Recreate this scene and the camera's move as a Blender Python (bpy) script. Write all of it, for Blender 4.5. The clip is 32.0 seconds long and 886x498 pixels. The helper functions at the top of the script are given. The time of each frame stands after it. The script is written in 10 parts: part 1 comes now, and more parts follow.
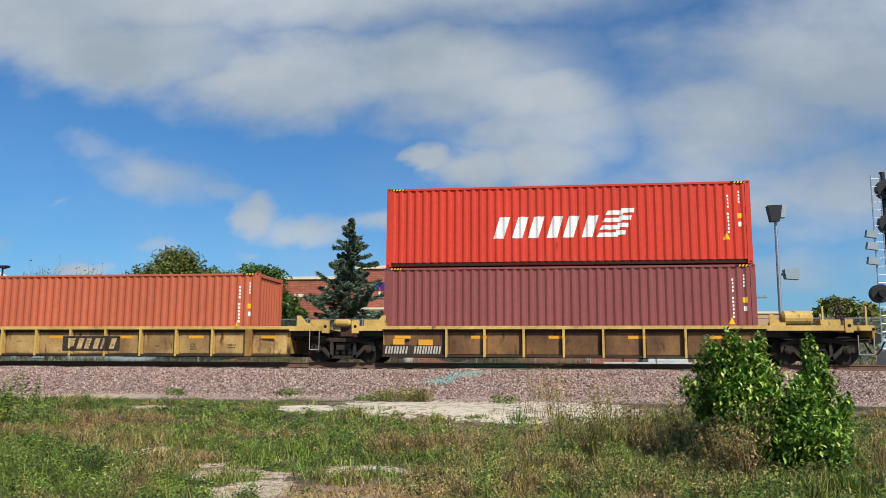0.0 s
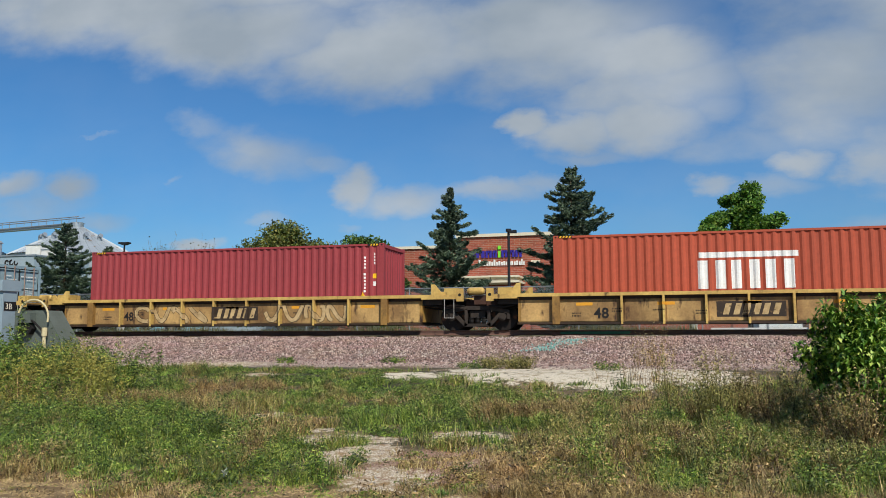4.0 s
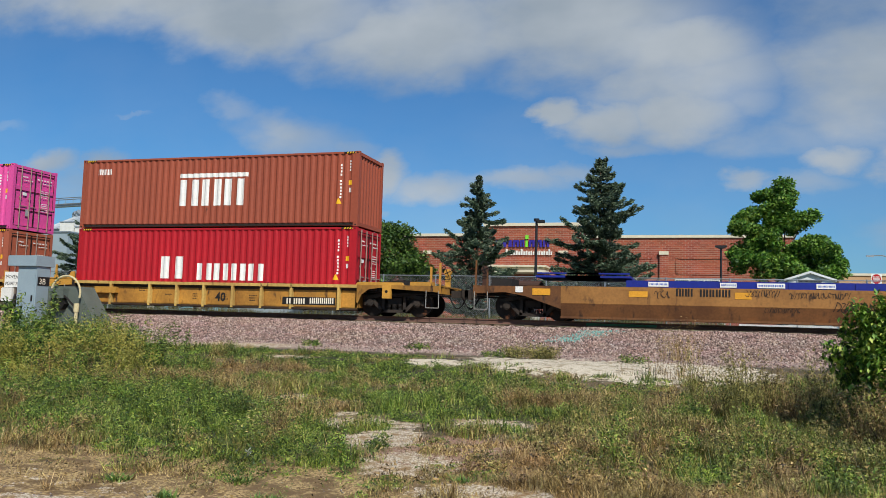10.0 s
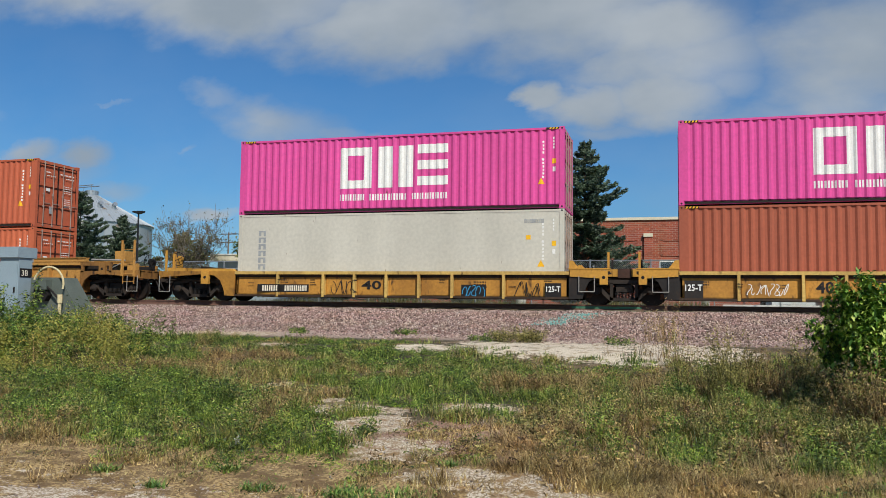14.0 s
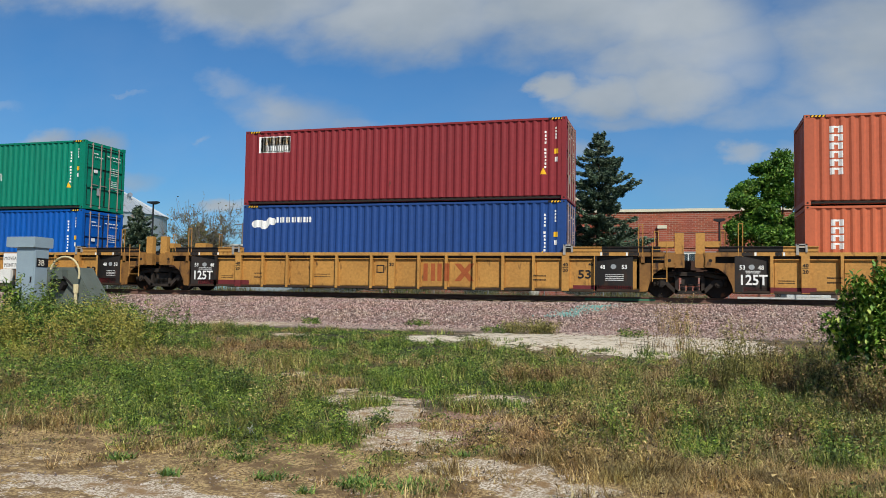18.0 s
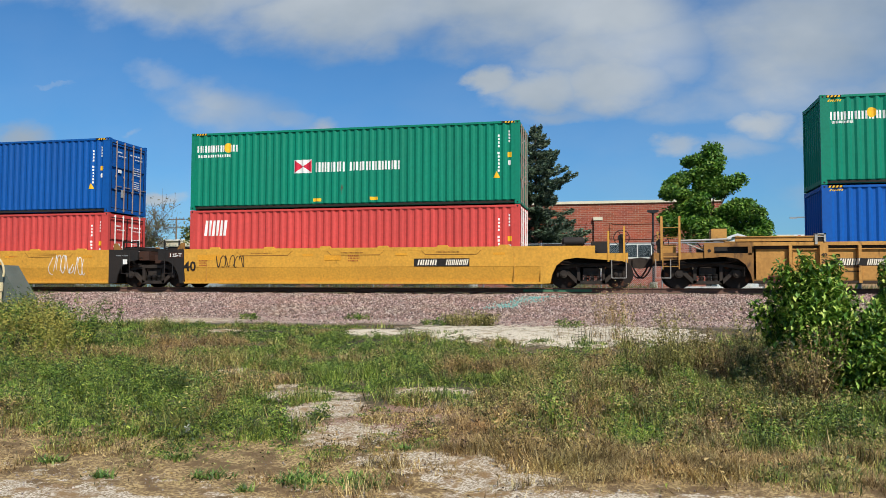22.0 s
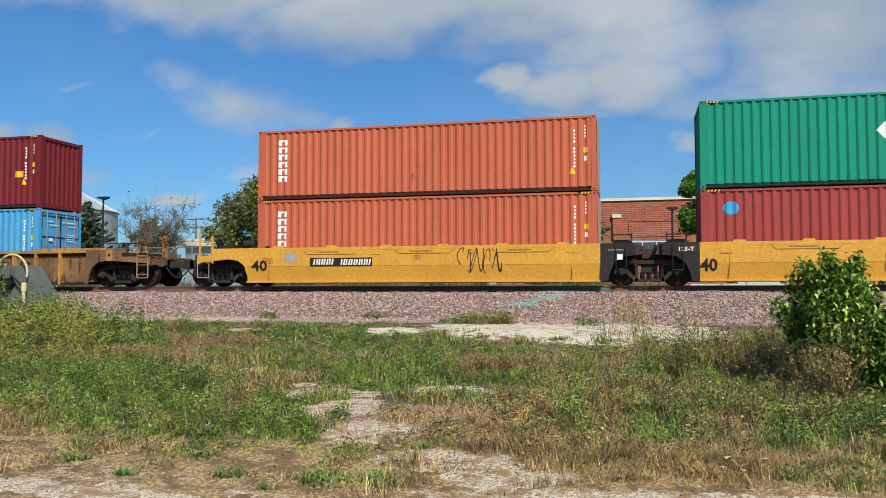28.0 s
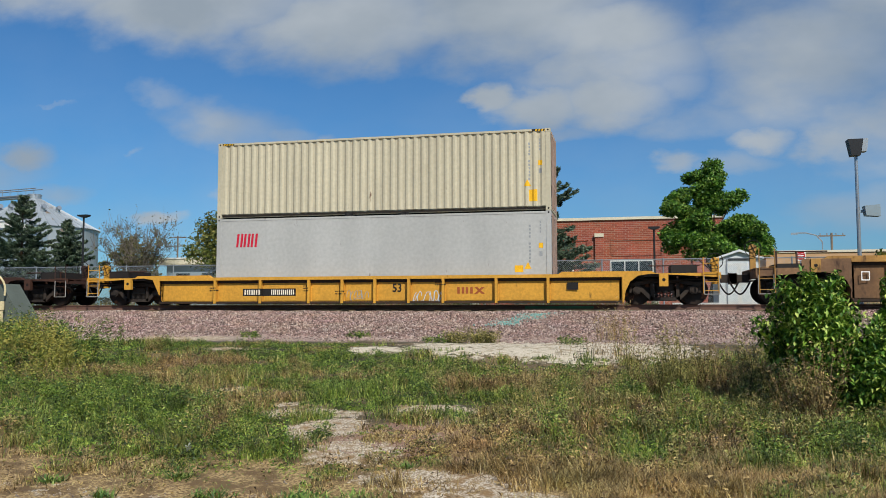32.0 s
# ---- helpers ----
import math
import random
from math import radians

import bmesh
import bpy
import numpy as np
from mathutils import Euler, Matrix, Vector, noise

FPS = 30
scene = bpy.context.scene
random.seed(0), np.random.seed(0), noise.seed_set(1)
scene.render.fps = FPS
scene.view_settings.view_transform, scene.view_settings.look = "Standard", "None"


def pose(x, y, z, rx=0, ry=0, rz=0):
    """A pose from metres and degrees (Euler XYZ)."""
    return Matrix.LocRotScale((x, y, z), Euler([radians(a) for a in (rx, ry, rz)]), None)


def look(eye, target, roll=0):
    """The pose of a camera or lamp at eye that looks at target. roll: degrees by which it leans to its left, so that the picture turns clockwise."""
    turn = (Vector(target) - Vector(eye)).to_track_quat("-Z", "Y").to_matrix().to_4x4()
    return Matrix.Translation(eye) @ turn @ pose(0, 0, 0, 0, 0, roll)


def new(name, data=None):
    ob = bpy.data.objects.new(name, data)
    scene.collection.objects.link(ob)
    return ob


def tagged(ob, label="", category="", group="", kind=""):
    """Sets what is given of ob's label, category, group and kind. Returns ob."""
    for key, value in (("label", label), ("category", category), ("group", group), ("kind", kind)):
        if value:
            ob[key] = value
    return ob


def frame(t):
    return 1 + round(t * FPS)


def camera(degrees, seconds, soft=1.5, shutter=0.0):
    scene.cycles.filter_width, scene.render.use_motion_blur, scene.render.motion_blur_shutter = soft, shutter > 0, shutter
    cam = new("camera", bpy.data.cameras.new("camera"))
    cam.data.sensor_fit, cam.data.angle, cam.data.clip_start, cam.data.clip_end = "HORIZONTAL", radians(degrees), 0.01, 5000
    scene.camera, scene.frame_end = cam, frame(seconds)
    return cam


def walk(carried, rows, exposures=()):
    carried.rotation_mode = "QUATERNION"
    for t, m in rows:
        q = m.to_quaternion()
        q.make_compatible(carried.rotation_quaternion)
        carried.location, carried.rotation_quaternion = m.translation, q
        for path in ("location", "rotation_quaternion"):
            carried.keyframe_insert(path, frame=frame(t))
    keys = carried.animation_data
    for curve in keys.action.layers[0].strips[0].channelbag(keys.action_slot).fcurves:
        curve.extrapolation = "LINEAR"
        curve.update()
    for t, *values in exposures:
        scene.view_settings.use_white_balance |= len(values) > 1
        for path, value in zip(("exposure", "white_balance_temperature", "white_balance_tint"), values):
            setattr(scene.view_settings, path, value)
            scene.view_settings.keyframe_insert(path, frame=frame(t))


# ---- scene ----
CAM_Z = 1.62


def aim(yaw, pitch, roll):
    """The camera's pose where it stands: yaw to the left of +y, pitch up, roll."""
    return pose(0, 0, CAM_Z, 0, 0, yaw) @ pose(0, 0, 0, 90 + pitch, 0, 0) @ pose(0, 0, 0, 0, 0, roll)


cam = camera(57.6, 32.0, soft=0.55)
walk(cam, [
    (0, aim(7.78, 8.20, 0.31)),
    (0.5, aim(8.32, 8.11, 0.45)),
    (1, aim(10.65, 7.82, 0.67)),
    (1.5, aim(17.69, 7.34, 1.13)),
    (2, aim(16.31, 7.31, 0.50)),
    (2.5, aim(15.81, 7.02, 0.09)),
    (3, aim(15.55, 6.47, 0.03)),
    (3.5, aim(15.04, 6.18, -0.26)),
    (5.5, aim(14.79, 4.88, 0.22)),
    (6, aim(16.49, 4.41, 0.18)),
    (6.5, aim(16.99, 4.20, 0.01)),
    (7, aim(17.59, 4.10, -0.22)),
    (7.5, aim(17.08, 4.05, -0.21)),
    (8, aim(17.60, 4.17, 0.05)),
    (8.5, aim(18.16, 4.21, 0.41)),
    (9, aim(17.90, 4.35, 0.67)),
    (9.5, aim(17.23, 4.68, 1.14)),
    (10, aim(16.82, 5.02, 1.63)),
    (10.5, aim(16.62, 5.20, 1.88)),
    (11, aim(16.29, 5.24, 1.62)),
    (11.5, aim(15.84, 5.25, 1.41)),
    (12, aim(15.32, 5.19, 1.34)),
    (12.5, aim(14.99, 5.10, 1.28)),
    (13, aim(14.97, 4.80, 1.17)),
    (13.5, aim(15.34, 4.47, 1.05)),
    (14, aim(15.76, 3.99, 0.70)),
    (14.5, aim(17.50, 3.55, 0.52)),
    (16.5, aim(17.65, 2.79, 0.17)),
    (17, aim(17.06, 3.01, 0.67)),
    (17.5, aim(16.81, 3.19, 0.87)),
    (18, aim(16.68, 3.35, 0.94)),
    (18.5, aim(16.58, 3.40, 0.86)),
    (19, aim(16.39, 3.47, 0.75)),
    (19.5, aim(16.03, 3.37, 0.62)),
    (20, aim(15.39, 3.17, 0.51)),
    (20.5, aim(14.65, 2.97, 0.37)),
    (21, aim(13.95, 2.82, 0.25)),
    (21.5, aim(13.45, 2.88, 0.19)),
    (22, aim(12.35, 2.90, 0.16)),
    (22.5, aim(12.64, 3.09, 0.07)),
    (23, aim(12.67, 3.27, 0.19)),
    (23.5, aim(12.97, 3.38, 0.16)),
    (24, aim(12.96, 3.38, 0.13)),
    (24.5, aim(13.05, 3.22, 0.14)),
    (25, aim(13.26, 2.87, 0.24)),
    (25.5, aim(13.63, 2.57, 0.25)),
    (26, aim(13.95, 2.46, 0.27)),
    (26.5, aim(14.15, 2.32, 0.27)),
    (28.5, aim(13.47, 3.00, -0.20)),
    (29, aim(13.48, 3.25, -0.31)),
    (29.5, aim(13.33, 3.65, -0.13)),
    (30, aim(12.93, 3.86, 0.04)),
    (30.5, aim(12.63, 4.08, 0.07)),
    (31, aim(12.52, 4.13, 0.11)),
    (31.5, aim(12.50, 4.11, 0.00)),
    (32, aim(12.44, 4.12, -0.06)),
], exposures=[(0, 0.03, 6400, 10), (2, -0.1, 6400, 10), (9, -0.12, 6400, 10), (12, -0.08, 6400, 10), (14, -0.2, 6400, 10), (17, -0.13, 6400, 10), (18, -0.15, 6400, 10), (19.2, -0.18, 6400, 10), (20, 0.03, 6400, 10), (22, 0.02, 6400, 10), (24, 0.0, 6400, 10), (26, 0.05, 6400, 10), (30, 0.08, 6400, 10), (31, 0.07, 6400, 10), (32, -0.17, 6400, 10)])

# ---- world and sun ----
scene.view_settings.exposure = 0.0
SUN_ELEVATION, SUN_TURN = 44, 36      # degrees; turn from straight behind the camera, to its right
sun = new("sun", bpy.data.lights.new("sun", "SUN"))
sun.data.energy, sun.data.angle, sun.data.color = 5.15, radians(0.6), (1.0, 0.952, 0.855)
sx, sy = math.sin(radians(SUN_TURN)), -math.cos(radians(SUN_TURN))
ce, se = math.cos(radians(SUN_ELEVATION)), math.sin(radians(SUN_ELEVATION))
sun.matrix_world = look((40 * sx * ce, 40 * sy * ce, 40 * se), (0, 0, 0))

SKY_TINT = (0.35, 0.77, 1.10, 1)
# clouds: across / ahead, up / ahead, half width, half height, lean, amount
CLOUD_BANK = [
    (-0.808, 0.500, 0.348, 0.090, 8, 1.00), (-0.580, 0.425, 0.242, 0.071, 4, 1.00), (-0.354, 0.380, 0.196, 0.074, 0, 1.00), (-0.305, 0.329, 0.055, 0.035, -10, 0.70),
    (-0.154, 0.389, 0.218, 0.070, 0, 1.00), (-0.010, 0.337, 0.112, 0.060, 0, 1.00), (-0.388, 0.528, 0.791, 0.105, 0, 1.00), (0.169, 0.312, 0.128, 0.086, 0, 0.55),
    (-0.149, 0.267, 0.031, 0.025, 0, 1.00), (-0.095, 0.254, 0.072, 0.031, 0, 1.00), (-0.011, 0.252, 0.092, 0.038, 0, 0.95), (-0.072, 0.224, 0.081, 0.017, 0, 0.60),
]
CLOUD_PUFFS = [
    (0.059, 0.268, 0.063, 0.037, 0, 0.65), (-0.623, 0.298, 0.070, 0.024, 12, 0.50), (-0.530, 0.262, 0.098, 0.032, 18, 0.60), (-0.434, 0.224, 0.067, 0.021, 20, 0.55),
    (-0.388, 0.191, 0.039, 0.028, 0, 0.95), (-0.320, 0.177, 0.083, 0.026, 0, 0.80), (-0.213, 0.184, 0.103, 0.019, 0, 0.72), (-0.127, 0.190, 0.056, 0.014, 0, 0.55),
    (-0.392, 0.143, 0.026, 0.012, 0, 0.50), (-0.939, 0.223, 0.066, 0.025, 0, 0.80), (-0.842, 0.216, 0.055, 0.031, 0, 0.85), (-0.804, 0.158, 0.102, 0.022, 0, 0.60),
]
CLOUD_WISPS = [
    (-0.090, 0.350, 0.200, 0.060, 0, 0.90), (0.000, 0.305, 0.150, 0.070, 0, 0.85), (0.230, 0.300, 0.190, 0.110, 0, 0.80), (0.100, 0.225, 0.120, 0.030, 0, 0.55), (-0.520, 0.250, 0.150, 0.045, 16, 0.55), (-0.900, 0.190, 0.150, 0.050, 0, 0.55),
]
CLOUD_LOW = [
    (-0.618, 0.128, 0.043, 0.012, 0, 0.95), (-0.510, 0.154, 0.044, 0.016, 0, 0.50), (0.064, 0.179, 0.032, 0.017, 0, 0.80), (0.166, 0.204, 0.043, 0.022, 0, 0.85),
    (0.130, 0.175, 0.083, 0.018, 0, 0.55), (0.245, 0.192, 0.055, 0.028, 0, 0.80), (-0.672, 0.224, 0.025, 0.009, -30, 0.50), (-0.784, 0.292, 0.043, 0.005, 0, 0.35),
    (-1.027, 0.289, 0.069, 0.013, 0, 0.35), (0.330, 0.215, 0.150, 0.085, 0, 0.80), (0.310, 0.110, 0.220, 0.050, 0, 0.50), (0.400, 0.380, 0.300, 0.120, 0, 0.85),
]


def make_world():
    w = bpy.data.worlds.new("sky")
    scene.world = w
    w.use_nodes = True
    n, l = w.node_tree.nodes, w.node_tree.links
    n.clear()
    out, bg = n.new("ShaderNodeOutputWorld"), n.new("ShaderNodeBackground")
    l.new(bg.outputs[0], out.inputs[0])
    bg.inputs[1].default_value = 0.099
    sky = n.new("ShaderNodeTexSky")
    sky.sky_type, sky.sun_disc = "NISHITA", False
    sky.sun_elevation, sky.sun_rotation = radians(SUN_ELEVATION), math.atan2(sx, sy)
    sky.air_density, sky.dust_density, sky.ozone_density = 1.0, 0.6, 2.5
    co = n.new("ShaderNodeTexCoord")
    sep = n.new("ShaderNodeSeparateXYZ")
    l.new(co.outputs["Generated"], sep.inputs[0])

    def math_node(op, a, b=None, clamp=False):
        m = n.new("ShaderNodeMath")
        m.operation, m.use_clamp = op, clamp
        for i, v in enumerate((a, b)):
            if v is None:
                continue
            if isinstance(v, (int, float)):
                m.inputs[i].default_value = v
            else:
                l.new(v, m.inputs[i])
        return m.outputs[0]

    ya = math_node("MAXIMUM", math_node("ABSOLUTE", sep.outputs[1]), 0.08)
    p, q = math_node("DIVIDE", sep.outputs[0], ya), math_node("DIVIDE", sep.outputs[2], ya)
    flat = n.new("ShaderNodeCombineXYZ")
    l.new(p, flat.inputs[0]), l.new(q, flat.inputs[1])
    # edges broken up by noise, drawn out sideways
    wide = n.new("ShaderNodeCombineXYZ")
    l.new(p, wide.inputs[0]), l.new(math_node("MULTIPLY", q, 1.7), wide.inputs[1])
    warp = n.new("ShaderNodeTexNoise")
    warp.inputs["Scale"].default_value, warp.inputs["Detail"].default_value = 8.0, 6.0
    warp.inputs["Roughness"].default_value = 0.6
    l.new(wide.outputs[0], warp.inputs["Vector"])
    shift = n.new("ShaderNodeVectorMath")
    shift.operation = "MULTIPLY_ADD"
    l.new(warp.outputs["Color"], shift.inputs[0])
    shift.inputs[1].default_value, shift.inputs[2].default_value = (0.10, 0.065, 0), (-0.05, -0.0325, 0)
    moved = n.new("ShaderNodeVectorMath")
    l.new(flat.outputs[0], moved.inputs[0]), l.new(shift.outputs[0], moved.inputs[1])
    total = None
    for cx, cy, hw, hh, lean, amount in CLOUD_BANK + CLOUD_PUFFS + CLOUD_WISPS + CLOUD_LOW:
        mp = n.new("ShaderNodeMapping")
        mp.vector_type = "TEXTURE"
        mp.inputs["Location"].default_value, mp.inputs["Scale"].default_value = (cx, cy, 0), (hw, hh, 1)
        mp.inputs["Rotation"].default_value = (0, 0, radians(-lean))
        l.new(moved.outputs[0], mp.inputs["Vector"])
        ln = n.new("ShaderNodeVectorMath")
        ln.operation = "LENGTH"
        l.new(mp.outputs[0], ln.inputs[0])
        mr = n.new("ShaderNodeMapRange")
        mr.interpolation_type = "SMOOTHSTEP"
        for k, v in zip(("From Min", "From Max", "To Min", "To Max"), (0.10, 1.62, amount, 0.0)):
            mr.inputs[k].default_value = v
        l.new(ln.outputs["Value"], mr.inputs["Value"])
        total = mr.outputs[0] if total is None else math_node("MAXIMUM", total, mr.outputs[0])
    # scattered cloud over the rest of the sky
    rest = n.new("ShaderNodeTexNoise")
    rest.inputs["Scale"].default_value, rest.inputs["Detail"].default_value = 2.6, 7.0
    l.new(co.outputs["Generated"], rest.inputs["Vector"])
    fluff = n.new("ShaderNodeMapRange")
    for k, v in zip(("From Min", "From Max", "To Min", "To Max"), (0.56, 0.72, 0.0, 0.55)):
        fluff.inputs[k].default_value = v
    l.new(rest.outputs["Fac"], fluff.inputs["Value"])
    high = n.new("ShaderNodeMapRange")
    high.interpolation_type = "SMOOTHSTEP"
    for k, v in zip(("From Min", "From Max", "To Min", "To Max"), (0.42, 0.7, 0.0, 0.8)):
        high.inputs[k].default_value = v
    l.new(q, high.inputs["Value"])
    total = math_node("MAXIMUM", total, math_node("MULTIPLY", high.outputs[0], math_node("ADD", fluff.outputs[0], 0.12)), True)
    wisp = n.new("ShaderNodeTexNoise")
    wisp.inputs["Scale"].default_value, wisp.inputs["Detail"].default_value = 8.0, 7.0
    l.new(wide.outputs[0], wisp.inputs["Vector"])
    rough = math_node("MULTIPLY", math_node("SUBTRACT", wisp.outputs["Fac"], 0.5), 0.75)
    ragged = n.new("ShaderNodeMapRange")
    ragged.interpolation_type = "SMOOTHSTEP"
    for k, v in zip(("From Min", "From Max", "To Min", "To Max"), (0.08, 1.0, 0.0, 0.95)):
        ragged.inputs[k].default_value = v
    l.new(math_node("ADD", total, math_node("MULTIPLY", rough, math_node("MINIMUM", math_node("MULTIPLY", total, 3.0), 1.0))), ragged.inputs["Value"])
    # thin veil, thicker towards the horizon
    veil = n.new("ShaderNodeMapRange")
    for k, v in zip(("From Min", "From Max", "To Min", "To Max"), (0.05, 0.32, 0.22, 0.05)):
        veil.inputs[k].default_value = v
    l.new(q, veil.inputs["Value"])
    thin = math_node("MULTIPLY", veil.outputs[0], math_node("MULTIPLY", wisp.outputs["Fac"], 2.0))
    mask = math_node("MAXIMUM", ragged.outputs[0], thin, True)
    # brighter rims, grey bellies
    tone = n.new("ShaderNodeValToRGB")
    tone.color_ramp.elements[0].color, tone.color_ramp.elements[1].color = (3.5, 4.1, 4.65, 1), (5.5, 5.95, 6.3, 1)
    tone.color_ramp.elements[0].position, tone.color_ramp.elements[1].position = 0.38, 0.66
    grey = n.new("ShaderNodeTexNoise")
    grey.inputs["Scale"].default_value, grey.inputs["Detail"].default_value = 3.0, 5.0
    l.new(wide.outputs[0], grey.inputs["Vector"])
    l.new(grey.outputs["Fac"], tone.inputs["Fac"])
    mix = n.new("ShaderNodeMix")
    mix.data_type = "RGBA"
    deep = n.new("ShaderNodeMix")
    deep.data_type, deep.blend_type = "RGBA", "MULTIPLY"
    deep.inputs[0].default_value, deep.inputs[7].default_value = 1.0, SKY_TINT
    l.new(sky.outputs[0], deep.inputs[6])
    l.new(mask, mix.inputs[0]), l.new(deep.outputs[2], mix.inputs[6]), l.new(tone.outputs[0], mix.inputs[7])
    l.new(mix.outputs[2], bg.inputs[0])


make_world()

# ---- materials ----
def srgb(code, gain=1.0):
    c = [int(code[i:i + 2], 16) / 255 for i in (0, 2, 4)]
    return tuple(gain * (v / 12.92 if v <= 0.04045 else ((v + 0.055) / 1.055) ** 2.4) for v in c) + (1,)


def paint(name, base, second=None, rough=0.55, metal=0.0, scale=2.0, amount=0.5, stretch=(1, 1, 1), fine=30.0, fine_amount=0.12,
          bump=0.0, bump_scale=60.0, third=None, third_scale=5.0, third_edge=(0.62, 0.7), third_stretch=(1, 1, 1), spread=0.0, coords="Object", gloss=0.3):
    """A surface: base and second colour in broad patches, fine grain, spots of a third colour, relief."""
    m = bpy.data.materials.new(name)
    m.use_nodes = True
    n, l = m.node_tree.nodes, m.node_tree.links
    bsdf = n["Principled BSDF"]
    bsdf.inputs["Roughness"].default_value, bsdf.inputs["Metallic"].default_value = rough, metal
    bsdf.inputs["Specular IOR Level"].default_value = gloss
    co = n.new("ShaderNodeTexCoord")
    second = second or tuple(v * 0.7 for v in base[:3]) + (1,)

    def tex(size, stretched=(1, 1, 1), detail=5.0):
        mp, t = n.new("ShaderNodeMapping"), n.new("ShaderNodeTexNoise")
        mp.inputs["Scale"].default_value = stretched
        t.inputs["Scale"].default_value, t.inputs["Detail"].default_value = size, detail
        l.new(co.outputs[coords], mp.inputs[0]), l.new(mp.outputs[0], t.inputs["Vector"])
        return t.outputs["Fac"]

    def mixed(fac, a, b, low, high, most=1.0):
        mr, mx = n.new("ShaderNodeMapRange"), n.new("ShaderNodeMix")
        for k, v in zip(("From Min", "From Max", "To Min", "To Max"), (low, high, 0.0, most)):
            mr.inputs[k].default_value = v
        mx.data_type = "RGBA"
        l.new(fac, mr.inputs["Value"]), l.new(mr.outputs[0], mx.inputs[0])
        for i, v in ((6, a), (7, b)):
            if isinstance(v, tuple):
                mx.inputs[i].default_value = v
            else:
                l.new(v, mx.inputs[i])
        return mx.outputs[2]

    col = mixed(tex(scale, stretch), base, second, 0.35, 0.75, amount)
    if third:
        col = mixed(tex(third_scale, third_stretch, 6.0), col, third, *third_edge)
    grain = tex(fine)
    dark = n.new("ShaderNodeMix")
    dark.data_type, dark.blend_type = "RGBA", "MULTIPLY"
    dark.inputs[0].default_value = 1.0
    ramp = n.new("ShaderNodeMapRange")
    for k, v in zip(("From Min", "From Max", "To Min", "To Max"), (0.3, 0.7, 1 - fine_amount, 1 + fine_amount)):
        ramp.inputs[k].default_value = v
    l.new(grain, ramp.inputs["Value"]), l.new(col, dark.inputs[6]), l.new(ramp.outputs[0], dark.inputs[7])
    col = dark.outputs[2]
    if spread:
        info, hsv = n.new("ShaderNodeObjectInfo"), n.new("ShaderNodeHueSaturation")
        geo, add = n.new("ShaderNodeNewGeometry"), n.new("ShaderNodeMath")
        l.new(info.outputs["Random"], add.inputs[0]), l.new(geo.outputs["Random Per Island"], add.inputs[1])
        mr = n.new("ShaderNodeMapRange")
        for k, v in zip(("From Min", "From Max", "To Min", "To Max"), (0.0, 2.0, 1 - spread, 1 + spread)):
            mr.inputs[k].default_value = v
        l.new(add.outputs[0], mr.inputs["Value"]), l.new(mr.outputs[0], hsv.inputs["Value"]), l.new(col, hsv.inputs["Color"])
        col = hsv.outputs[0]
    l.new(col, bsdf.inputs["Base Color"])
    if bump:
        b = n.new("ShaderNodeBump")
        b.inputs["Strength"].default_value, b.inputs["Distance"].default_value = bump, 0.02
        l.new(tex(bump_scale), b.inputs["Height"]), l.new(b.outputs[0], bsdf.inputs["Normal"])
    return m


def box_paint(name, code, gain=0.8, rust="5a3426", rusty=0.7):
    """Container paint: faded in patches, streaked downwards, a little rust."""
    c = srgb(code, gain)
    return paint(name, c, tuple(v * 0.74 + 0.006 for v in c[:3]) + (1,), rough=0.55, gloss=0.22, scale=0.7, amount=0.7, stretch=(1, 1, 0.25), fine=9, fine_amount=0.07,
                 third=srgb(rust, 0.8), third_scale=7, third_edge=(rusty, rusty + 0.12), third_stretch=(1, 1, 0.3))


def car_paint(name, code, dirt, gain=0.8, amount=0.7, rusty=0.58, spread=0.0):
    return paint(name, srgb(code, gain), srgb(dirt, gain), rough=0.65, scale=0.9, amount=amount, stretch=(1.2, 1, 0.8), fine=14, fine_amount=0.14,
                 third=srgb("3d2a1e"), third_scale=5, third_edge=(rusty, rusty + 0.14), third_stretch=(1, 1, 0.4), bump=0.15, bump_scale=35, spread=spread)


M = {}
M["steel_dark"] = paint("steel_dark", srgb("181513"), srgb("28211c"), rough=0.75, scale=4, bump=0.3)
M["truck"] = paint("truck", srgb("2b2521"), srgb("443a31"), rough=0.85, scale=3, amount=0.8, bump=0.3)
M["wheel"] = paint("wheel", srgb("211c19"), srgb("3c2b20"), rough=0.6, metal=0.3, scale=4, third=srgb("6b4128"), third_scale=3)
M["rail"] = paint("rail", srgb("6e5145"), srgb("4c3a32"), rough=0.8, scale=3, fine=40, bump=0.2)
M["rail_head"] = paint("rail_head", srgb("6d635c"), srgb("4a3c34"), rough=0.45, metal=0.6, scale=2, stretch=(0.3, 3, 3))
M["tie"] = paint("tie", srgb("84715a"), srgb("53443a"), rough=0.95, scale=6, stretch=(3, 0.5, 3), bump=0.5, spread=0.3)
M["ballast"] = paint("ballast", srgb("8c766c"), srgb("4a3a34"), rough=0.95, scale=16, amount=0.9, fine=45, fine_amount=0.5, bump=1.0, bump_scale=22, third=srgb("cdc2ba"), third_scale=13,
                     third_edge=(0.58, 0.64), spread=0.0)
M["white_mark"] = paint("white_mark", srgb("e6e4de"), srgb("cfcac0"), rough=0.6, scale=6, amount=0.5)
M["cream_mark"] = paint("cream_mark", srgb("e8ddc8"), srgb("d2c3aa"), rough=0.6, scale=6, amount=0.5)
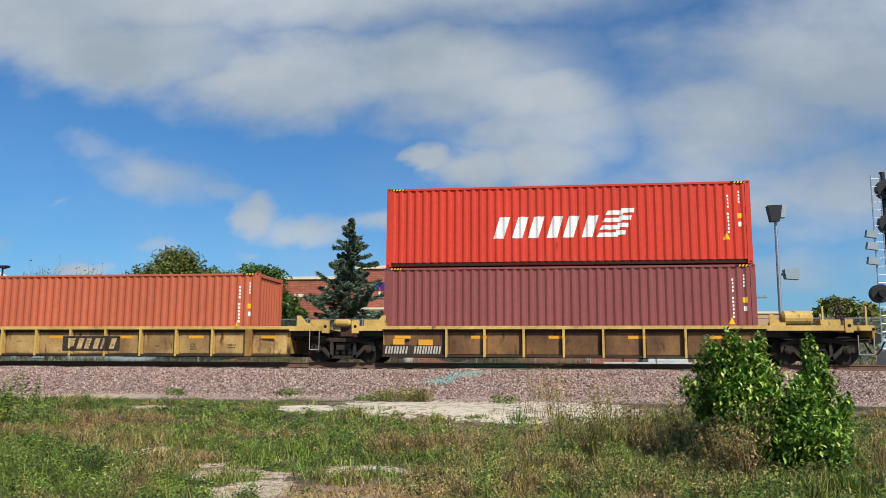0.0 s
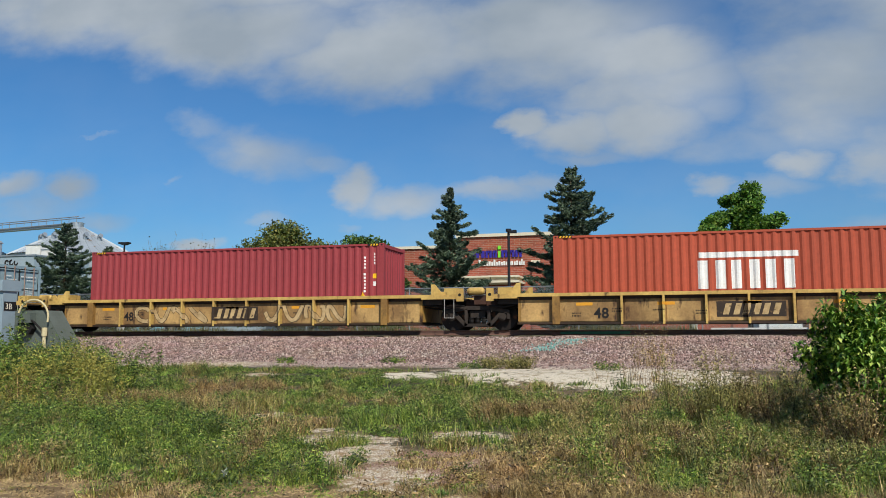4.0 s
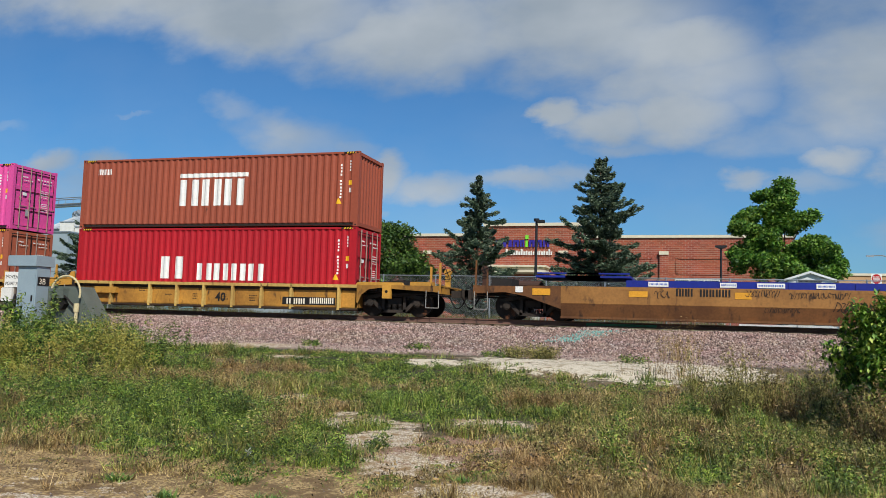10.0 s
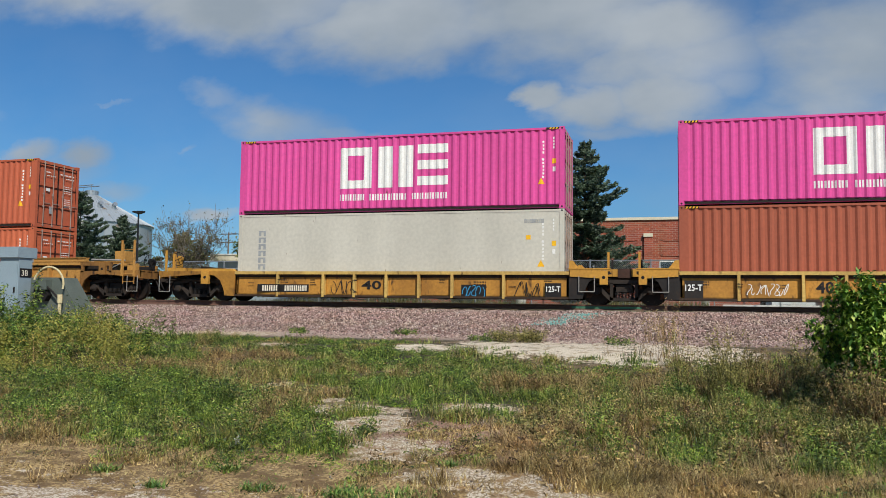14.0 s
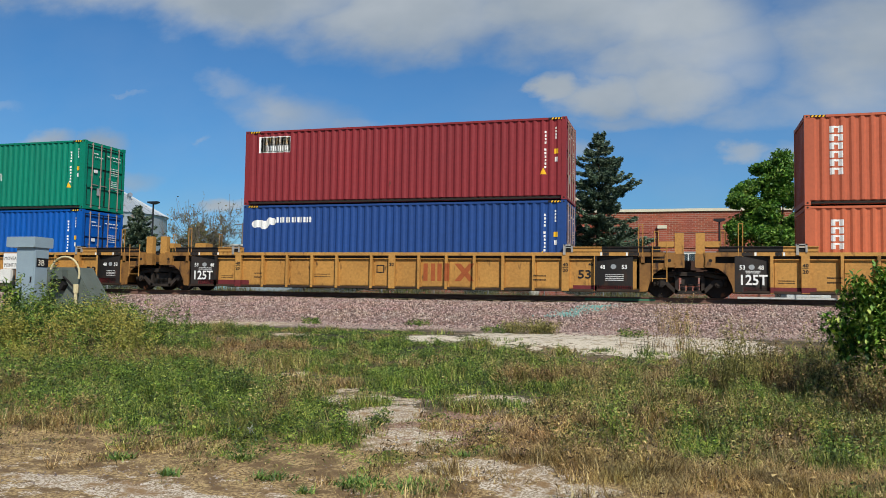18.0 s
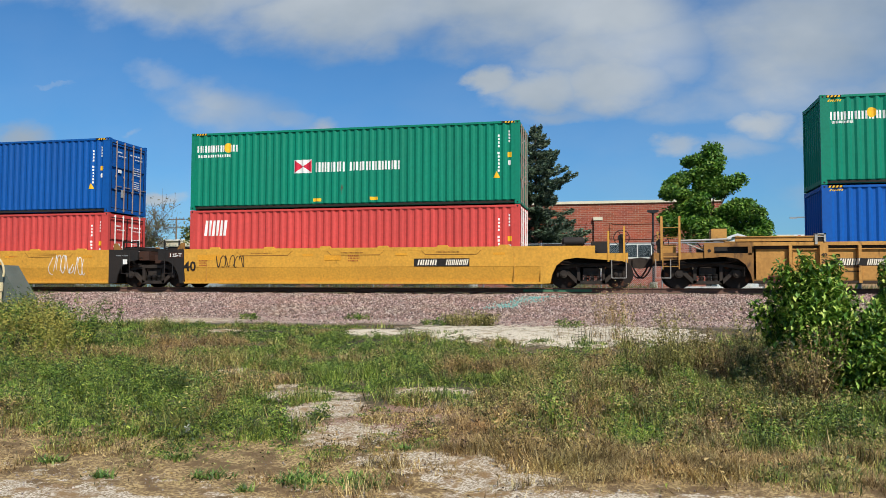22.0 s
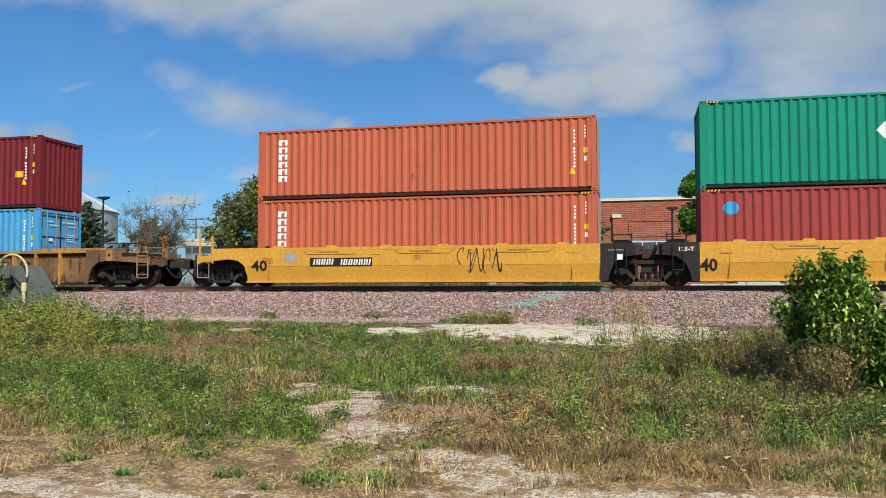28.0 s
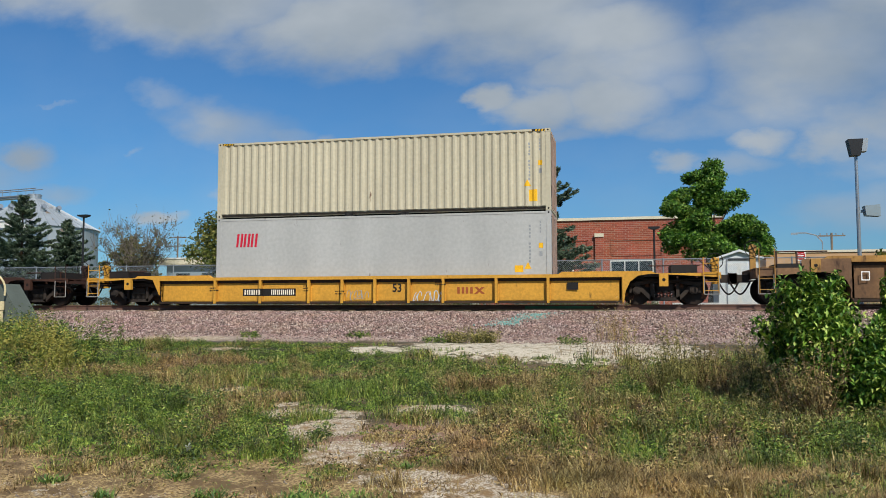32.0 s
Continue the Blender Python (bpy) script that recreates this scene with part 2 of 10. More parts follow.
M["yellow_mark"] = paint("yellow_mark", srgb("f0b820"), srgb("d99a1c"), rough=0.55, scale=8)
M["black_mark"] = paint("black_mark", srgb("1d1b1a"), srgb("2c2826"), rough=0.7, scale=5)
M["worn_plate"] = paint("worn_plate", srgb("332a23"), srgb("4a3a2c"), rough=0.8, scale=5, third=srgb("6a5236"), third_scale=6)
M["worn_tan"] = paint("worn_tan", srgb("c2a678"), srgb("8f734a"), rough=0.75, scale=5, amount=0.8, third=srgb("4a3a2c"), third_scale=9)
M["worn_grey"] = paint("worn_grey", srgb("b9b2a4"), srgb("8c8578"), rough=0.75, scale=6, amount=0.7)
M["worn_hatch"] = paint("worn_hatch", srgb("8a5f28"), srgb("6d4a22"), rough=0.75, scale=6)
M["grey_mark"] = paint("grey_mark", srgb("9a9c9c"), srgb("7d7f80"), rough=0.6, scale=6)
M["red_mark"] = paint("red_mark", srgb("c8203a"), srgb("a51c30"), rough=0.6, scale=6)
M["blue_mark"] = paint("blue_mark", srgb("1f56b4"), srgb("1a4691"), rough=0.55, scale=6)
M["maroon_mark"] = paint("maroon_mark", srgb("6d2a2c"), srgb("54201f"), rough=0.7, scale=4)
M["rust_mark"] = paint("rust_mark", srgb("a2562c"), srgb("7b3d22"), rough=0.7, scale=4)
M["pink_mark"] = paint("pink_mark", srgb("c85a86"), srgb("a8446c"), rough=0.7, scale=5)
M["green_mark"] = paint("green_mark", srgb("4f9a5a"), srgb("a7b765"), rough=0.7, scale=4)
M["sky_mark"] = paint("sky_mark", srgb("3d9bc9"), srgb("2b7da6"), rough=0.6, scale=5)
M["orange_mark"] = paint("orange_mark", srgb("d9992c"), srgb("bd7f22"), rough=0.6, scale=3)

for key, code, gain in (("vermilion", "d8432f", 0.85), ("plum", "985450", 0.8), ("salmon", "cb6a4a", 0.82), ("rust_orange", "bf5a40", 0.82), ("crimson", "aa474a", 0.8),
                        ("brick", "ba5f48", 0.8), ("pale_blue", "9db4bb", 0.8), ("brown", "aa573f", 0.8), ("scarlet", "c3202c", 0.8), ("magenta", "e2549c", 0.92), ("tan_brown", "b6644a", 0.8),
                        ("reefer_white", "e2dccb", 0.76), ("orange", "d8734e", 0.8), ("wine", "963438", 0.8), ("navy", "2a4f90", 0.8), ("green", "048a6c", 0.8),
                        ("royal", "055cb4", 0.85), ("coral", "d8504a", 0.85), ("emerald", "129173", 0.85), ("dusty_red", "a94741", 0.8), ("oxblood", "7c2529", 0.8),
                        ("light_blue", "55a6d3", 0.82), ("cream", "dfd4b6", 0.74), ("pale_grey", "cfcec8", 0.74), ("deep_blue", "0656a4", 0.88)):
    M[key] = box_paint(key, code, gain)
M["pole_grey_dull"] = paint("pole_grey_dull", srgb("a8a49c"), srgb("7c766c"), rough=0.6, metal=0.3, scale=4)
M["lock_steel"] = paint("lock_steel", srgb("a0897c"), srgb("735c50"), rough=0.55, metal=0.2, scale=5)
M["inner"] = paint("inner", srgb("2e2823"), rough=0.9, scale=2)
M["car_tan"] = car_paint("car_tan", "b48a45", "6b4a30", 0.8, 1.0, 0.56)
M["panel_tan"] = car_paint("panel_tan", "b8945c", "5e412a", 0.85, 1.0, 0.58, 0.45)
M["panel_brown"] = car_paint("panel_brown", "86603a", "3f2b1e", 0.8, 1.0, 0.56, 0.5)
M["panel_gold"] = car_paint("panel_gold", "c48c3a", "855a2a", 0.85, 0.9, 0.60, 0.25)
# grimy brown, made darker to carry the shade under the sills
M["chord_shade"] = car_paint("chord_shade", "4a3828", "2c2018", 0.85, 0.9)
M["car_brown"] = car_paint("car_brown", "93704e", "5c4232", 0.8, 0.9)
M["panel_worn"] = car_paint("panel_worn", "8f6a44", "57402f", 0.8, 0.9, 0.58, 0.25)
M["sill_worn"] = car_paint("sill_worn", "c8984e", "8a6136", 0.8, 0.9, 0.56)
M["car_sill"] = car_paint("car_sill", "dcb766", "a98348", 0.85, 0.8, 0.60)
M["car_yellow"] = car_paint("car_yellow", "dfa43c", "c38d38", 0.85, 0.5, 0.68)
M["car_gold"] = car_paint("car_gold", "d29a3e", "a87836", 0.85, 0.7, 0.62)
M["car_mustard"] = car_paint("car_mustard", "c8934a", "a5743a", 0.85, 0.7, 0.62)
M["end_mustard"] = car_paint("end_mustard", "ab7a3c", "664527", 0.85, 0.9, 0.56)
M["end_gold"] = car_paint("end_gold", "b98434", "704c28", 0.85, 0.9, 0.57)
M["fec_upper"] = car_paint("fec_upper", "a8763e", "84592f", 0.85, 0.8, 0.60)
M["car_black"] = car_paint("car_black", "221f1d", "3a3029", 0.9, 0.7)
M["car_fec"] = car_paint("car_fec", "84562f", "563722", 0.8, 0.9, 0.58)
M["car_rust"] = car_paint("car_rust", "55382b", "3a2a24", 0.8, 0.9)


# ---- mesh helpers ----
def box(bm, x0, x1, y0, y1, z0, z1):
    v = [bm.verts.new((x, y, z)) for z in (z0, z1) for y in (y0, y1) for x in (x0, x1)]
    for f in ((0, 2, 3, 1), (4, 5, 7, 6), (0, 1, 5, 4), (2, 6, 7, 3), (0, 4, 6, 2), (1, 3, 7, 5)):
        bm.faces.new([v[i] for i in f])
    return bm


def slab(bm, outline, y0, y1):
    """An outline of x, z pairs, drawn out from y0 to y1."""
    a, b = [bm.verts.new((x, y0, z)) for x, z in outline], [bm.verts.new((x, y1, z)) for x, z in outline]
    bm.faces.new(a), bm.faces.new(b[::-1])
    for i in range(len(a)):
        j = (i + 1) % len(a)
        bm.faces.new((a[j], a[i], b[i], b[j]))
    return bm


def rod(bm, p0, p1, r0, r1=None, seg=8, caps=True):
    p0, p1, r1 = Vector(p0), Vector(p1), r0 if r1 is None else r1
    d = (p1 - p0).normalized()
    s = d.orthogonal().normalized()
    t = d.cross(s)
    rings = []
    for p, r in ((p0, r0), (p1, r1)):
        rings.append([bm.verts.new(p + r * (math.cos(a) * s + math.sin(a) * t)) for a in (2 * math.pi * i / seg for i in range(seg))])
    for i in range(seg):
        j = (i + 1) % seg
        bm.faces.new((rings[0][i], rings[0][j], rings[1][j], rings[1][i]))
    if caps:
        bm.faces.new(rings[0][::-1]), bm.faces.new(rings[1])
    return bm


def tube(bm, points, r, seg=6):
    for a, b in zip(points, points[1:]):
        rod(bm, a, b, r, seg=seg)
    return bm


def finish(bm):
    bmesh.ops.recalc_face_normals(bm, faces=bm.faces[:])
    return bm


def part(name, bm, material, parent=None, label="", smooth=False, fix=True):
    if fix:
        finish(bm)
    me = bpy.data.meshes.new(name)
    bm.to_mesh(me)
    bm.free()
    me.materials.append(material)
    if smooth:
        me.polygons.foreach_set("use_smooth", [True] * len(me.polygons))
    ob = new(name, me)
    ob.parent = parent
    if label:
        ob["label"] = label
    return ob


def raw(name, verts, faces, material, parent=None):
    me = bpy.data.meshes.new(name)
    me.from_pydata(verts, [], faces)
    me.materials.append(material)
    ob = new(name, me)
    ob.parent = parent
    return ob


def thing(name, m, label, category, group="", kind=""):
    ob = new(name)
    ob.empty_display_size = 0.3
    ob.matrix_world = m
    return tagged(ob, label, category, group, kind)


LETTERS = {}


def lettering(text, size, x, z, y, parent, material, name="lettering", stretch=1.0, turn=0, spin=0, bold=0.0):
    """Flat words in the built-in font on an upright face that looks towards -y; x, z: the lower left corner."""
    key = (text, size, stretch, bold)
    if key not in LETTERS:
        cu = bpy.data.curves.new("words", "FONT")
        cu.body, cu.size, cu.extrude, cu.resolution_u, cu.offset = text, size, 0.002, 2, bold * size
        ob = bpy.data.objects.new("words", cu)
        me = bpy.data.meshes.new_from_object(ob)
        bpy.data.objects.remove(ob)
        me.transform(Matrix.Diagonal((stretch, 1, 1, 1)))
        LETTERS[key] = me
    me = LETTERS[key].copy()
    me.name = name
    me.transform(pose(x, y, z, 90, 0, turn) @ pose(0, 0, 0, 0, 0, spin))
    me.materials.clear()
    me.materials.append(material)
    ob = new(name, me)
    ob.parent = parent
    return ob

# ---- the lie of the land ----
TRACK_Y, RAIL_Z = 28.17, 1.695
NEAR_RAIL, FAR_RAIL = TRACK_Y - 0.755, TRACK_Y + 0.755


def ground_z(y):
    """Height of the ground across the line: a gentle rise to the ballast, the bed, and the lot behind it."""
    pts = ((-400, 0.0), (3.5, 0.0), (15.0, 0.4175), (16.0, 0.5), (17.5, 0.675), (22.9, 0.75), (33.5, 0.8), (35.5, 1.62), (60, 1.72), (120, 1.8), (4000, 1.8))
    for (a, za), (b, zb) in zip(pts, pts[1:]):
        if a <= y <= b:
            return za + (zb - za) * (y - a) / (b - a)
    return pts[-1][1]


def bed_z(y):
    """Height of the ballast."""
    pts = ((22.7, 0.66), (23.2, 0.80), (25.6, 1.34), (26.6, 1.455), (30.2, 1.455), (31.0, 1.40), (33.8, 0.78))
    for (a, za), (b, zb) in zip(pts, pts[1:]):
        if a <= y <= b:
            return za + (zb - za) * (y - a) / (b - a)
    return 0.6


def patch(x, y, cx, cy, rx, ry):
    return max(0.0, 1 - math.hypot((x - cx) / rx, (y - cy) / ry))

# ---- ground and track ----
def make_ground():
    xs = sorted({*np.linspace(-30, 24, 109).round(2), -3000, -1200, -400, -150, -80, -50, 40, 80, 150, 400, 1200, 3000})
    ys = sorted({*np.linspace(-6, 24, 91).round(2), *np.linspace(24.5, 60, 40).round(2), -3000, -800, -200, -60, -20, 80, 110, 160, 300, 800, 1600, 3500})
    verts, faces = [], []
    for y in ys:
        for x in xs:
            z = ground_z(y)
            if -6 < y < 23 and -30 < x < 24:
                z += 0.10 * noise.noise((x * 0.22, y * 0.22, 3)) + 0.04 * noise.noise((x * 1.1, y * 1.1, 7)) + 0.015 * noise.noise((x * 3, y * 3, 1))
                z -= 0.05 * (patch(x, y, -3.6, 10.3, 2.2, 1.6) > 0)
            verts.append((x, y, z))
    w = len(xs)
    for j in range(len(ys) - 1):
        for i in range(w - 1):
            a = j * w + i
            faces.append((a, a + 1, a + w + 1, a + w))
    ob = raw("ground", verts, faces, ground_material())
    ob.data.polygons.foreach_set("use_smooth", [True] * len(faces))
    return tagged(ob, "weedy grass ground with bare pale gravel patches beside a railway", "ground", kind="structure")


def ground_material():
    m = bpy.data.materials.new("ground")
    m.use_nodes = True
    n, l = m.node_tree.nodes, m.node_tree.links
    bsdf = n["Principled BSDF"]
    bsdf.inputs["Roughness"].default_value = 0.95
    co = n.new("ShaderNodeTexCoord")
    sep = n.new("ShaderNodeSeparateXYZ")
    l.new(co.outputs["Object"], sep.inputs[0])

    def tex(size, detail=6.0, rough=0.6):
        t = n.new("ShaderNodeTexNoise")
        t.inputs["Scale"].default_value, t.inputs["Detail"].default_value, t.inputs["Roughness"].default_value = size, detail, rough
        l.new(co.outputs["Object"], t.inputs["Vector"])
        return t.outputs["Fac"]

    def ramp(v, a, b, lo=0.0, hi=1.0):
        mr = n.new("ShaderNodeMapRange")
        mr.interpolation_type = "SMOOTHSTEP"
        for k, u in zip(("From Min", "From Max", "To Min", "To Max"), (a, b, lo, hi)):
            mr.inputs[k].default_value = u
        l.new(v, mr.inputs["Value"])
        return mr.outputs[0]

    def mixed(fac, a, b):
        mx = n.new("ShaderNodeMix")
        mx.data_type = "RGBA"
        l.new(fac, mx.inputs[0])
        for i, v in ((6, a), (7, b)):
            if isinstance(v, tuple):
                mx.inputs[i].default_value = v
            else:
                l.new(v, mx.inputs[i])
        return mx.outputs[2]

    def mth(op, a, b):
        t = n.new("ShaderNodeMath")
        t.operation = op
        for i, v in enumerate((a, b)):
            if isinstance(v, (int, float)):
                t.inputs[i].default_value = v
            else:
                l.new(v, t.inputs[i])
        return t.outputs[0]

    soil = mixed(ramp(tex(1.7), 0.4, 0.65), srgb("6a583c"), srgb("443824"))
    soil = mixed(ramp(tex(24), 0.48, 0.66), soil, srgb("7d6a4c"))
    turf = mixed(ramp(tex(9.0), 0.4, 0.62), srgb("20260f"), srgb("40371f"))
    base = mixed(ramp(tex(0.6), 0.38, 0.6), turf, soil)
    litter = mixed(ramp(tex(34), 0.42, 0.58), srgb("755c3a"), srgb("b89c6a"))
    litter = mixed(ramp(tex(4.2), 0.45, 0.6), litter, srgb("6e5636"))
    base = mixed(ramp(mth("ADD", sep.outputs[1], mth("MULTIPLY", tex(1.1), 2.0)), 8.2, 9.8), litter, base)
    shelf = mixed(ramp(tex(30), 0.42, 0.6), srgb("a08c7e"), srgb("6e5a50"))
    shelf = mixed(ramp(tex(60), 0.5, 0.66), shelf, srgb("c2b0a0"))
    base = mixed(ramp(mth("ADD", sep.outputs[1], mth("MULTIPLY", tex(1.3), 2.2)), 20.9, 22.2), base, shelf)
    # pale stone dust: in front, in the bare hollow and along the toe of the ballast
    pale = mixed(ramp(tex(48), 0.44, 0.56), srgb("d8cab4"), srgb("8e7858"))
    pale = mixed(ramp(tex(5.5, 8.0), 0.46, 0.66), pale, srgb("8f7048"))
    wash = mixed(ramp(tex(46), 0.4, 0.62), srgb("dcd0ba"), srgb("b8a88c"))
    wash = mixed(ramp(tex(3.4, 9.0), 0.5, 0.66), wash, srgb("93805f"))
    pale = mixed(mth("MULTIPLY", ramp(sep.outputs[1], 14.0, 15.5), ramp(sep.outputs[0], -9.0, -7.0, 0.0, 1.0)), pale, wash)

    def ovals(spots):
        total = None
        for cx, cy, rx, ry in spots:
            mp, ln = n.new("ShaderNodeMapping"), n.new("ShaderNodeVectorMath")
            mp.vector_type, ln.operation = "TEXTURE", "LENGTH"
            mp.inputs["Location"].default_value, mp.inputs["Scale"].default_value = (cx, cy, 0.0), (rx, ry, 1000)
            l.new(co.outputs["Object"], mp.inputs["Vector"]), l.new(mp.outputs[0], ln.inputs[0])
            one = ramp(ln.outputs["Value"], 0.6, 1.4, 1.0, 0.0)
            total = one if total is None else mth("MAXIMUM", total, one)
        return total

    crumbs = mixed(ramp(tex(40), 0.42, 0.6), srgb("7a5546"), srgb("a98c74"))
    base = mixed(ramp(mth("ADD", ovals(LITTER), mth("SUBTRACT", tex(3.0, 8.0), 0.5)), 0.4, 0.7), base, crumbs)
    mask = ovals(BARE)
    front = ramp(sep.outputs[1], 5.4, 7.0, 0.50, 0.0)
    mask = mth("MULTIPLY", mth("MAXIMUM", mask, front), 0.92)
    mask = ramp(mth("ADD", mask, mth("ADD", mth("MULTIPLY", mth("SUBTRACT", tex(2.6, 9.0, 0.75), 0.5), 2.4), mth("MULTIPLY", mth("SUBTRACT", tex(8.0, 6.0, 0.7), 0.5), 2.6))), 0.54, 0.66)
    col = mixed(mask, base, pale)
    # asphalt and lawn behind the line, fields far off
    lot = mixed(ramp(tex(0.8), 0.4, 0.6), srgb("77746e"), srgb("8d8a82"))
    col = mixed(ramp(sep.outputs[1], 34.5, 35.5), col, mixed(ramp(sep.outputs[1], 44.0, 45.0), mixed(ramp(tex(1.1), 0.4, 0.6), srgb("3f4f24"), srgb("5f5e38")), mixed(ramp(tex(0.12), 0.45, 0.55), lot, srgb("5c7038"))))
    col = mixed(ramp(sep.outputs[1], 110, 200), col, srgb("6b7a4a"))
    l.new(col, bsdf.inputs["Base Color"])
    b = n.new("ShaderNodeBump")
    b.inputs["Strength"].default_value, b.inputs["Distance"].default_value = 0.7, 0.03
    l.new(tex(28, 8.0), b.inputs["Height"]), l.new(b.outputs[0], bsdf.inputs["Normal"])
    return m


BARE = [(-0.9, 18.6, 2.5, 2.5), (-3.1, 18.9, 2.0, 2.2), (-5.4, 17.6, 0.8, 0.8), (0.9, 18.2, 1.0, 1.6), (-8.9, 17.3, 0.6, 0.35), (-13.6, 21.2, 3.0, 1.3),
        (-6.1, 11.8, 0.32, 0.5), (-4.0, 10.2, 0.75, 0.45), (-3.5, 9.2, 0.55, 0.75), (-2.7, 7.9, 0.5, 0.6), (-2.5, 10.8, 0.6, 0.4), (-4.7, 10.9, 0.25, 0.25), (-1.6, 7.0, 0.8, 0.4), (-1.0, 6.5, 0.6, 0.3),
        (-0.3, 6.0, 1.3, 0.30), (1.0, 6.1, 1.2, 0.25), (-4.3, 5.5, 1.2, 0.25), (2.2, 10.0, 0.35, 0.25)]
# reddish dead litter
LITTER = [(-2.5, 8.7, 1.1, 1.0), (-1.2, 8.1, 0.9, 0.5), (-8.9, 13.5, 0.8, 0.6), (-8.4, 15.1, 1.2, 0.6)]
make_ground()


def make_ballast():
    xs, ys = np.arange(-75, 60.1, 0.5), np.r_[np.arange(22.7, 31, 0.2), 32.0, 33.0, 33.8]
    verts = [(x, y, bed_z(y) + 0.03 * noise.noise((x * 1.7, y * 1.7, 0)) + 0.06 * noise.noise((x * 0.4, y * 0.4, 4))) for y in ys for x in xs]
    w = len(xs)
    faces = [(j * w + i, j * w + i + 1, (j + 1) * w + i + 1, (j + 1) * w + i) for j in range(len(ys) - 1) for i in range(w - 1)]
    ob = tagged(raw("ballast", verts, faces, M["ballast"]), "bank of pinkish crushed stone under the rails", "ballast", kind="structure")
    ob.data.polygons.foreach_set("use_smooth", [True] * len(faces))


make_ballast()


def rail_mesh(x0, x1):
    outline = ((-0.075, 0), (0.075, 0), (0.075, 0.012), (0.012, 0.035), (0.009, 0.12), (0.036, 0.135), (0.036, 0.165), (0.028, 0.172), (-0.028, 0.172), (-0.036, 0.165), (-0.036, 0.135),
               (-0.009, 0.12), (-0.012, 0.035), (-0.075, 0.012))
    bm = bmesh.new()
    a, b = [bm.verts.new((x0, y, z - 0.172)) for y, z in outline], [bm.verts.new((x1, y, z - 0.172)) for y, z in outline]
    for i in range(len(a)):
        j = (i + 1) % len(a)
        bm.faces.new((a[i], a[j], b[j], b[i]))
    bm.faces.new(a[::-1]), bm.faces.new(b)
    return bm


track = thing("railway_track", pose(0, TRACK_Y, RAIL_Z), "single line of rusty steel rails on timber ties in ballast", "railway track", kind="structure")
for side in (-0.755, 0.755):
    r = part("rail", rail_mesh(-75, 60), M["rail"], track, "rusty steel rail with a dull running surface")
    r.location.y = side
    bm = bmesh.new()
    box(bm, -75, 60, side - 0.024, side + 0.024, -0.001, 0.002)
    part("running_surface", bm, M["rail_head"], track)
bm = bmesh.new()
box(bm, -0.115, 0.115, -1.32, 1.32, -0.36, -0.176)
tie = part("tie", bm, M["tie"], track)
tie.location.x = -74.6
for i in range(1, 260):
    t = tie.copy()
    t.location.x = -74.6 + i * 0.515
    t.rotation_euler.z = random.uniform(-0.012, 0.012)
    t.location.z = random.uniform(-0.02, 0.004)
    scene.collection.objects.link(t)

# ---- the train: x along it, measured at 16 s; z from the rail tops ----
SPEED = (0.0, 162.5903, 3.932, -0.0462, 0.0123, 0.0038, 0.0405)


def train_x(t):
    f = lambda v: float(np.polynomial.chebyshev.chebval(v / 16 - 1, SPEED))
    return f(t) - f(16.0)


SHEETS = {}            # painted faces: place along the train, height, folds, depth
ROLLING = []          # things that go with the train: thing, place along it, height
TURNING = []          # wheelsets: part, place in its truck, place along the train


def rolling(name, u, z, label, category, group):
    ob = thing(name, pose(u + train_x(0), TRACK_Y, RAIL_Z + z), label, category, group)
    ROLLING.append((ob, u, z))
    return ob


WAVE = 0.278


def wave_points(x0, x1):
    """Breaks of a folded steel sheet between x0 and x1: place, depth."""
    pts, count = [(x0, 0.0)], int((x1 - x0 - 0.1) / WAVE)
    start = (x0 + x1 - count * WAVE) / 2
    for i in range(count):
        a = start + i * WAVE
        pts += [(a + 0.032, 0.0), (a + 0.100, 0.042), (a + 0.178, 0.042), (a + 0.246, 0.0)]
    return pts + [(x1, 0.0)]


def depth_at(pts, x):
    for (a, da), (b, db) in zip(pts, pts[1:]):
        if a <= x <= b:
            return da + (db - da) * (x - a) / max(b - a, 1e-6)
    return 0.0


def folded(pts, y, z0, z1, inward=1, along="x"):
    bm = bmesh.new()
    last = None
    for x, d in pts:
        q = y + inward * d
        pair = [bm.verts.new((x, q, z) if along == "x" else (q, x, z)) for z in (z0, z1)]
        if last:
            bm.faces.new((last[0], pair[0], pair[1], last[1]))
        last = pair
    return bm


def chains(poly, x):
    """Lowest and highest point of a convex outline at x."""
    zs = []
    for (xa, za), (xb, zb) in zip(poly, poly[1:] + poly[:1]):
        if abs(xa - xb) < 1e-9:
            if abs(x - xa) < 1e-6:
                zs += [za, zb]
        elif min(xa, xb) - 1e-6 <= x <= max(xa, xb) + 1e-6:
            zs.append(za + (zb - za) * (x - xa) / (xb - xa))
    return min(zs), max(zs)


LOWER = {}      # smooth cars: foot and break of the lower sheet, how far it leans in


def settle(bm, car_name):
    if car_name not in LOWER:
        return
    foot, fold, reach = LOWER[car_name]
    bmesh.ops.bisect_plane(bm, geom=bm.verts[:] + bm.edges[:] + bm.faces[:], plane_co=(0, 0, fold), plane_no=(0, 0, 1))
    for v in bm.verts:
        if v.co.z < fold:
            v.co.y += 0.008 + reach * (fold - v.co.z) / (fold - foot)


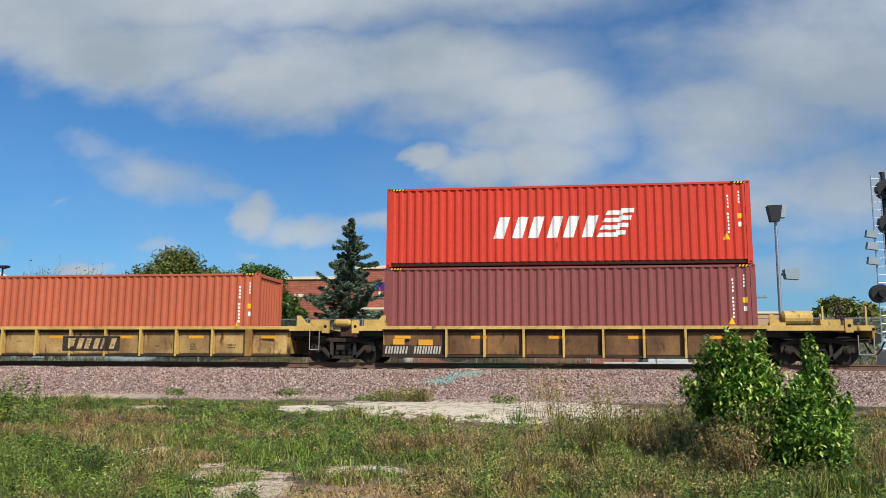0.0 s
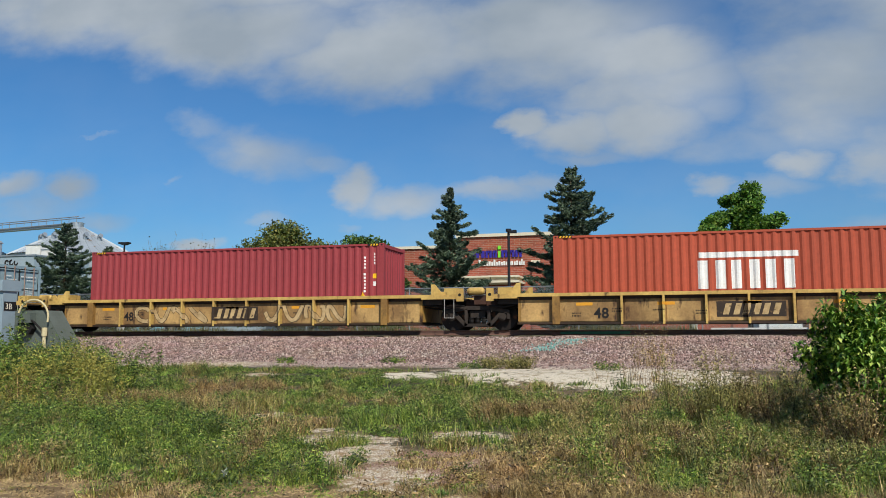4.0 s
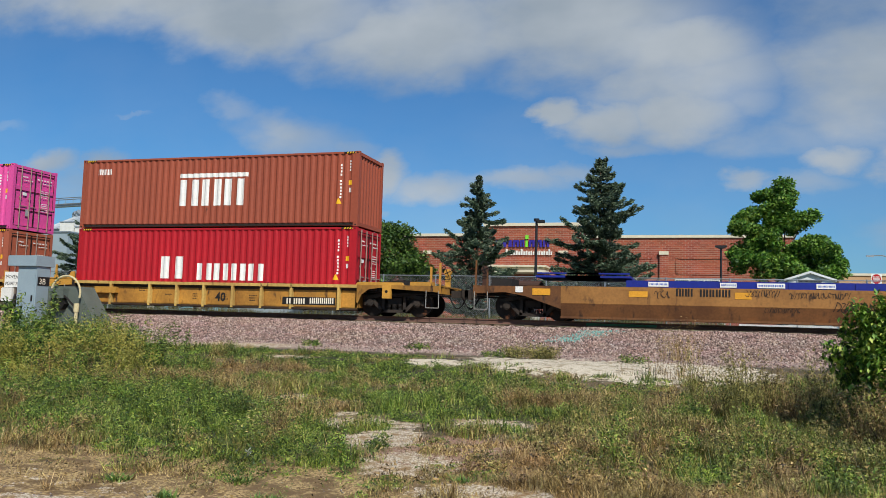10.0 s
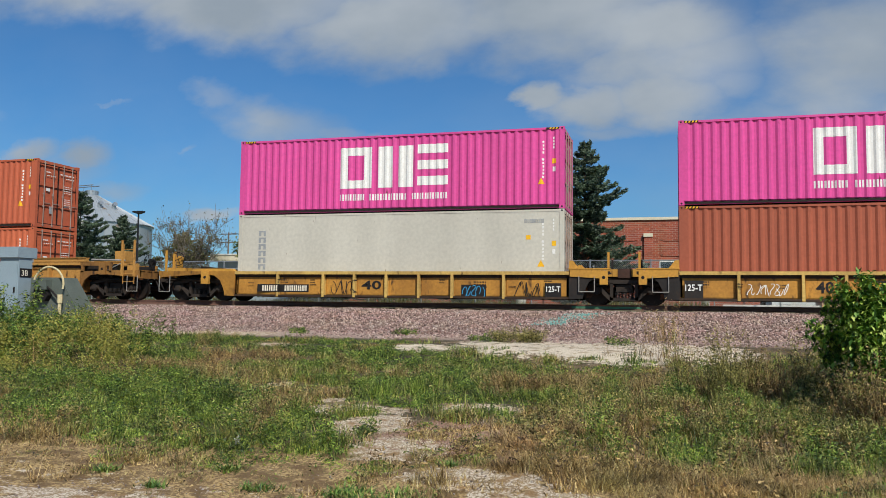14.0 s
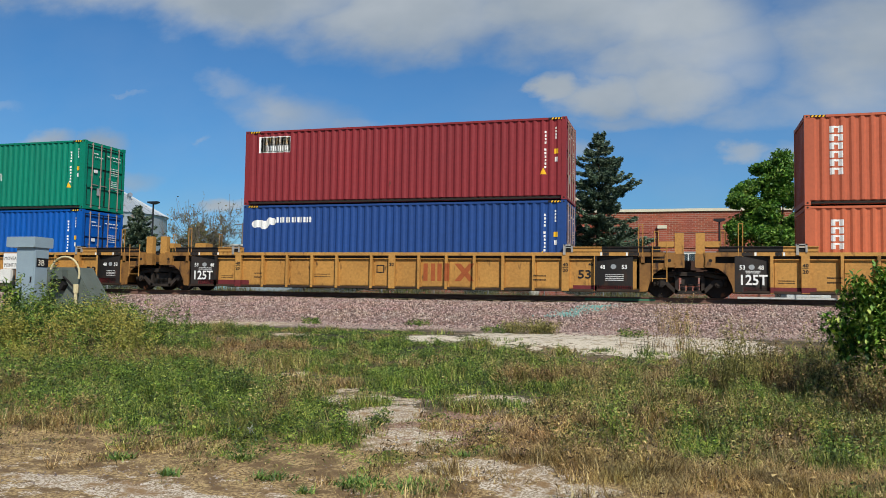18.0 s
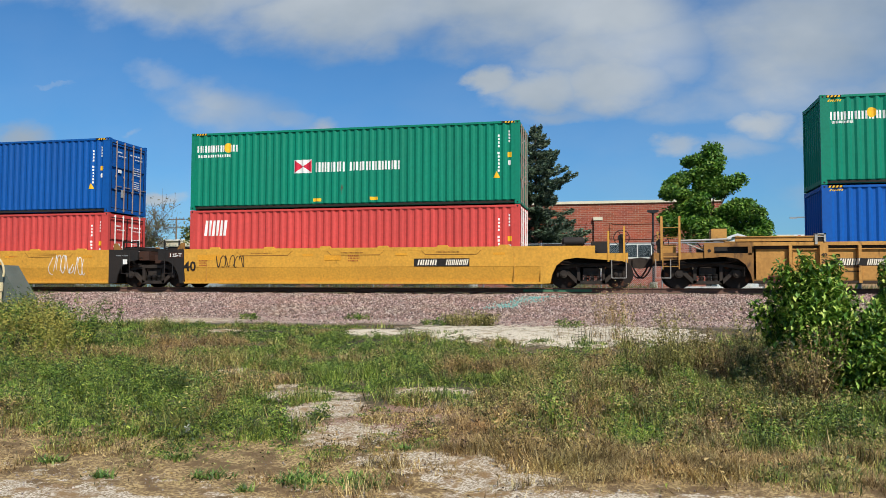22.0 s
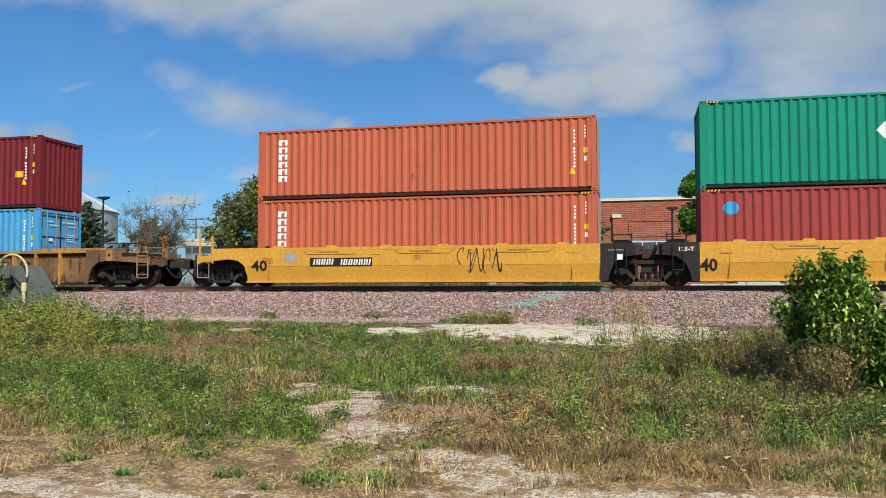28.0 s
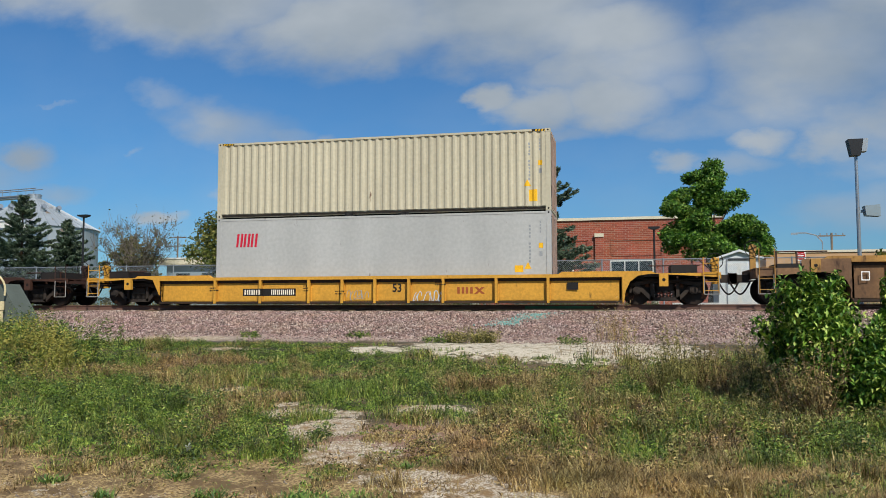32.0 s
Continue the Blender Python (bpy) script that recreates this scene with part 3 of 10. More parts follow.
def stencil(name, polys, material, parent, pts, y, label=""):
    """Convex outlines painted on a sheet; they follow its folds."""
    bm = bmesh.new()
    for k, poly in enumerate(polys):
        lo, hi = min(p[0] for p in poly), max(p[0] for p in poly)
        xs = sorted({lo, hi, *(p[0] for p in poly), *(x for x, _ in pts if lo < x < hi)})
        last = None
        for x in xs:
            a, b = chains(list(poly), x)
            q = y + depth_at(pts, x) - 0.004 - 0.00012 * (k % 24)
            pair = [bm.verts.new((x, q, a)), bm.verts.new((x, q, b))]
            if last:
                bm.faces.new((last[0], pair[0], pair[1], last[1]))
            last = pair
    settle(bm, parent.name)
    return part(name, bm, material, parent, label, fix=False)


def rect(x0, x1, z0, z1, lean=0.0):
    return [(x0, z0), (x1, z0), (x1 + lean, z1), (x0 + lean, z1)]


def bars(x0, z0, widths, height, gap, lean=0.0, split=0.28):
    """Plain upright bars, two to a letter of that width."""
    out, x = [], x0
    for w in widths:
        b = w * (1 - split) / 2
        out += [rect(x, x + b, z0, z0 + height, lean), rect(x + w - b, x + w, z0, z0 + height, lean)]
        x += w + gap
    return out


SIDE_Y, DEPTH = -1.205, 1.22


def container(u, z, length, height, key, label, doors=True, smooth=False, lock="same", frame_key=None, ids=True, ids_key="white_mark", group="containers on the train"):
    c = rolling("shipping_container", u, z, label, "container", group)
    m, h, L = M[key], height, length / 2
    fm = M[frame_key or key]
    pts = [(-L + 0.16, 0.0), (L - 0.16, 0.0)] if smooth else wave_points(-L + 0.16, L - 0.16)
    part("side_wall", folded(pts, SIDE_Y, 0.15, h - 0.07), m, c, fix=False)
    part("side_wall", folded([(-L + 0.16, 0), (L - 0.16, 0)], -SIDE_Y, 0.15, h - 0.07), m, c, fix=False)
    for x in (-L, L - 0.16):
        for y in (-DEPTH, DEPTH - 0.14):
            bm = bmesh.new()
            box(bm, x, x + 0.16, y, y + 0.14, 0.11, h - 0.11)
            part("corner_post", bm, fm, c)
            for zc in (0, h - 0.118):
                bm = bmesh.new()
                box(bm, x - 0.003 if x < 0 else x - 0.012, x + 0.172 if x < 0 else x + 0.163, y - 0.004, y + 0.144, zc, zc + 0.118)
                cast = part("corner_casting", bm, fm, c)
                if y < 0:
                    bm = bmesh.new()
                    rod(bm, (x + 0.08, y - 0.006, zc + 0.06), (x + 0.08, y - 0.003, zc + 0.06), 0.032)
                    part("casting_hole", bm, M["steel_dark"], cast)
    for y in (-DEPTH + 0.004, DEPTH - 0.064):
        bm = bmesh.new()
        box(bm, -L + 0.16, L - 0.16, y, y + 0.06, h - 0.085, h - 0.015)
        part("top_rail", bm, fm, c)
        bm = bmesh.new()
        box(bm, -L + 0.16, L - 0.16, y + (0.075 if y < 0 else -0.075), y + 0.06 + (0.075 if y < 0 else -0.075), 0.03, 0.15)
        part("bottom_rail", bm, fm, c)
    bm = bmesh.new()
    box(bm, -L + 0.1, L - 0.1, -1.16, 1.16, h - 0.04, h - 0.02)
    part("roof", bm, m, c)
    bm = bmesh.new()
    box(bm, -L + 0.1, L - 0.1, -1.16, 1.16, 0.05, 0.12)
    part("floor", bm, M["inner"], c)
    part("front_wall", folded(wave_points(-1.08, 1.08), -L + 0.03, 0.12, h - 0.1, 1, "y"), m, c, fix=False)
    for x, w in ((-L, 0.1), (L - 0.1, 0.1)):
        for za, zb in ((0.02, 0.16), (h - 0.15, h - 0.03)):
            bm = bmesh.new()
            box(bm, x, x + w, -1.08, 1.08, za, zb)
            part("end_beam", bm, fm, c)
    if doors:
        bar_m = M["lock_steel"] if lock == "same" else M[lock]
        for y0, y1 in ((-1.075, -0.006), (0.006, 1.075)):
            bm = bmesh.new()
            box(bm, L - 0.085, L - 0.06, y0, y1, 0.16, h - 0.15)
            n = 3
            for i in range(n + 1):
                zz = 0.16 + (h - 0.31) * i / n
                box(bm, L - 0.06, L - 0.012, y0, y1, max(0.16, zz - 0.09), min(h - 0.15, zz + 0.09))
            leaf = part("door", bm, m, c)
            bm = bmesh.new()
            for ya, yb, za, zb in ((y0, y0 + 0.03, 0.16, h - 0.15), (y1 - 0.03, y1, 0.16, h - 0.15), (y0 + 0.03, y1 - 0.03, 0.16, 0.19), (y0 + 0.03, y1 - 0.03, h - 0.18, h - 0.15)):
                box(bm, L - 0.012, L - 0.006, ya, yb, za, zb)
            part("gasket", bm, M["steel_dark"], leaf)
            for y in (y0 + 0.28, y1 - 0.28):
                bm = bmesh.new()
                rod(bm, (L + 0.014, y, 0.06), (L + 0.014, y, h - 0.06), 0.022, seg=6)
                for zz in (0.12, 0.9, h / 2, h - 0.12):
                    box(bm, L - 0.012, L + 0.02, y - 0.05, y + 0.05, zz - 0.03, zz + 0.03)
                part("lock_bar", bm, bar_m, leaf)
                bm = bmesh.new()
                box(bm, L + 0.012, L + 0.03, y - 0.02, y + 0.36, 1.02, 1.05)
                part("handle", bm, bar_m, leaf)
            stencil_end(c, L, y0, y1, h)
    else:
        part("end_wall", folded(wave_points(-1.08, 1.08), L - 0.03, 0.12, h - 0.1, -1, "y"), m, c, fix=False)
    if ids:
        x = L - 0.75
        lines = [rect(x + 0.012 * math.sin(i), x + 0.062, h - 0.54 - i * 0.12, h - 0.465 - i * 0.12) for i in range(11) if i != 4]
        lines += [rect(x + 0.365, x + 0.415, h - 0.41 - i * 0.11, h - 0.335 - i * 0.11) for i in range(4)]
        tagged(stencil("container_number", lines, M[ids_key], c, pts, SIDE_Y), kind="stuff")
        stencil("size_label", [rect(x + 0.33, x + 0.47, h - 1.25, h - 1.08)], M["yellow_mark"], c, pts, SIDE_Y)
        stencil("class_plate", [rect(x + 0.35, x + 0.45, h - 1.52, h - 1.36)], M[ids_key], c, pts, SIDE_Y)
        stencil("warning_triangle", [[(x - 0.16, h - 1.95), (x + 0.08, h - 1.95), (x - 0.04, h - 1.72)]], M["yellow_mark"], c, pts, SIDE_Y)
    if h > 2.7 and not smooth:
        # yellow and black height stripes on the top corners
        for x, way in ((-L + 0.17, 1), (L - 0.17, -1)):
            bm = bmesh.new()
            for i in range(4):
                q = x + way * (0.03 + i * 0.105)
                slab(bm, [(q, h - 0.083), (q + 0.055, h - 0.083), (q + 0.085, h - 0.02), (q + 0.03, h - 0.02)], -DEPTH + 0.001, -DEPTH + 0.005)
            tagged(part("height_stripe", bm, M["yellow_mark"], c, "yellow warning stripes"), kind="stuff")
            bm = bmesh.new()
            box(bm, min(x, x + way * 0.45), max(x, x + way * 0.45), -DEPTH + 0.0025, -DEPTH + 0.005, h - 0.084, h - 0.018)
            part("stripe_backing", bm, M["black_mark"], c)
    SHEETS[c.name] = (u, z, pts, SIDE_Y)
    return c


def stencil_end(c, L, y0, y1, h):
    """Small white lines and plates on a door leaf."""
    near = y0 < -0.5
    lines = [(0.36 if near else 0.10, 0.62 if near else 0.9, h - 0.45, 0.05), (0.40, 0.9, h - 0.60, 0.035)]
    if near:
        lines += [(0.38, 0.64, h - 1.15, 0.13)]
    else:
        lines += [(0.34, 0.80, h - 0.95 - 0.09 * i, 0.03) for i in range(4)] + [(0.36, 0.72, h - 1.5 - 0.08 * i, 0.03) for i in range(5)]
    for k, (a, b, z, t) in enumerate(lines):
        bm = bmesh.new()
        w = y1 - y0
        step = (b - a) * w / 5
        for i in range(5 if t < 0.1 else 1):
            ya = y0 + a * w + i * step
            box(bm, L - 0.0105, L - 0.008, ya, ya + (step * 0.72 if t < 0.1 else step * 4), z - t, z)
        part("door_lettering", bm, M["white_mark"], c)
    if near:
        bm = bmesh.new()
        box(bm, L - 0.0105, L - 0.008, y0 + 0.62, y0 + 0.8, 0.62, 0.92)
        part("data_plate", bm, M["grey_mark"], c)


# ---- trucks ----
WHEEL_R, WHEEL_X = 0.46, 0.89


def truck(car, x, u):
    bm = bmesh.new()
    box(bm, x - 0.26, x + 0.26, -1.0, 1.0, 0.42, 0.66)
    box(bm, x - 0.18, x + 0.18, -0.35, 0.35, 0.66, 0.82)
    t = part("truck", bm, M["truck"], car, "grimy cast steel truck")
    for s in (-1, 1):
        y0, y1 = s * 0.94, s * 1.09
        bm = bmesh.new()
        slab(bm, [(x - 1.12, 0.56), (x - 0.42, 0.70), (x + 0.42, 0.70), (x + 1.12, 0.56), (x + 1.12, 0.68), (x + 0.46, 0.83), (x - 0.46, 0.83), (x - 1.12, 0.68)], y0, y1)
        for q in (-1, 1):
            slab(bm, [(x + q * 0.92, 0.58), (x + q * 0.76, 0.60), (x + q * 0.34, 0.18), (x + q * 0.46, 0.13)], y0, y1)
            box(bm, x + q * 0.40 - 0.05, x + q * 0.40 + 0.05, min(y0, y1), max(y0, y1), 0.2, 0.72)
            slab(bm, [(x + q * 1.12, 0.6), (x + q * 1.12, 0.38), (x + q * 1.04, 0.38), (x + q * 1.02, 0.6)], y0, y1)
        box(bm, x - 0.46, x + 0.46, min(y0, y1), max(y0, y1), 0.13, 0.23)
        part("side_frame", bm, M["truck"], t)
        for q in (-0.22, 0.0, 0.22):
            bm = bmesh.new()
            for i in range(5):
                rod(bm, (x + q, s * 1.02, 0.235 + i * 0.045), (x + q, s * 1.02, 0.262 + i * 0.045), 0.088, seg=8)
            part("spring", bm, M["steel_dark"], t)
        for q in (-1, 1):
            bm = bmesh.new()
            rod(bm, (x + q * WHEEL_X, s * 0.95, WHEEL_R), (x + q * WHEEL_X, s * 1.16, WHEEL_R), 0.13, seg=12)
            rod(bm, (x + q * WHEEL_X, s * 1.16, WHEEL_R), (x + q * WHEEL_X, s * 1.185, WHEEL_R), 0.085, seg=12)
            part("bearing_cap", bm, M["truck"], t)
    for q in (-1, 1):
        bm = bmesh.new()
        for s in (-1, 1):
            rod(bm, (0, s * 0.72, 0), (0, s * 0.845, 0), WHEEL_R, seg=28)
            rod(bm, (0, s * 0.68, 0), (0, s * 0.72, 0), WHEEL_R + 0.026, seg=28)
            for i in range(6):
                a = i * math.pi / 3
                rod(bm, (0.27 * math.cos(a), s * 0.845, 0.27 * math.sin(a)), (0.27 * math.cos(a), s * 0.856, 0.27 * math.sin(a)), 0.035, seg=6)
        rod(bm, (0, -0.95, 0), (0, 0.95, 0), 0.085, seg=10)
        w = part("wheelset", bm, M["wheel"], t)
        w.location = (x + q * WHEEL_X, 0, WHEEL_R)
        TURNING.append((w, (x + q * WHEEL_X, 0, WHEEL_R), u + q * WHEEL_X))
        for s in (-1, 1):
            bm = bmesh.new()
            slab(bm, [(x + q * (WHEEL_X - 0.50), 0.30), (x + q * (WHEEL_X - 0.46), 0.30), (x + q * (WHEEL_X - 0.47), 0.60), (x + q * (WHEEL_X - 0.52), 0.60)], s * 0.70, s * 0.86)
            part("brake_shoe", bm, M["steel_dark"], t)
    return t


# ---- well cars ----
def ladder(car, x, y, z0, z1, m, width=0.4, name="ladder"):
    bm = bmesh.new()
    for q in (0, width):
        rod(bm, (x + q, y, z0), (x + q, y, z1), 0.016, seg=6)
    n = max(2, int((z1 - z0) / 0.28))
    for i in range(n):
        z = z0 + (i + 0.3) * (z1 - z0) / n
        rod(bm, (x, y, z), (x + width, y, z), 0.012, seg=6)
    part(name, bm, m, car)


def coupler(car, x, way, hose=True, reach=0.64):
    bm = bmesh.new()
    box(bm, min(x, x + way * reach * 0.7), max(x, x + way * reach * 0.7), -0.14, 0.14, 0.72, 0.98)
    slab(bm, [(x + way * reach * 0.62, 0.66), (x + way * reach, 0.70), (x + way * reach, 1.0), (x + way * reach * 0.62, 1.04)], -0.2, 0.16)
    part("coupler", bm, M["truck"], car)
    if hose:
        bm = bmesh.new()
        pts = [(x + way * (0.02 + reach * 0.1 * i), -0.45, 0.75 - 0.42 * math.sin(math.pi * i / 10)) for i in range(11)]
        tube(bm, pts, 0.028)
        part("air_hose", bm, M["steel_dark"], car)


def well_car(label, u0, u1, top, low, posts, left, right, body, sill, panel=None, endm=None, smooth=False, group="well cars of the train", wide=None, arch=0.78, sharedm=None, slope=False, slots=False, upper=None, lip=False):
    """u0, u1: ends of the side sheets. left, right: (kind, truck, end of deck, truck built here)."""
    uc = (u0 + u1) / 2
    car = rolling("well_car", uc, 0, label, "rail car", group)
    a, b = u0 - uc, u1 - uc
    body, sill, endm = M[body], M[sill], M[endm or body]
    panel = M[panel] if panel else body
    Y = 1.47
    for s in (-1, 1):
        near = s < 0
        bm = bmesh.new()
        box(bm, a, b, *sorted((s * Y, s * (Y - 0.16))), top - 0.11, top)
        part("top_sill", bm, sill, car)
        # ribbed cars: dark colour puts the shadow line along the foot
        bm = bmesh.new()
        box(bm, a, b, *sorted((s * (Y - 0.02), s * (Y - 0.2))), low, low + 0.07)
        part("bottom_sill", bm, body if smooth else M["chord_shade"], car)
        if smooth:
            bm = bmesh.new()
            mid = low + (top - low) * 0.46
            LOWER[car.name] = (low + 0.07, mid, 0.088)
            v = [[bm.verts.new((x, s * yy, z)) for z, yy in ((low + 0.07, Y - 0.10), (mid, Y - 0.012))] for x in (a, b)]
            bm.faces.new((v[0][0], v[1][0], v[1][1], v[0][1]))
            part("lower_sheet", bm, body, car, fix=False)
            bm = bmesh.new()
            v = [[bm.verts.new((x, s * yy, z)) for z, yy in ((mid, Y - 0.012), (mid + 0.015, Y - 0.004), (top - 0.11, Y - 0.004))] for x in (a, b)]
            for i in range(2):
                bm.faces.new((v[0][i], v[1][i], v[1][i + 1], v[0][i + 1]))
            part("upper_sheet", bm, M[upper] if upper else body, car, fix=False)
            if near:
                for x in posts:
                    bm = bmesh.new()
                    box(bm, x - uc - 0.012, x - uc + 0.012, -Y - 0.002, -Y + 0.02, low + 0.08, top - 0.12)
                    part("weld_seam", bm, panel, car)
                if len(posts) == 2:
                    for x in np.linspace(a + 1.2, b - 1.2, 6):
                        bm = bmesh.new()
                        slab(bm, [(x - 0.2, top), (x + 0.2, top), (x + 0.16, top + 0.06), (x - 0.16, top + 0.06)], -(Y - 0.01), -(Y - 0.13))
                        part("sill_tab", bm, sill, car)
        else:
            rec = 0.17 if arch else 0.19
            cuts = [a] + sorted(x - uc for x in posts) + [b]
            if near:
                for x, y in zip(cuts, cuts[1:]):
                    bm = bmesh.new()
                    box(bm, x + 0.03, y - 0.03, -(Y - rec), -(Y - rec - 0.025), low + 0.07, top - 0.11)
                    box(bm, x + 0.09, y - 0.09, -(Y - rec + 0.02), -(Y - rec), low + 0.10, top - 0.2)
                    part("side_panel", bm, panel, car)
                    # chord and its lip, coloured dark to deepen the top sill's shadow
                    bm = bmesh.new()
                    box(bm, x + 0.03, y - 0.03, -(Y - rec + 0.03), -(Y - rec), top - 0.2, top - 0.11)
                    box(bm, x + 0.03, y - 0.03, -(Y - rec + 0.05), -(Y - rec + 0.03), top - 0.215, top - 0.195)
                    part("upper_chord", bm, M["chord_shade"], car)
                    if lip and a + 0.5 < x and y < b - 0.5:
                        bm = bmesh.new()
                        box(bm, x + 0.05, y - 0.05, -(Y - rec + 0.09), -(Y - rec + 0.051), top - 0.235, top - 0.205)
                        part("panel_lip", bm, body, car)
                for x in posts:
                    w = 0.12 if wide and min(abs(x - q) for q in wide) < 0.05 else (0.045 if arch else 0.036)
                    bm = bmesh.new()
                    slab(bm, [(x - uc - w, low), (x - uc + w, low), (x - uc + w, top - 0.11), (x - uc - w, top - 0.11)], -(Y + 0.004), -(Y - rec))
                    part("side_post", bm, body if w > 0.1 or panel is body else sill, car)
            else:
                bm = bmesh.new()
                box(bm, a, b, Y - 0.12, Y - 0.09, low + 0.07, top - 0.11)
                part("side_panel", bm, panel, car)
    fold = [(a - 4, 0.0), (b + 4, 0.0)]
    if not smooth:
        # paint lies on the panels and runs over the posts
        fold, deep = [(a - 4, 0.012), (a, 0.012)], rec - 0.018
        for x in sorted(x - uc for x in posts):
            w = 0.12 if wide and min(abs(x + uc - q) for q in wide) < 0.05 else 0.045
            fold += [(x - w - 0.004, deep), (x - w, -0.002), (x + w, -0.002), (x + w + 0.004, deep)]
        fold += [(b, 0.012), (b + 4, 0.012)]
    SHEETS[car.name] = (uc, 0.0, fold, -Y - 0.003)
    for x in np.linspace(a + 0.3, b - 0.3, 7):
        bm = bmesh.new()
        box(bm, x - 0.25, x + 0.25, -Y + 0.21, Y - 0.21, low + 0.02, low + 0.12)
        part("floor_beam", bm, M["steel_dark"], car)
    for e, way, (kind, tu, du, has) in ((a, -1, left), (b, 1, right)):
        tx, dx = tu - uc, du - uc
        own = kind == "own"
        endp = endm if own or not sharedm else M[sharedm]
        bm = bmesh.new()
        box(bm, min(e, e - way * 0.1), max(e, e - way * 0.1), -Y + 0.17, Y - 0.17, low + 0.1, top + 0.02)
        part("bulkhead", bm, endp, car)
        far = dx if own else tx - way * 0.42
        beam = min(1.13, top)
        for s in (-1, 1):
            bm = bmesh.new()
            if arch:
                q = tx - way * 1.30
                if own:
                    mid = tx + way * 0.15
                    line = [(e, top), (mid, top), (mid, beam), (dx, beam), (dx, 0.86)]
                else:
                    line = [(e, top), (far, top), (far, 1.0)]
                bend = [(q + way * 0.85, 0.99), (q + way * 0.45, 0.93), (q + way * 0.20, 0.74), (q + way * 0.05, 0.42), (q, low + 0.02)]
                if slope:
                    bend = [(q + way * 2.2, 0.92), (q + way * 1.5, 0.80), (q, low + 0.02)]
                if way * (q - e) > 0:
                    bend.append((e, low))
                else:
                    bend = [p for p in bend if way * (p[0] - e) > 0.03] + [(e, low + 0.3)]
                if slots:
                    # open frame: a top rail over a slot, the arched plate below
                    stop = mid if own else far
                    slab(bm, [(e, top - 0.13), (stop, top - 0.13), (stop, top), (e, top)], s * (Y - 0.012), s * (Y - 0.09))
                    web = bmesh.new()
                    slab(web, [(e, 1.02), (stop, 1.02), (stop, top - 0.05), (e, top - 0.05)], s * (Y - 0.30), s * (Y - 0.33))
                    part("end_web", web, M["car_black"], car)
                    for q2 in (e + way * 0.10, stop - way * 0.08):
                        slab(bm, [(q2 - 0.06, 1.05), (q2 + 0.06, 1.05), (q2 + 0.06, top - 0.13), (q2 - 0.06, top - 0.13)], s * (Y - 0.012), s * (Y - 0.07))
                    line = [(e, 1.10), (stop, 1.10), (stop, beam), (dx, beam), (dx, 0.86)] if own else [(e, 1.10), (far, 1.10), (far, 1.0)]
                slab(bm, line + bend, s * (Y - 0.012), s * (Y - 0.07))
            else:
                box(bm, min(e, far), max(e, far), *sorted((s * Y, s * (Y - 0.12))), top - 0.16, top)
            part("end_side", bm, endp if arch else sill, car)
        bm = bmesh.new()
        box(bm, min(e, far), max(e, far), -0.34, 0.34, 0.84, 1.04)
        box(bm, min(e, e + way * 0.7), max(e, e + way * 0.7), -Y + 0.2, Y - 0.2, 0.88, min(top - 0.03, 1.1))
        part("center_sill", bm, M["car_black"], car)
        for i in range(7):
            bm = bmesh.new()
            yy = -Y + 0.2 + i * (2 * Y - 0.4) / 6
            box(bm, min(e + way * 0.05, far), max(e + way * 0.05, far), yy - 0.14, yy + 0.14, beam - 0.07, beam - 0.03)
            part("deck_plate", bm, M["car_black"], car)
        # brake gear and pipes under the deck
        for yy, zz in ((-1.2, 0.78), (-0.95, 0.7), (0.9, 0.75)):
            bm = bmesh.new()
            tube(bm, [(e, yy, zz + 0.1), ((e + far) / 2, yy, zz), (far, yy, zz + 0.06)], 0.028)
            part("brake_pipe", bm, M["steel_dark"], car)
        if has:
            truck(car, tx, tu)
        if own:
            bm = bmesh.new()
            box(bm, min(dx, dx - way * 0.08), max(dx, dx - way * 0.08), -Y, Y, 0.82, beam + 0.01)
            part("end_beam", bm, endm, car)
            coupler(car, dx, way, reach=1.05 if round(du) in (-142, -144) else 0.64)
        elif has:
            bm = bmesh.new()
            box(bm, tx - 0.55, tx + 0.55, -0.45, 0.45, 0.80, 1.06)
            box(bm, tx - 0.22, tx + 0.22, -0.62, 0.62, 0.90, 1.22)
            part("articulation_joint", bm, M["car_rust"], car)
    return car


YS = 1.47


def bracket(car, x, z0, z1, m, w=0.24):
    bm = bmesh.new()
    box(bm, x - w / 2, x + w / 2, -YS - 0.035, -YS + 0.09, z0, z1)
    bmesh.ops.bevel(bm, geom=bm.edges[:], offset=0.012, segments=1)
    br = part("bracket", bm, m, car)
    bm = bmesh.new()
    rod(bm, (x, -YS - 0.038, z0 + (z1 - z0) * 0.5), (x, -YS - 0.036, z0 + (z1 - z0) * 0.5), 0.055, seg=10)
    part("slot", bm, M["steel_dark"], br)


def hoop(car, x0, x1, z0, z1, m=None):
    bm = bmesh.new()
    tube(bm, [(x0, -YS - 0.05, z1), (x0, -YS - 0.05, z0), (x1, -YS - 0.05, z0), (x1, -YS - 0.05, z1)], 0.014)
    part("step", bm, m or M["pole_grey_dull"], car)


def upright(car, x, z0, z1, m, y=-YS - 0.02, w=0.07):
    bm = bmesh.new()
    box(bm, x - w / 2, x + w / 2, y - 0.03, y + 0.03, z0, z1)
    bmesh.ops.bevel(bm, geom=bm.edges[:], offset=0.008, segments=1)
    part("upright", bm, m, car)


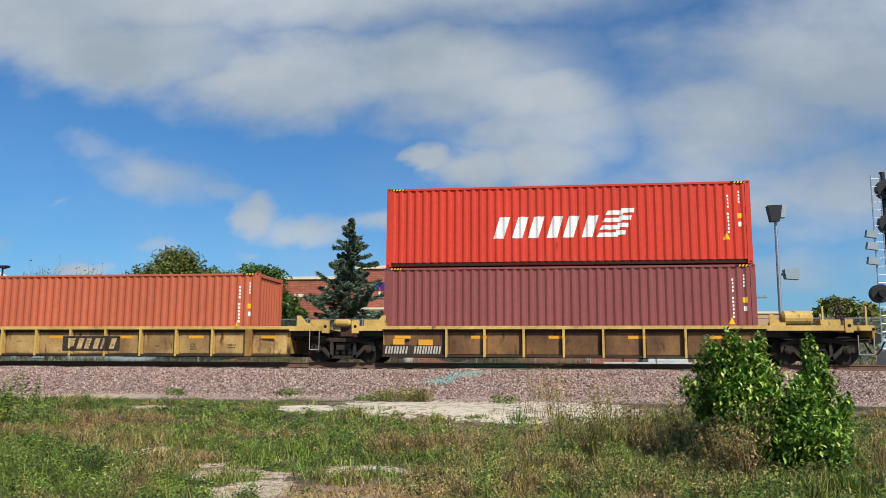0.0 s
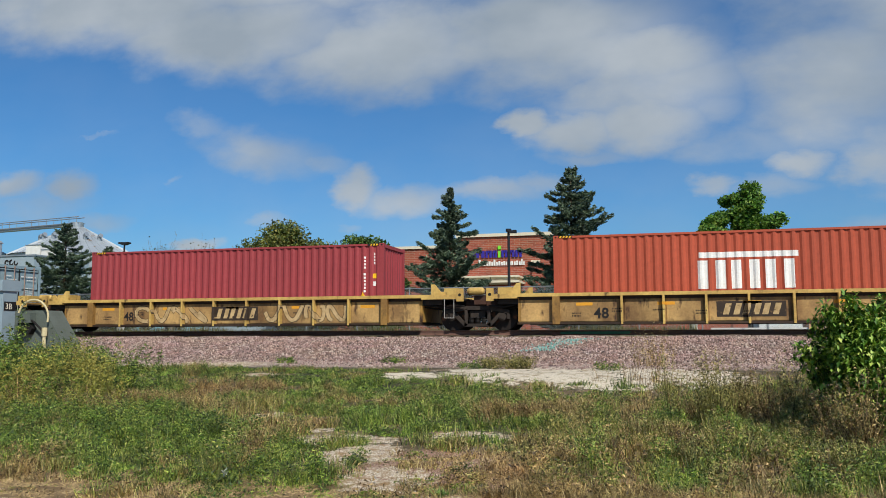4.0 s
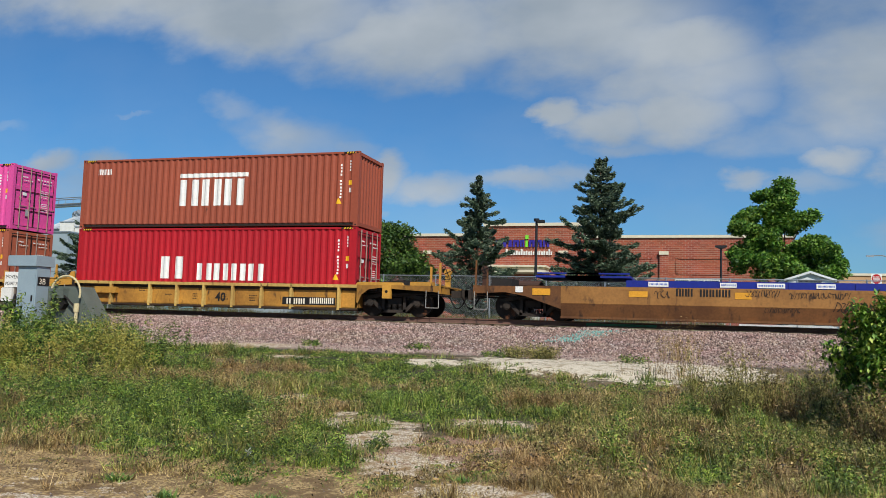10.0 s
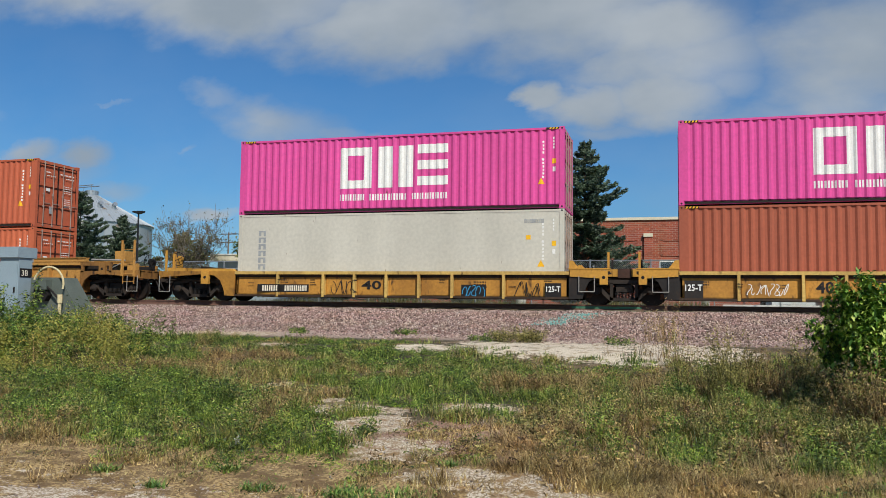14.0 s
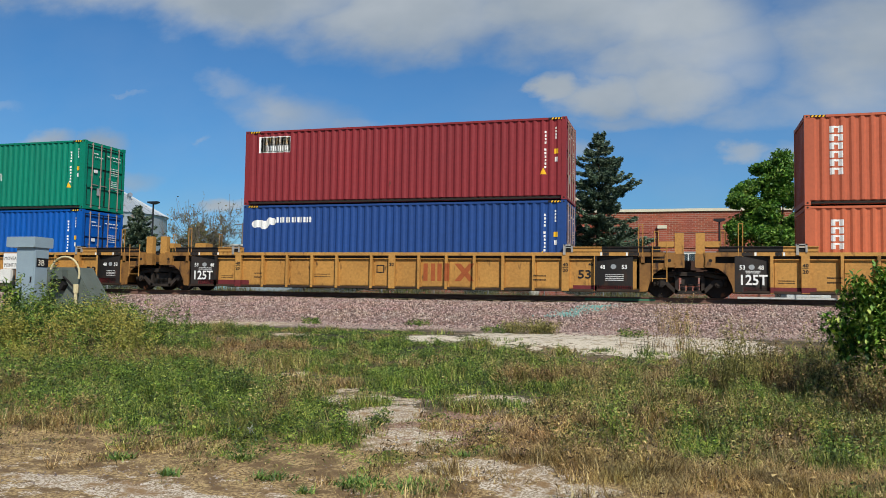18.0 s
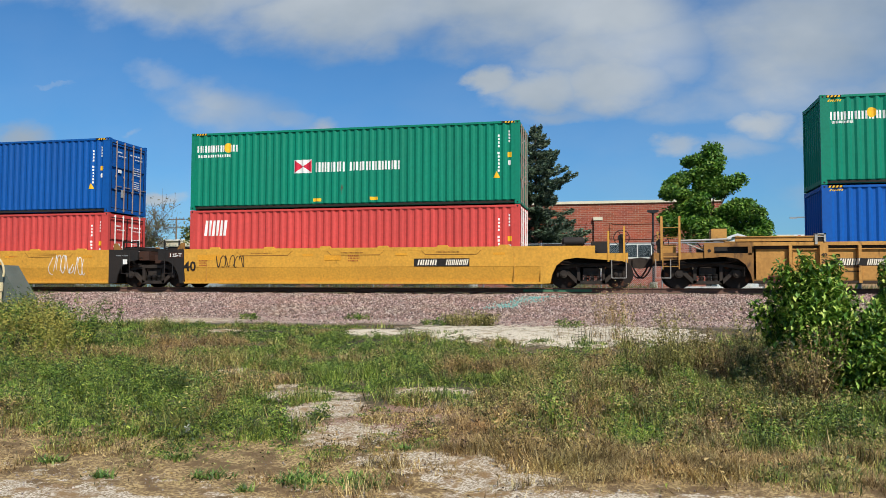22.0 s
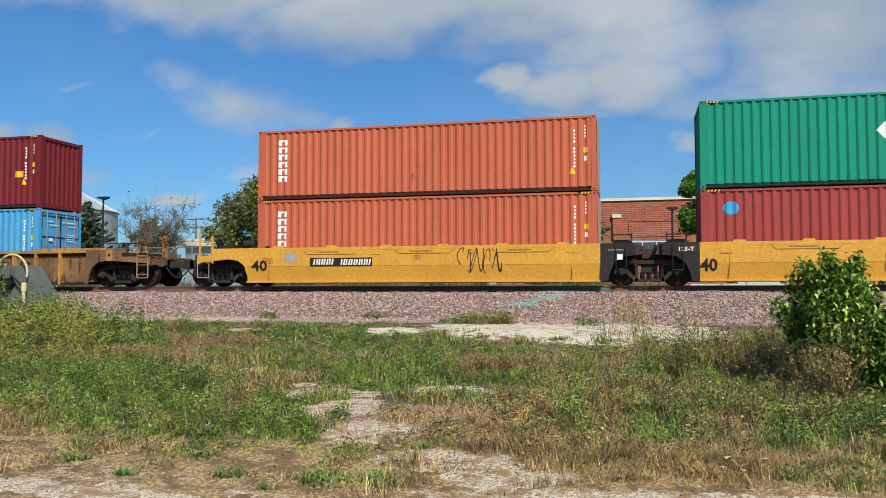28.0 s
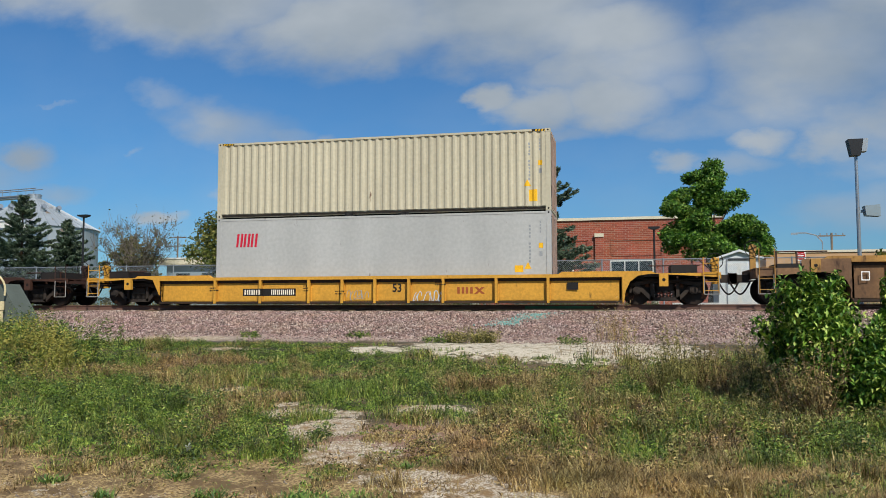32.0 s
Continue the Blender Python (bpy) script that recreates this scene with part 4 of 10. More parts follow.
def corner_guide(car, x, way, z, m):
    """Fins that lead a container into the well."""
    for s in (-1, 1):
        bm = bmesh.new()
        slab(bm, [(x, z), (x + way * 0.42, z), (x + way * 0.12, z + 0.36), (x, z + 0.36)], s * 1.42, s * 1.34)
        box(bm, min(x, x + way * 0.5), max(x, x + way * 0.5), s * 1.3 - 0.08, s * 1.3 + 0.08, z, z + 0.1)
        part("corner_guide", bm, m, car)


def brake_wheel(car, x, z, m, y=-0.9, r=0.28):
    bm = bmesh.new()
    pts = [(x + r * math.cos(a), y, z + r * math.sin(a)) for a in (2 * math.pi * i / 18 for i in range(19))]
    tube(bm, pts, 0.014, 5)
    for i in range(4):
        a = i * math.pi / 2 + 0.4
        rod(bm, (x, y, z), (x + r * math.cos(a), y, z + r * math.sin(a)), 0.011, seg=5)
    w = part("brake_wheel", bm, M["steel_dark"], car)
    bm = bmesh.new()
    rod(bm, (x, y + 0.02, z), (x, y + 0.2, z), 0.13, seg=12)
    box(bm, x - 0.09, x + 0.09, y + 0.06, y + 0.2, z - 0.75, z)
    part("brake_housing", bm, m, w)


def tank(car, x0, x1, z, r, m, y=-0.6):
    bm = bmesh.new()
    rod(bm, (x0, y, z), (x1, y, z), r, seg=16)
    rod(bm, (x0 - 0.08, y, z), (x0, y, z), r * 0.6, r, seg=16)
    rod(bm, (x1, y, z), (x1 + 0.08, y, z), r, r * 0.6, seg=16)
    part("air_tank", bm, m, car)


def top_beam(car, x0, x1, z, m, h=0.17):
    """A raised box girder on the side sill, past the end of a short container."""
    for s in (-1, 1):
        bm = bmesh.new()
        slab(bm, [(x0, z), (x1, z), (x1 - 0.04 * (x1 - x0), z + h), (x0 + 0.04 * (x1 - x0), z + h)], s * (YS - 0.02), s * (YS - 0.22))
        part("guide_beam", bm, m, car)


def hinged_beam(car, x0, x1, z, tarred):
    """A guide beam on the mustard sill past the container: bare at one end, tarred at the other, a lock block where the container ends."""
    for s in (-1, 1):
        for a, b, m, name in ((x0, x1, M["car_mustard"], "guide_beam"), (x1, tarred, M["car_black"], "guide_beam")):
            if abs(b - a) < 0.01:
                continue
            bm = bmesh.new()
            slab(bm, [(a, z + 0.03), (b, z + 0.03), (b, z + 0.16), (a, z + 0.16)], s * (YS - 0.03), s * (YS - 0.2))
            slab(bm, [(a, z + 0.16), (b, z + 0.16), (b, z + 0.19), (a, z + 0.19)], s * (YS + 0.01), s * (YS - 0.22))
            part(name, bm, m, car)
        bm = bmesh.new()
        slab(bm, [(min(x0, x1, tarred), z), (max(x0, x1, tarred), z), (max(x0, x1, tarred), z + 0.03), (min(x0, x1, tarred), z + 0.03)], s * (YS - 0.06), s * (YS - 0.18))
        part("beam_packing", bm, M["steel_dark"], car)


def sill_bands(car, *spans):
    """Black and white painted bands on the near top sill."""
    for a, b, key in spans:
        bm = bmesh.new()
        box(bm, min(a, b), max(a, b), -YS - 0.004, -YS - 0.001, 1.335, 1.438)
        part("painted_band", bm, M[key], car)


def lock_block(car, x):
    """Grey hinged lock at the end of a container."""
    bm = bmesh.new()
    box(bm, x - 0.15, x + 0.15, -YS - 0.03, -YS + 0.2, 1.66, 1.70)
    box(bm, x - 0.15, x + 0.15, -YS - 0.02, -YS + 0.2, 1.58, 1.62)
    box(bm, x - 0.17, x - 0.09, -YS - 0.03, -YS + 0.2, 1.36, 1.70)
    box(bm, x + 0.09, x + 0.15, -YS - 0.03, -YS + 0.2, 1.44, 1.70)
    block = part("container_lock", bm, M["pole_grey_dull"], car, "grey steel container lock")
    bm = bmesh.new()
    box(bm, x - 0.10, x + 0.10, -YS + 0.01, -YS + 0.18, 1.44, 1.66)
    part("lock_body", bm, M["steel_dark"], block)


def locker(car, x0, x1, z0, z1, m, y0=-1.2, y1=-0.6, name="valve_box"):
    bm = bmesh.new()
    box(bm, x0, x1, y0, y1, z0, z1)
    bmesh.ops.bevel(bm, geom=bm.edges[:], offset=0.025, segments=2)
    part(name, bm, m, car)


def mark(b, kind, u0, u1, z0, z1, key, n=3, lean=0.0, text="", lift=0.0):
    """Paint on a side: plain shapes between u0 and u1 along the train, z0 and z1 over the rails."""
    uc, zb, pts, y = SHEETS[b.name]
    y -= lift
    x0, x1, z0, z1 = u0 - uc, u1 - uc, z0 - zb, z1 - zb
    w, h, m = x1 - x0, z1 - z0, M[key]
    polys, name = [], "painted_mark"
    if kind == "plate":
        polys, name = [rect(x0, x1, z0, z1)], "painted_panel"
        y += 0.0015
    elif kind == "bars":
        g = w / n * 0.16
        polys = bars(x0, z0, [w / n - g] * n, h, g, lean)
    elif kind == "column":
        s = h / n
        for i in range(n):
            za = z0 + i * s + s * 0.1
            polys += [rect(x0, x1, za + s * 0.56, za + s * 0.80), rect(x0, x0 + w * 0.34, za, za + s * 0.56), rect(x1 - w * 0.34, x1, za, za + s * 0.56)]
    elif kind == "ring":
        t = w * 0.24
        polys = [rect(x0, x0 + t, z0, z1), rect(x1 - t, x1, z0, z1), rect(x0 + t, x1 - t, z0, z0 + t), rect(x0 + t, x1 - t, z1 - t, z1)]
    elif kind == "frame":
        t = w * 0.12
        polys = [rect(x0, x0 + t, z0, z1), rect(x1 - t, x1, z0, z1), rect(x0 + t, x1 - t, z0, z0 + t), rect(x0 + t, x1 - t, z1 - t, z1)]
    elif kind == "hatch":
        t = 0.018
        polys = [rect(x0 + 0.16, x1 - 0.16, z0, z0 + t), [(x0, z1), (x0 + t, z1), (x0 + 0.16 + t, z0), (x0 + 0.16, z0)], [(x1 - t, z1), (x1, z1), (x1 - 0.16, z0), (x1 - 0.16 - t, z0)]]
    elif kind == "slants":
        polys = [rect(x0, x0 + w * 0.42, z0, z1), rect(x1 - w * 0.42, x1, z0, z1)]
    elif kind == "stack":
        polys = [rect(x0, x1, z0 + h * i * 0.39, z0 + h * (i * 0.39 + 0.22)) for i in range(3)]
    elif kind == "waves":
        for i in range(4):
            za = z0 + h * i * 0.25
            polys += [rect(x0 + w * (0.08 * i), x0 + w * (0.55 + 0.05 * i), za, za + h * 0.15, w * 0.08), rect(x0 + w * (0.50 + 0.05 * i), x1 - w * 0.08 * (3 - i), za + h * 0.07, za + h * 0.22, w * 0.02)]
    elif kind == "diamond":
        polys = [[(x0, (z0 + z1) / 2), ((x0 + x1) / 2, z0), (x1, (z0 + z1) / 2), ((x0 + x1) / 2, z1)]]
        y += 0.001
    elif kind == "disc":
        polys = [[((x0 + x1) / 2 + w / 2 * math.cos(a), (z0 + z1) / 2 + h / 2 * math.sin(a)) for a in (math.pi / 10 * i for i in range(20))]]
        y -= 0.0015
    elif kind == "globe":
        y -= 0.003
        polys = [rect(x0 + w * q, x0 + w * q + w * 0.07, z0 + h * e, z1 - h * e) for q, e in ((0.1, 0.25), (0.3, 0.06), (0.5, 0.0), (0.68, 0.06), (0.86, 0.25))]
        polys += [rect(x0 + w * e, x1 - w * e, z0 + h * q, z0 + h * q + h * 0.07) for q, e in ((0.12, 0.2), (0.33, 0.04), (0.55, 0.0), (0.78, 0.12))]
    elif kind == "blob":
        rr = random.Random(3)
        for i in range(7):
            cx, cz, r = x0 + w * (0.12 + 0.13 * i), z0 + h * (0.35 + 0.3 * rr.random()), h * rr.uniform(0.2, 0.36)
            polys.append([(cx + r * 1.1 * math.cos(a), cz + r * math.sin(a)) for a in (math.pi / 5 * j for j in range(10))])
    elif kind == "bow":
        c = (x0 + x1) / 2, (z0 + z1) / 2
        polys = [[(x0, z0), c, (x0, z1)], [(x1, z0), (x1, z1), c]]
        y -= 0.0015
    elif kind == "cross":
        polys = [[(x0, z0), (x0 + w * 0.3, z0), (x1, z1), (x1 - w * 0.3, z1)], [(x0, z1), (x0 + w * 0.3, z1), (x1, z0), (x1 - w * 0.3, z0)]]
    elif kind == "scrawl":
        rr, name = random.Random(round(u0 * 7)), "graffiti"
        k = max(4, int(w / max(h, 0.1) * (3.0 if h < 0.6 else 4.6)))
        for i in range(k):
            xa, f1, f2, ph = x0 + w * (i + 0.5) / k, rr.choice((1, 1, 2)), rr.choice((1, 2, 1)), rr.uniform(0, 6.3)
            span, mid = rr.uniform(2.6, 5.2), z0 + h * rr.uniform(0.42, 0.58)
            pts2 = [(xa + 0.52 * w / k * math.sin(f1 * q + ph), mid + h * 0.44 * math.sin(f2 * q + 1.3 * ph)) for q in (span * j / 13 for j in range(14))]
            for (xa_, za_), (xb_, zb_) in zip(pts2, pts2[1:]):
                d = math.hypot(xb_ - xa_, zb_ - za_) + 1e-6
                t = min(0.006 + 0.03 * min(h, 0.8) ** 2, 0.0125)
                nx, nz = -(zb_ - za_) / d * t, (xb_ - xa_) / d * t
                q = [(xa_ - nx, za_ - nz), (xb_ - nx, zb_ - nz), (xb_ + nx, zb_ + nz), (xa_ + nx, za_ + nz)]
                polys.append(q)
    elif kind == "loops":
        rr, name = random.Random(round(u0 * 7)), "graffiti"
        for i in range(n):
            xa, ph, f2 = x0 + w * (i + 0.5) / n, rr.uniform(0, 6.3), rr.choice((1, 2, 2))
            t = h * 0.10 + lean
            pts2 = [(xa + 0.42 * w / n * math.sin(q + ph), (z0 + z1) / 2 + h * 0.38 * math.sin(f2 * q + 1.7 * ph)) for q in (4.4 * j / 15 for j in range(16))]
            for (xa_, za_), (xb_, zb_) in zip(pts2, pts2[1:]):
                d = math.hypot(xb_ - xa_, zb_ - za_) + 1e-6
                nx, nz, ex, ez = -(zb_ - za_) / d * t, (xb_ - xa_) / d * t, (xb_ - xa_) / d * t * 0.5, (zb_ - za_) / d * t * 0.5
                polys.append([(xa_ - nx - ex, za_ - nz - ez), (xb_ - nx + ex, zb_ - nz + ez), (xb_ + nx + ex, zb_ + nz + ez), (xa_ + nx - ex, za_ + nz - ez)])
        y -= 0.0012 if lean == 0 else 0.0
    elif kind == "text":
        ob = lettering(text, 1.0, 0, 0, 0, b, m, bold=0.022)
        me = ob.data
        xs, zs = [v.co.x for v in me.vertices], [v.co.z for v in me.vertices]
        sx_, sz_ = w / (max(xs) - min(xs)), h / (max(zs) - min(zs))
        me.transform(Matrix.Translation((x0, y + min(depth_at(pts, x0), depth_at(pts, x1), depth_at(pts, (x0 + x1) / 2)) - 0.007, z0)) @ Matrix.Diagonal((sx_, 0.5, sz_, 1)) @ Matrix.Translation((-min(xs), 0, -min(zs))))
        if lean:
            c = Vector(((x0 + x1) / 2, 0, (z0 + z1) / 2))
            me.transform(Matrix.Translation(c) @ Matrix.Rotation(-lean, 4, "Y") @ Matrix.Translation(-c))
        bm = bmesh.new()
        bm.from_mesh(me)
        settle(bm, b.name)
        bm.to_mesh(me)
        bm.free()
        return ob
    return tagged(stencil(name, polys, m, b, pts, y), kind="stuff" if kind in ("scrawl", "bars", "column", "blob", "waves", "globe", "loops") else "")

# ---- the cars, from the front of the train to its rear ----
def spaced(a, b, n):
    return [a + (b - a) * (i + 1) / n for i in range(n - 1)]


def ribs(middle):
    """Posts of a mustard car, uneven about the middle one."""
    return [middle + q for q in (-7.08, -6.12, -5.1, -4.1, -3.1, -2.12, -0.78, 0.0, 1.0, 2.0, 3.0, 4.0, 5.05, 6.12, 7.1)]


T1, T2 = "weathered tan articulated well car with yellow top sills", "dusty mustard well car with black end panels"
A = well_car(T1, 148.9, 161.3, 1.22, 0.19, [151.08, 152.35, 153.64, 154.94, 156.21, 157.5, 158.8, 160.1], ("shared", 147.46, 0, False), ("own", 162.9, 164.5, True), "car_tan", "car_sill", "panel_brown", arch=0)
B = well_car(T1, 131.0, 145.66, 1.22, 0.19, spaced(131, 144.22, 10) + [144.22], ("shared", 129.22, 0, False), ("shared", 147.46, 0, True), "car_tan", "car_sill", "panel_tan", arch=0, wide=[144.22])
C = well_car(T1, 113.0, 127.75, 1.22, 0.19, [114.29, 116.41, 117.72, 119.02, 120.29, 121.6, 122.88, 124.2, 125.4, 126.31], ("shared", 111.55, 0, False), ("shared", 129.22, 0, True), "car_tan",
             "car_sill", "panel_tan", arch=0, wide=[114.29, 126.31])
D = well_car(T1, 95.0, 109.65, 1.22, 0.19, spaced(96.3, 108.3, 9) + [96.3, 108.3], ("shared", 93.68, 0, False), ("shared", 111.55, 0, True), "car_tan", "car_sill", "panel_tan", arch=0, wide=[96.3, 108.3])
E = well_car(T1, 79.62, 91.83, 1.22, 0.19, spaced(79.62, 91.83, 9), ("own", 78.15, 76.3, True), ("shared", 93.68, 0, True), "car_tan", "car_sill", "panel_brown", arch=0, wide=[85.7])
F = well_car("rusty brown smooth-sided well car with grimy faded paint", 55.9, 72.3, 1.15, 0.09, [], ("own", 54.9, 52.9, True), ("own", 73.6, 75.1, True), "car_fec", "fec_upper", smooth=True, slope=True, upper="fec_upper")
T3 = "worn golden well car with upright ribs and graffiti"
G = well_car(T3, 36.4, 48.6, 1.09, 0.17, [38.12, 39.91, 41.13, 42.32, 43.56, 44.77, 46.0, 47.9], ("shared", 34.54, 0, False), ("own", 49.89, 51.75, True), "car_gold", "car_sill", "panel_gold", "end_gold", sharedm="car_black")
H = well_car(T3, 20.5, 32.9, 1.09, 0.17, [22.28, 24.14, 25.34, 26.58, 27.8, 29.02, 30.84], ("shared", 18.75, 0, False), ("shared", 34.54, 0, True), "car_gold", "car_sill", "panel_gold", "car_gold", sharedm="car_black")
I = well_car(T3, 4.65, 17.0, 1.09, 0.17, [6.4, 8.2, 9.4, 10.6, 11.8, 13.0, 14.8], ("own", 2.94, 1.41, True), ("shared", 18.75, 0, True), "car_gold", "car_sill", "panel_gold", "end_gold", sharedm="car_black")
J = well_car(T2, -18.75, -2.2, 1.44, 0.17, ribs(-10.8), ("shared", -20.3, 0, False), ("own", -0.88, 0.55, True), "car_mustard", "car_mustard", None, "end_mustard", wide=[-16.92, -10.8, -4.68], slots=True, lip=True)
K = well_car(T2, -38.6, -21.85, 1.44, 0.17, ribs(-30.36), ("shared", -40.11, 0, False), ("shared", -20.3, 0, True), "car_mustard", "car_mustard", None, "end_mustard", wide=[-36.48, -30.36, -24.24], slots=True, lip=True)
L = well_car(T2, -58.07, -41.66, 1.44, 0.17, ribs(-49.9), ("own", -59.4, -61.1, True), ("shared", -40.11, 0, True), "car_mustard", "car_mustard", None, "end_mustard", wide=[-56.02, -49.9, -43.78], slots=True, lip=True)
T5 = "clean yellow smooth-sided well car with black ends"
Mm = well_car(T5, -77.7, -64.73, 1.38, 0.13, [-76.8, -65.6], ("shared", -79.18, 0, False), ("own", -63.1, -61.9, True), "car_yellow", "car_yellow", "car_gold", "car_yellow", smooth=True, sharedm="car_black")
N = well_car(T5, -93.3, -80.8, 1.38, 0.13, [-92.4, -81.7], ("shared", -94.9, 0, False), ("shared", -79.18, 0, True), "car_yellow", "car_yellow", "car_gold", "car_black", smooth=True)
O = well_car(T5, -108.88, -96.4, 1.38, 0.13, [-107.9, -97.3], ("shared", -110.49, 0, False), ("shared", -94.9, 0, True), "car_yellow", "car_yellow", "car_gold", "car_black", smooth=True)
P = well_car(T5, -124.5, -111.98, 1.38, 0.13, [-123.6, -112.9], ("shared", -126.05, 0, False), ("shared", -110.49, 0, True), "car_yellow", "car_yellow", "car_gold", "car_black", smooth=True)
Q = well_car(T5, -140.2, -127.6, 1.38, 0.13, [-139.3, -128.5], ("own", -141.4, -142.2, True), ("shared", -126.05, 0, True), "car_yellow", "car_yellow", "car_gold", "car_yellow", smooth=True, sharedm="car_black")
R = well_car("brown weathered well car with a yellowed top sill", -163.6, -146.93, 1.40, 0.08, spaced(-161.35, -149.2, 12) + [-161.35, -149.2, -162.5, -148.1], ("own", -164.86, -166.37, True),
             ("own", -145.55, -144.14, True), "car_brown", "sill_worn", "panel_worn", "car_brown")
S = well_car("bright yellow well car with upright ribs", -187.07, -170.45, 1.0, 0.06, [-184.84, -183.08, -181.24, -180.0, -178.81, -177.6, -176.39, -174.57, -172.84], ("own", -188.2, -190.1, True),
             ("own", -169.1, -167.4, True), "car_yellow", "car_yellow", "car_yellow", "car_yellow")
Tt = well_car("dark rusty empty well car", -210.0, -193.9, 1.0, 0.06, spaced(-210, -193.9, 9), ("own", -211.4, -213, True), ("own", -192.6, -190.9, True), "car_rust", "car_rust")

CAR = dict(zip("ABCDEFGHIJKLMNOPQRST", (A, B, C, D, E, F, G, H, I, J, K, L, Mm, N, O, P, Q, R, S, Tt)))
BOX = {}
HC, STD = 2.84, 2.55
BOX["A1"] = container(155.0, 3.22 - HC, 12.19, HC, "plum", "dull plum red corrugated container in a well car", ids=True)
BOX["A2"] = container(155.0, 3.24, 12.1, 2.74, "vermilion", "bright vermilion corrugated container with a white emblem")
BOX["B1"] = container(138.4, 3.1 - HC, 12.1, HC, "salmon", "faded orange-brown corrugated container", doors=False)
BOX["C1"] = container(120.3, 3.15 - HC, 12.19, HC, "rust_orange", "rust-orange corrugated container with a white emblem", doors=False)
BOX["D1"] = container(102.15, 3.1 - HC, 12.1, HC, "crimson", "crimson corrugated container in a grimy car", doors=False)
BOX["E1"] = container(82.57, 2.80 - STD, 6.06, STD, "brick", "short brick-orange corrugated container", ids_key="white_mark")
BOX["E2"] = container(88.6, 2.80 - STD, 5.95, STD, "pale_blue", "short pale blue-grey corrugated container with blue emblem panels")
BOX["G1"] = container(42.33, 3.21 - HC, 12.19, HC, "scarlet", "bright scarlet corrugated container with white blocks")
BOX["G2"] = container(42.33, 3.23, 12.19, 2.78, "brown", "brown-red corrugated container with a white emblem", doors=False)
BOX["H1"] = container(26.6, 3.21 - HC, 12.19, HC, "tan_brown", "plain brown corrugated container with worn paint")
BOX["H2"] = container(26.6, 3.23, 12.19, 2.78, "magenta", "magenta pink corrugated container with white blocks", lock="same")
BOX["I1"] = container(10.72, 3.21 - HC, 12.19, HC, "reefer_white", "smooth off-white refrigerated container", smooth=True)
BOX["I2"] = container(10.72, 3.23, 12.19, 2.78, "magenta", "magenta pink corrugated container with white blocks")
BOX["J1"] = container(-10.8, 2.90 - STD, 12.19, STD, "orange", "light orange corrugated container with faded paint")
BOX["J2"] = container(-10.8, 2.92, 12.19, 2.82, "salmon", "faded orange-brown corrugated container with rust marks")
BOX["K1"] = container(-30.36, 3.23 - HC, 12.19, HC, "navy", "navy blue corrugated container with a white emblem")
BOX["K2"] = container(-30.36, 3.25, 12.19, 2.81, "wine", "wine red corrugated container with a small yellow panel")
BOX["L1"] = container(-49.9, 3.22 - HC, 12.19, HC, "royal", "bright royal blue corrugated container")
BOX["L2"] = container(-49.9, 3.24, 12.19, 2.82, "green", "green corrugated container with a white emblem line")
BOX["M1"] = container(-71.53, 2.82 - STD, 12.19, STD, "coral", "coral red corrugated container with a white emblem", lock="white_mark")
BOX["M2"] = container(-71.53, 2.84, 12.19, 2.84, "green", "green corrugated container with a white emblem line")
BOX["N1"] = container(-87.13, 2.82 - STD, 12.19, STD, "coral", "coral red corrugated container with a white emblem", lock="white_mark")
BOX["N2"] = container(-87.13, 2.84, 12.19, 2.84, "deep_blue", "plain deep blue corrugated container")
BOX["O1"] = container(-102.7, 2.85 - STD, 12.19, STD, "salmon", "rust-orange corrugated container with white vertical lettering blocks")
BOX["O2"] = container(-102.7, 2.87, 12.19, 2.5, "salmon", "rust-orange corrugated container with white vertical lettering blocks")
BOX["P1"] = container(-118.33, 3.08 - HC, 12.19, HC, "dusty_red", "dusty red corrugated container with worn paint", lock="white_mark")
BOX["P2"] = container(-118.33, 3.1, 12.19, 2.84, "emerald", "emerald green corrugated container with a white globe emblem", doors=False)
BOX["Q1"] = container(-133.8, 3.13 - HC, 12.19, HC, "salmon", "rust-orange corrugated container with white vertical lettering blocks")
BOX["Q2"] = container(-133.8, 3.15, 12.19, 2.53, "salmon", "rust-orange corrugated container with white vertical lettering blocks")
BOX["R1"] = container(-155.35, 3.10 - HC, 12.19, HC, "light_blue", "light sky-blue corrugated container in a brown car")
BOX["R2"] = container(-155.35, 3.12, 12.19, 2.88, "oxblood", "oxblood red corrugated container with white letters", doors=False)
BOX["S1"] = container(-178.83, 3.15 - HC, 12.19, HC, "pale_grey", "smooth pale grey container with a red emblem", smooth=True, ids_key="grey_mark")
BOX["S2"] = container(-178.83, 3.17, 12.19, 2.78, "cream", "clean cream corrugated container with yellow labels", ids_key="grey_mark")

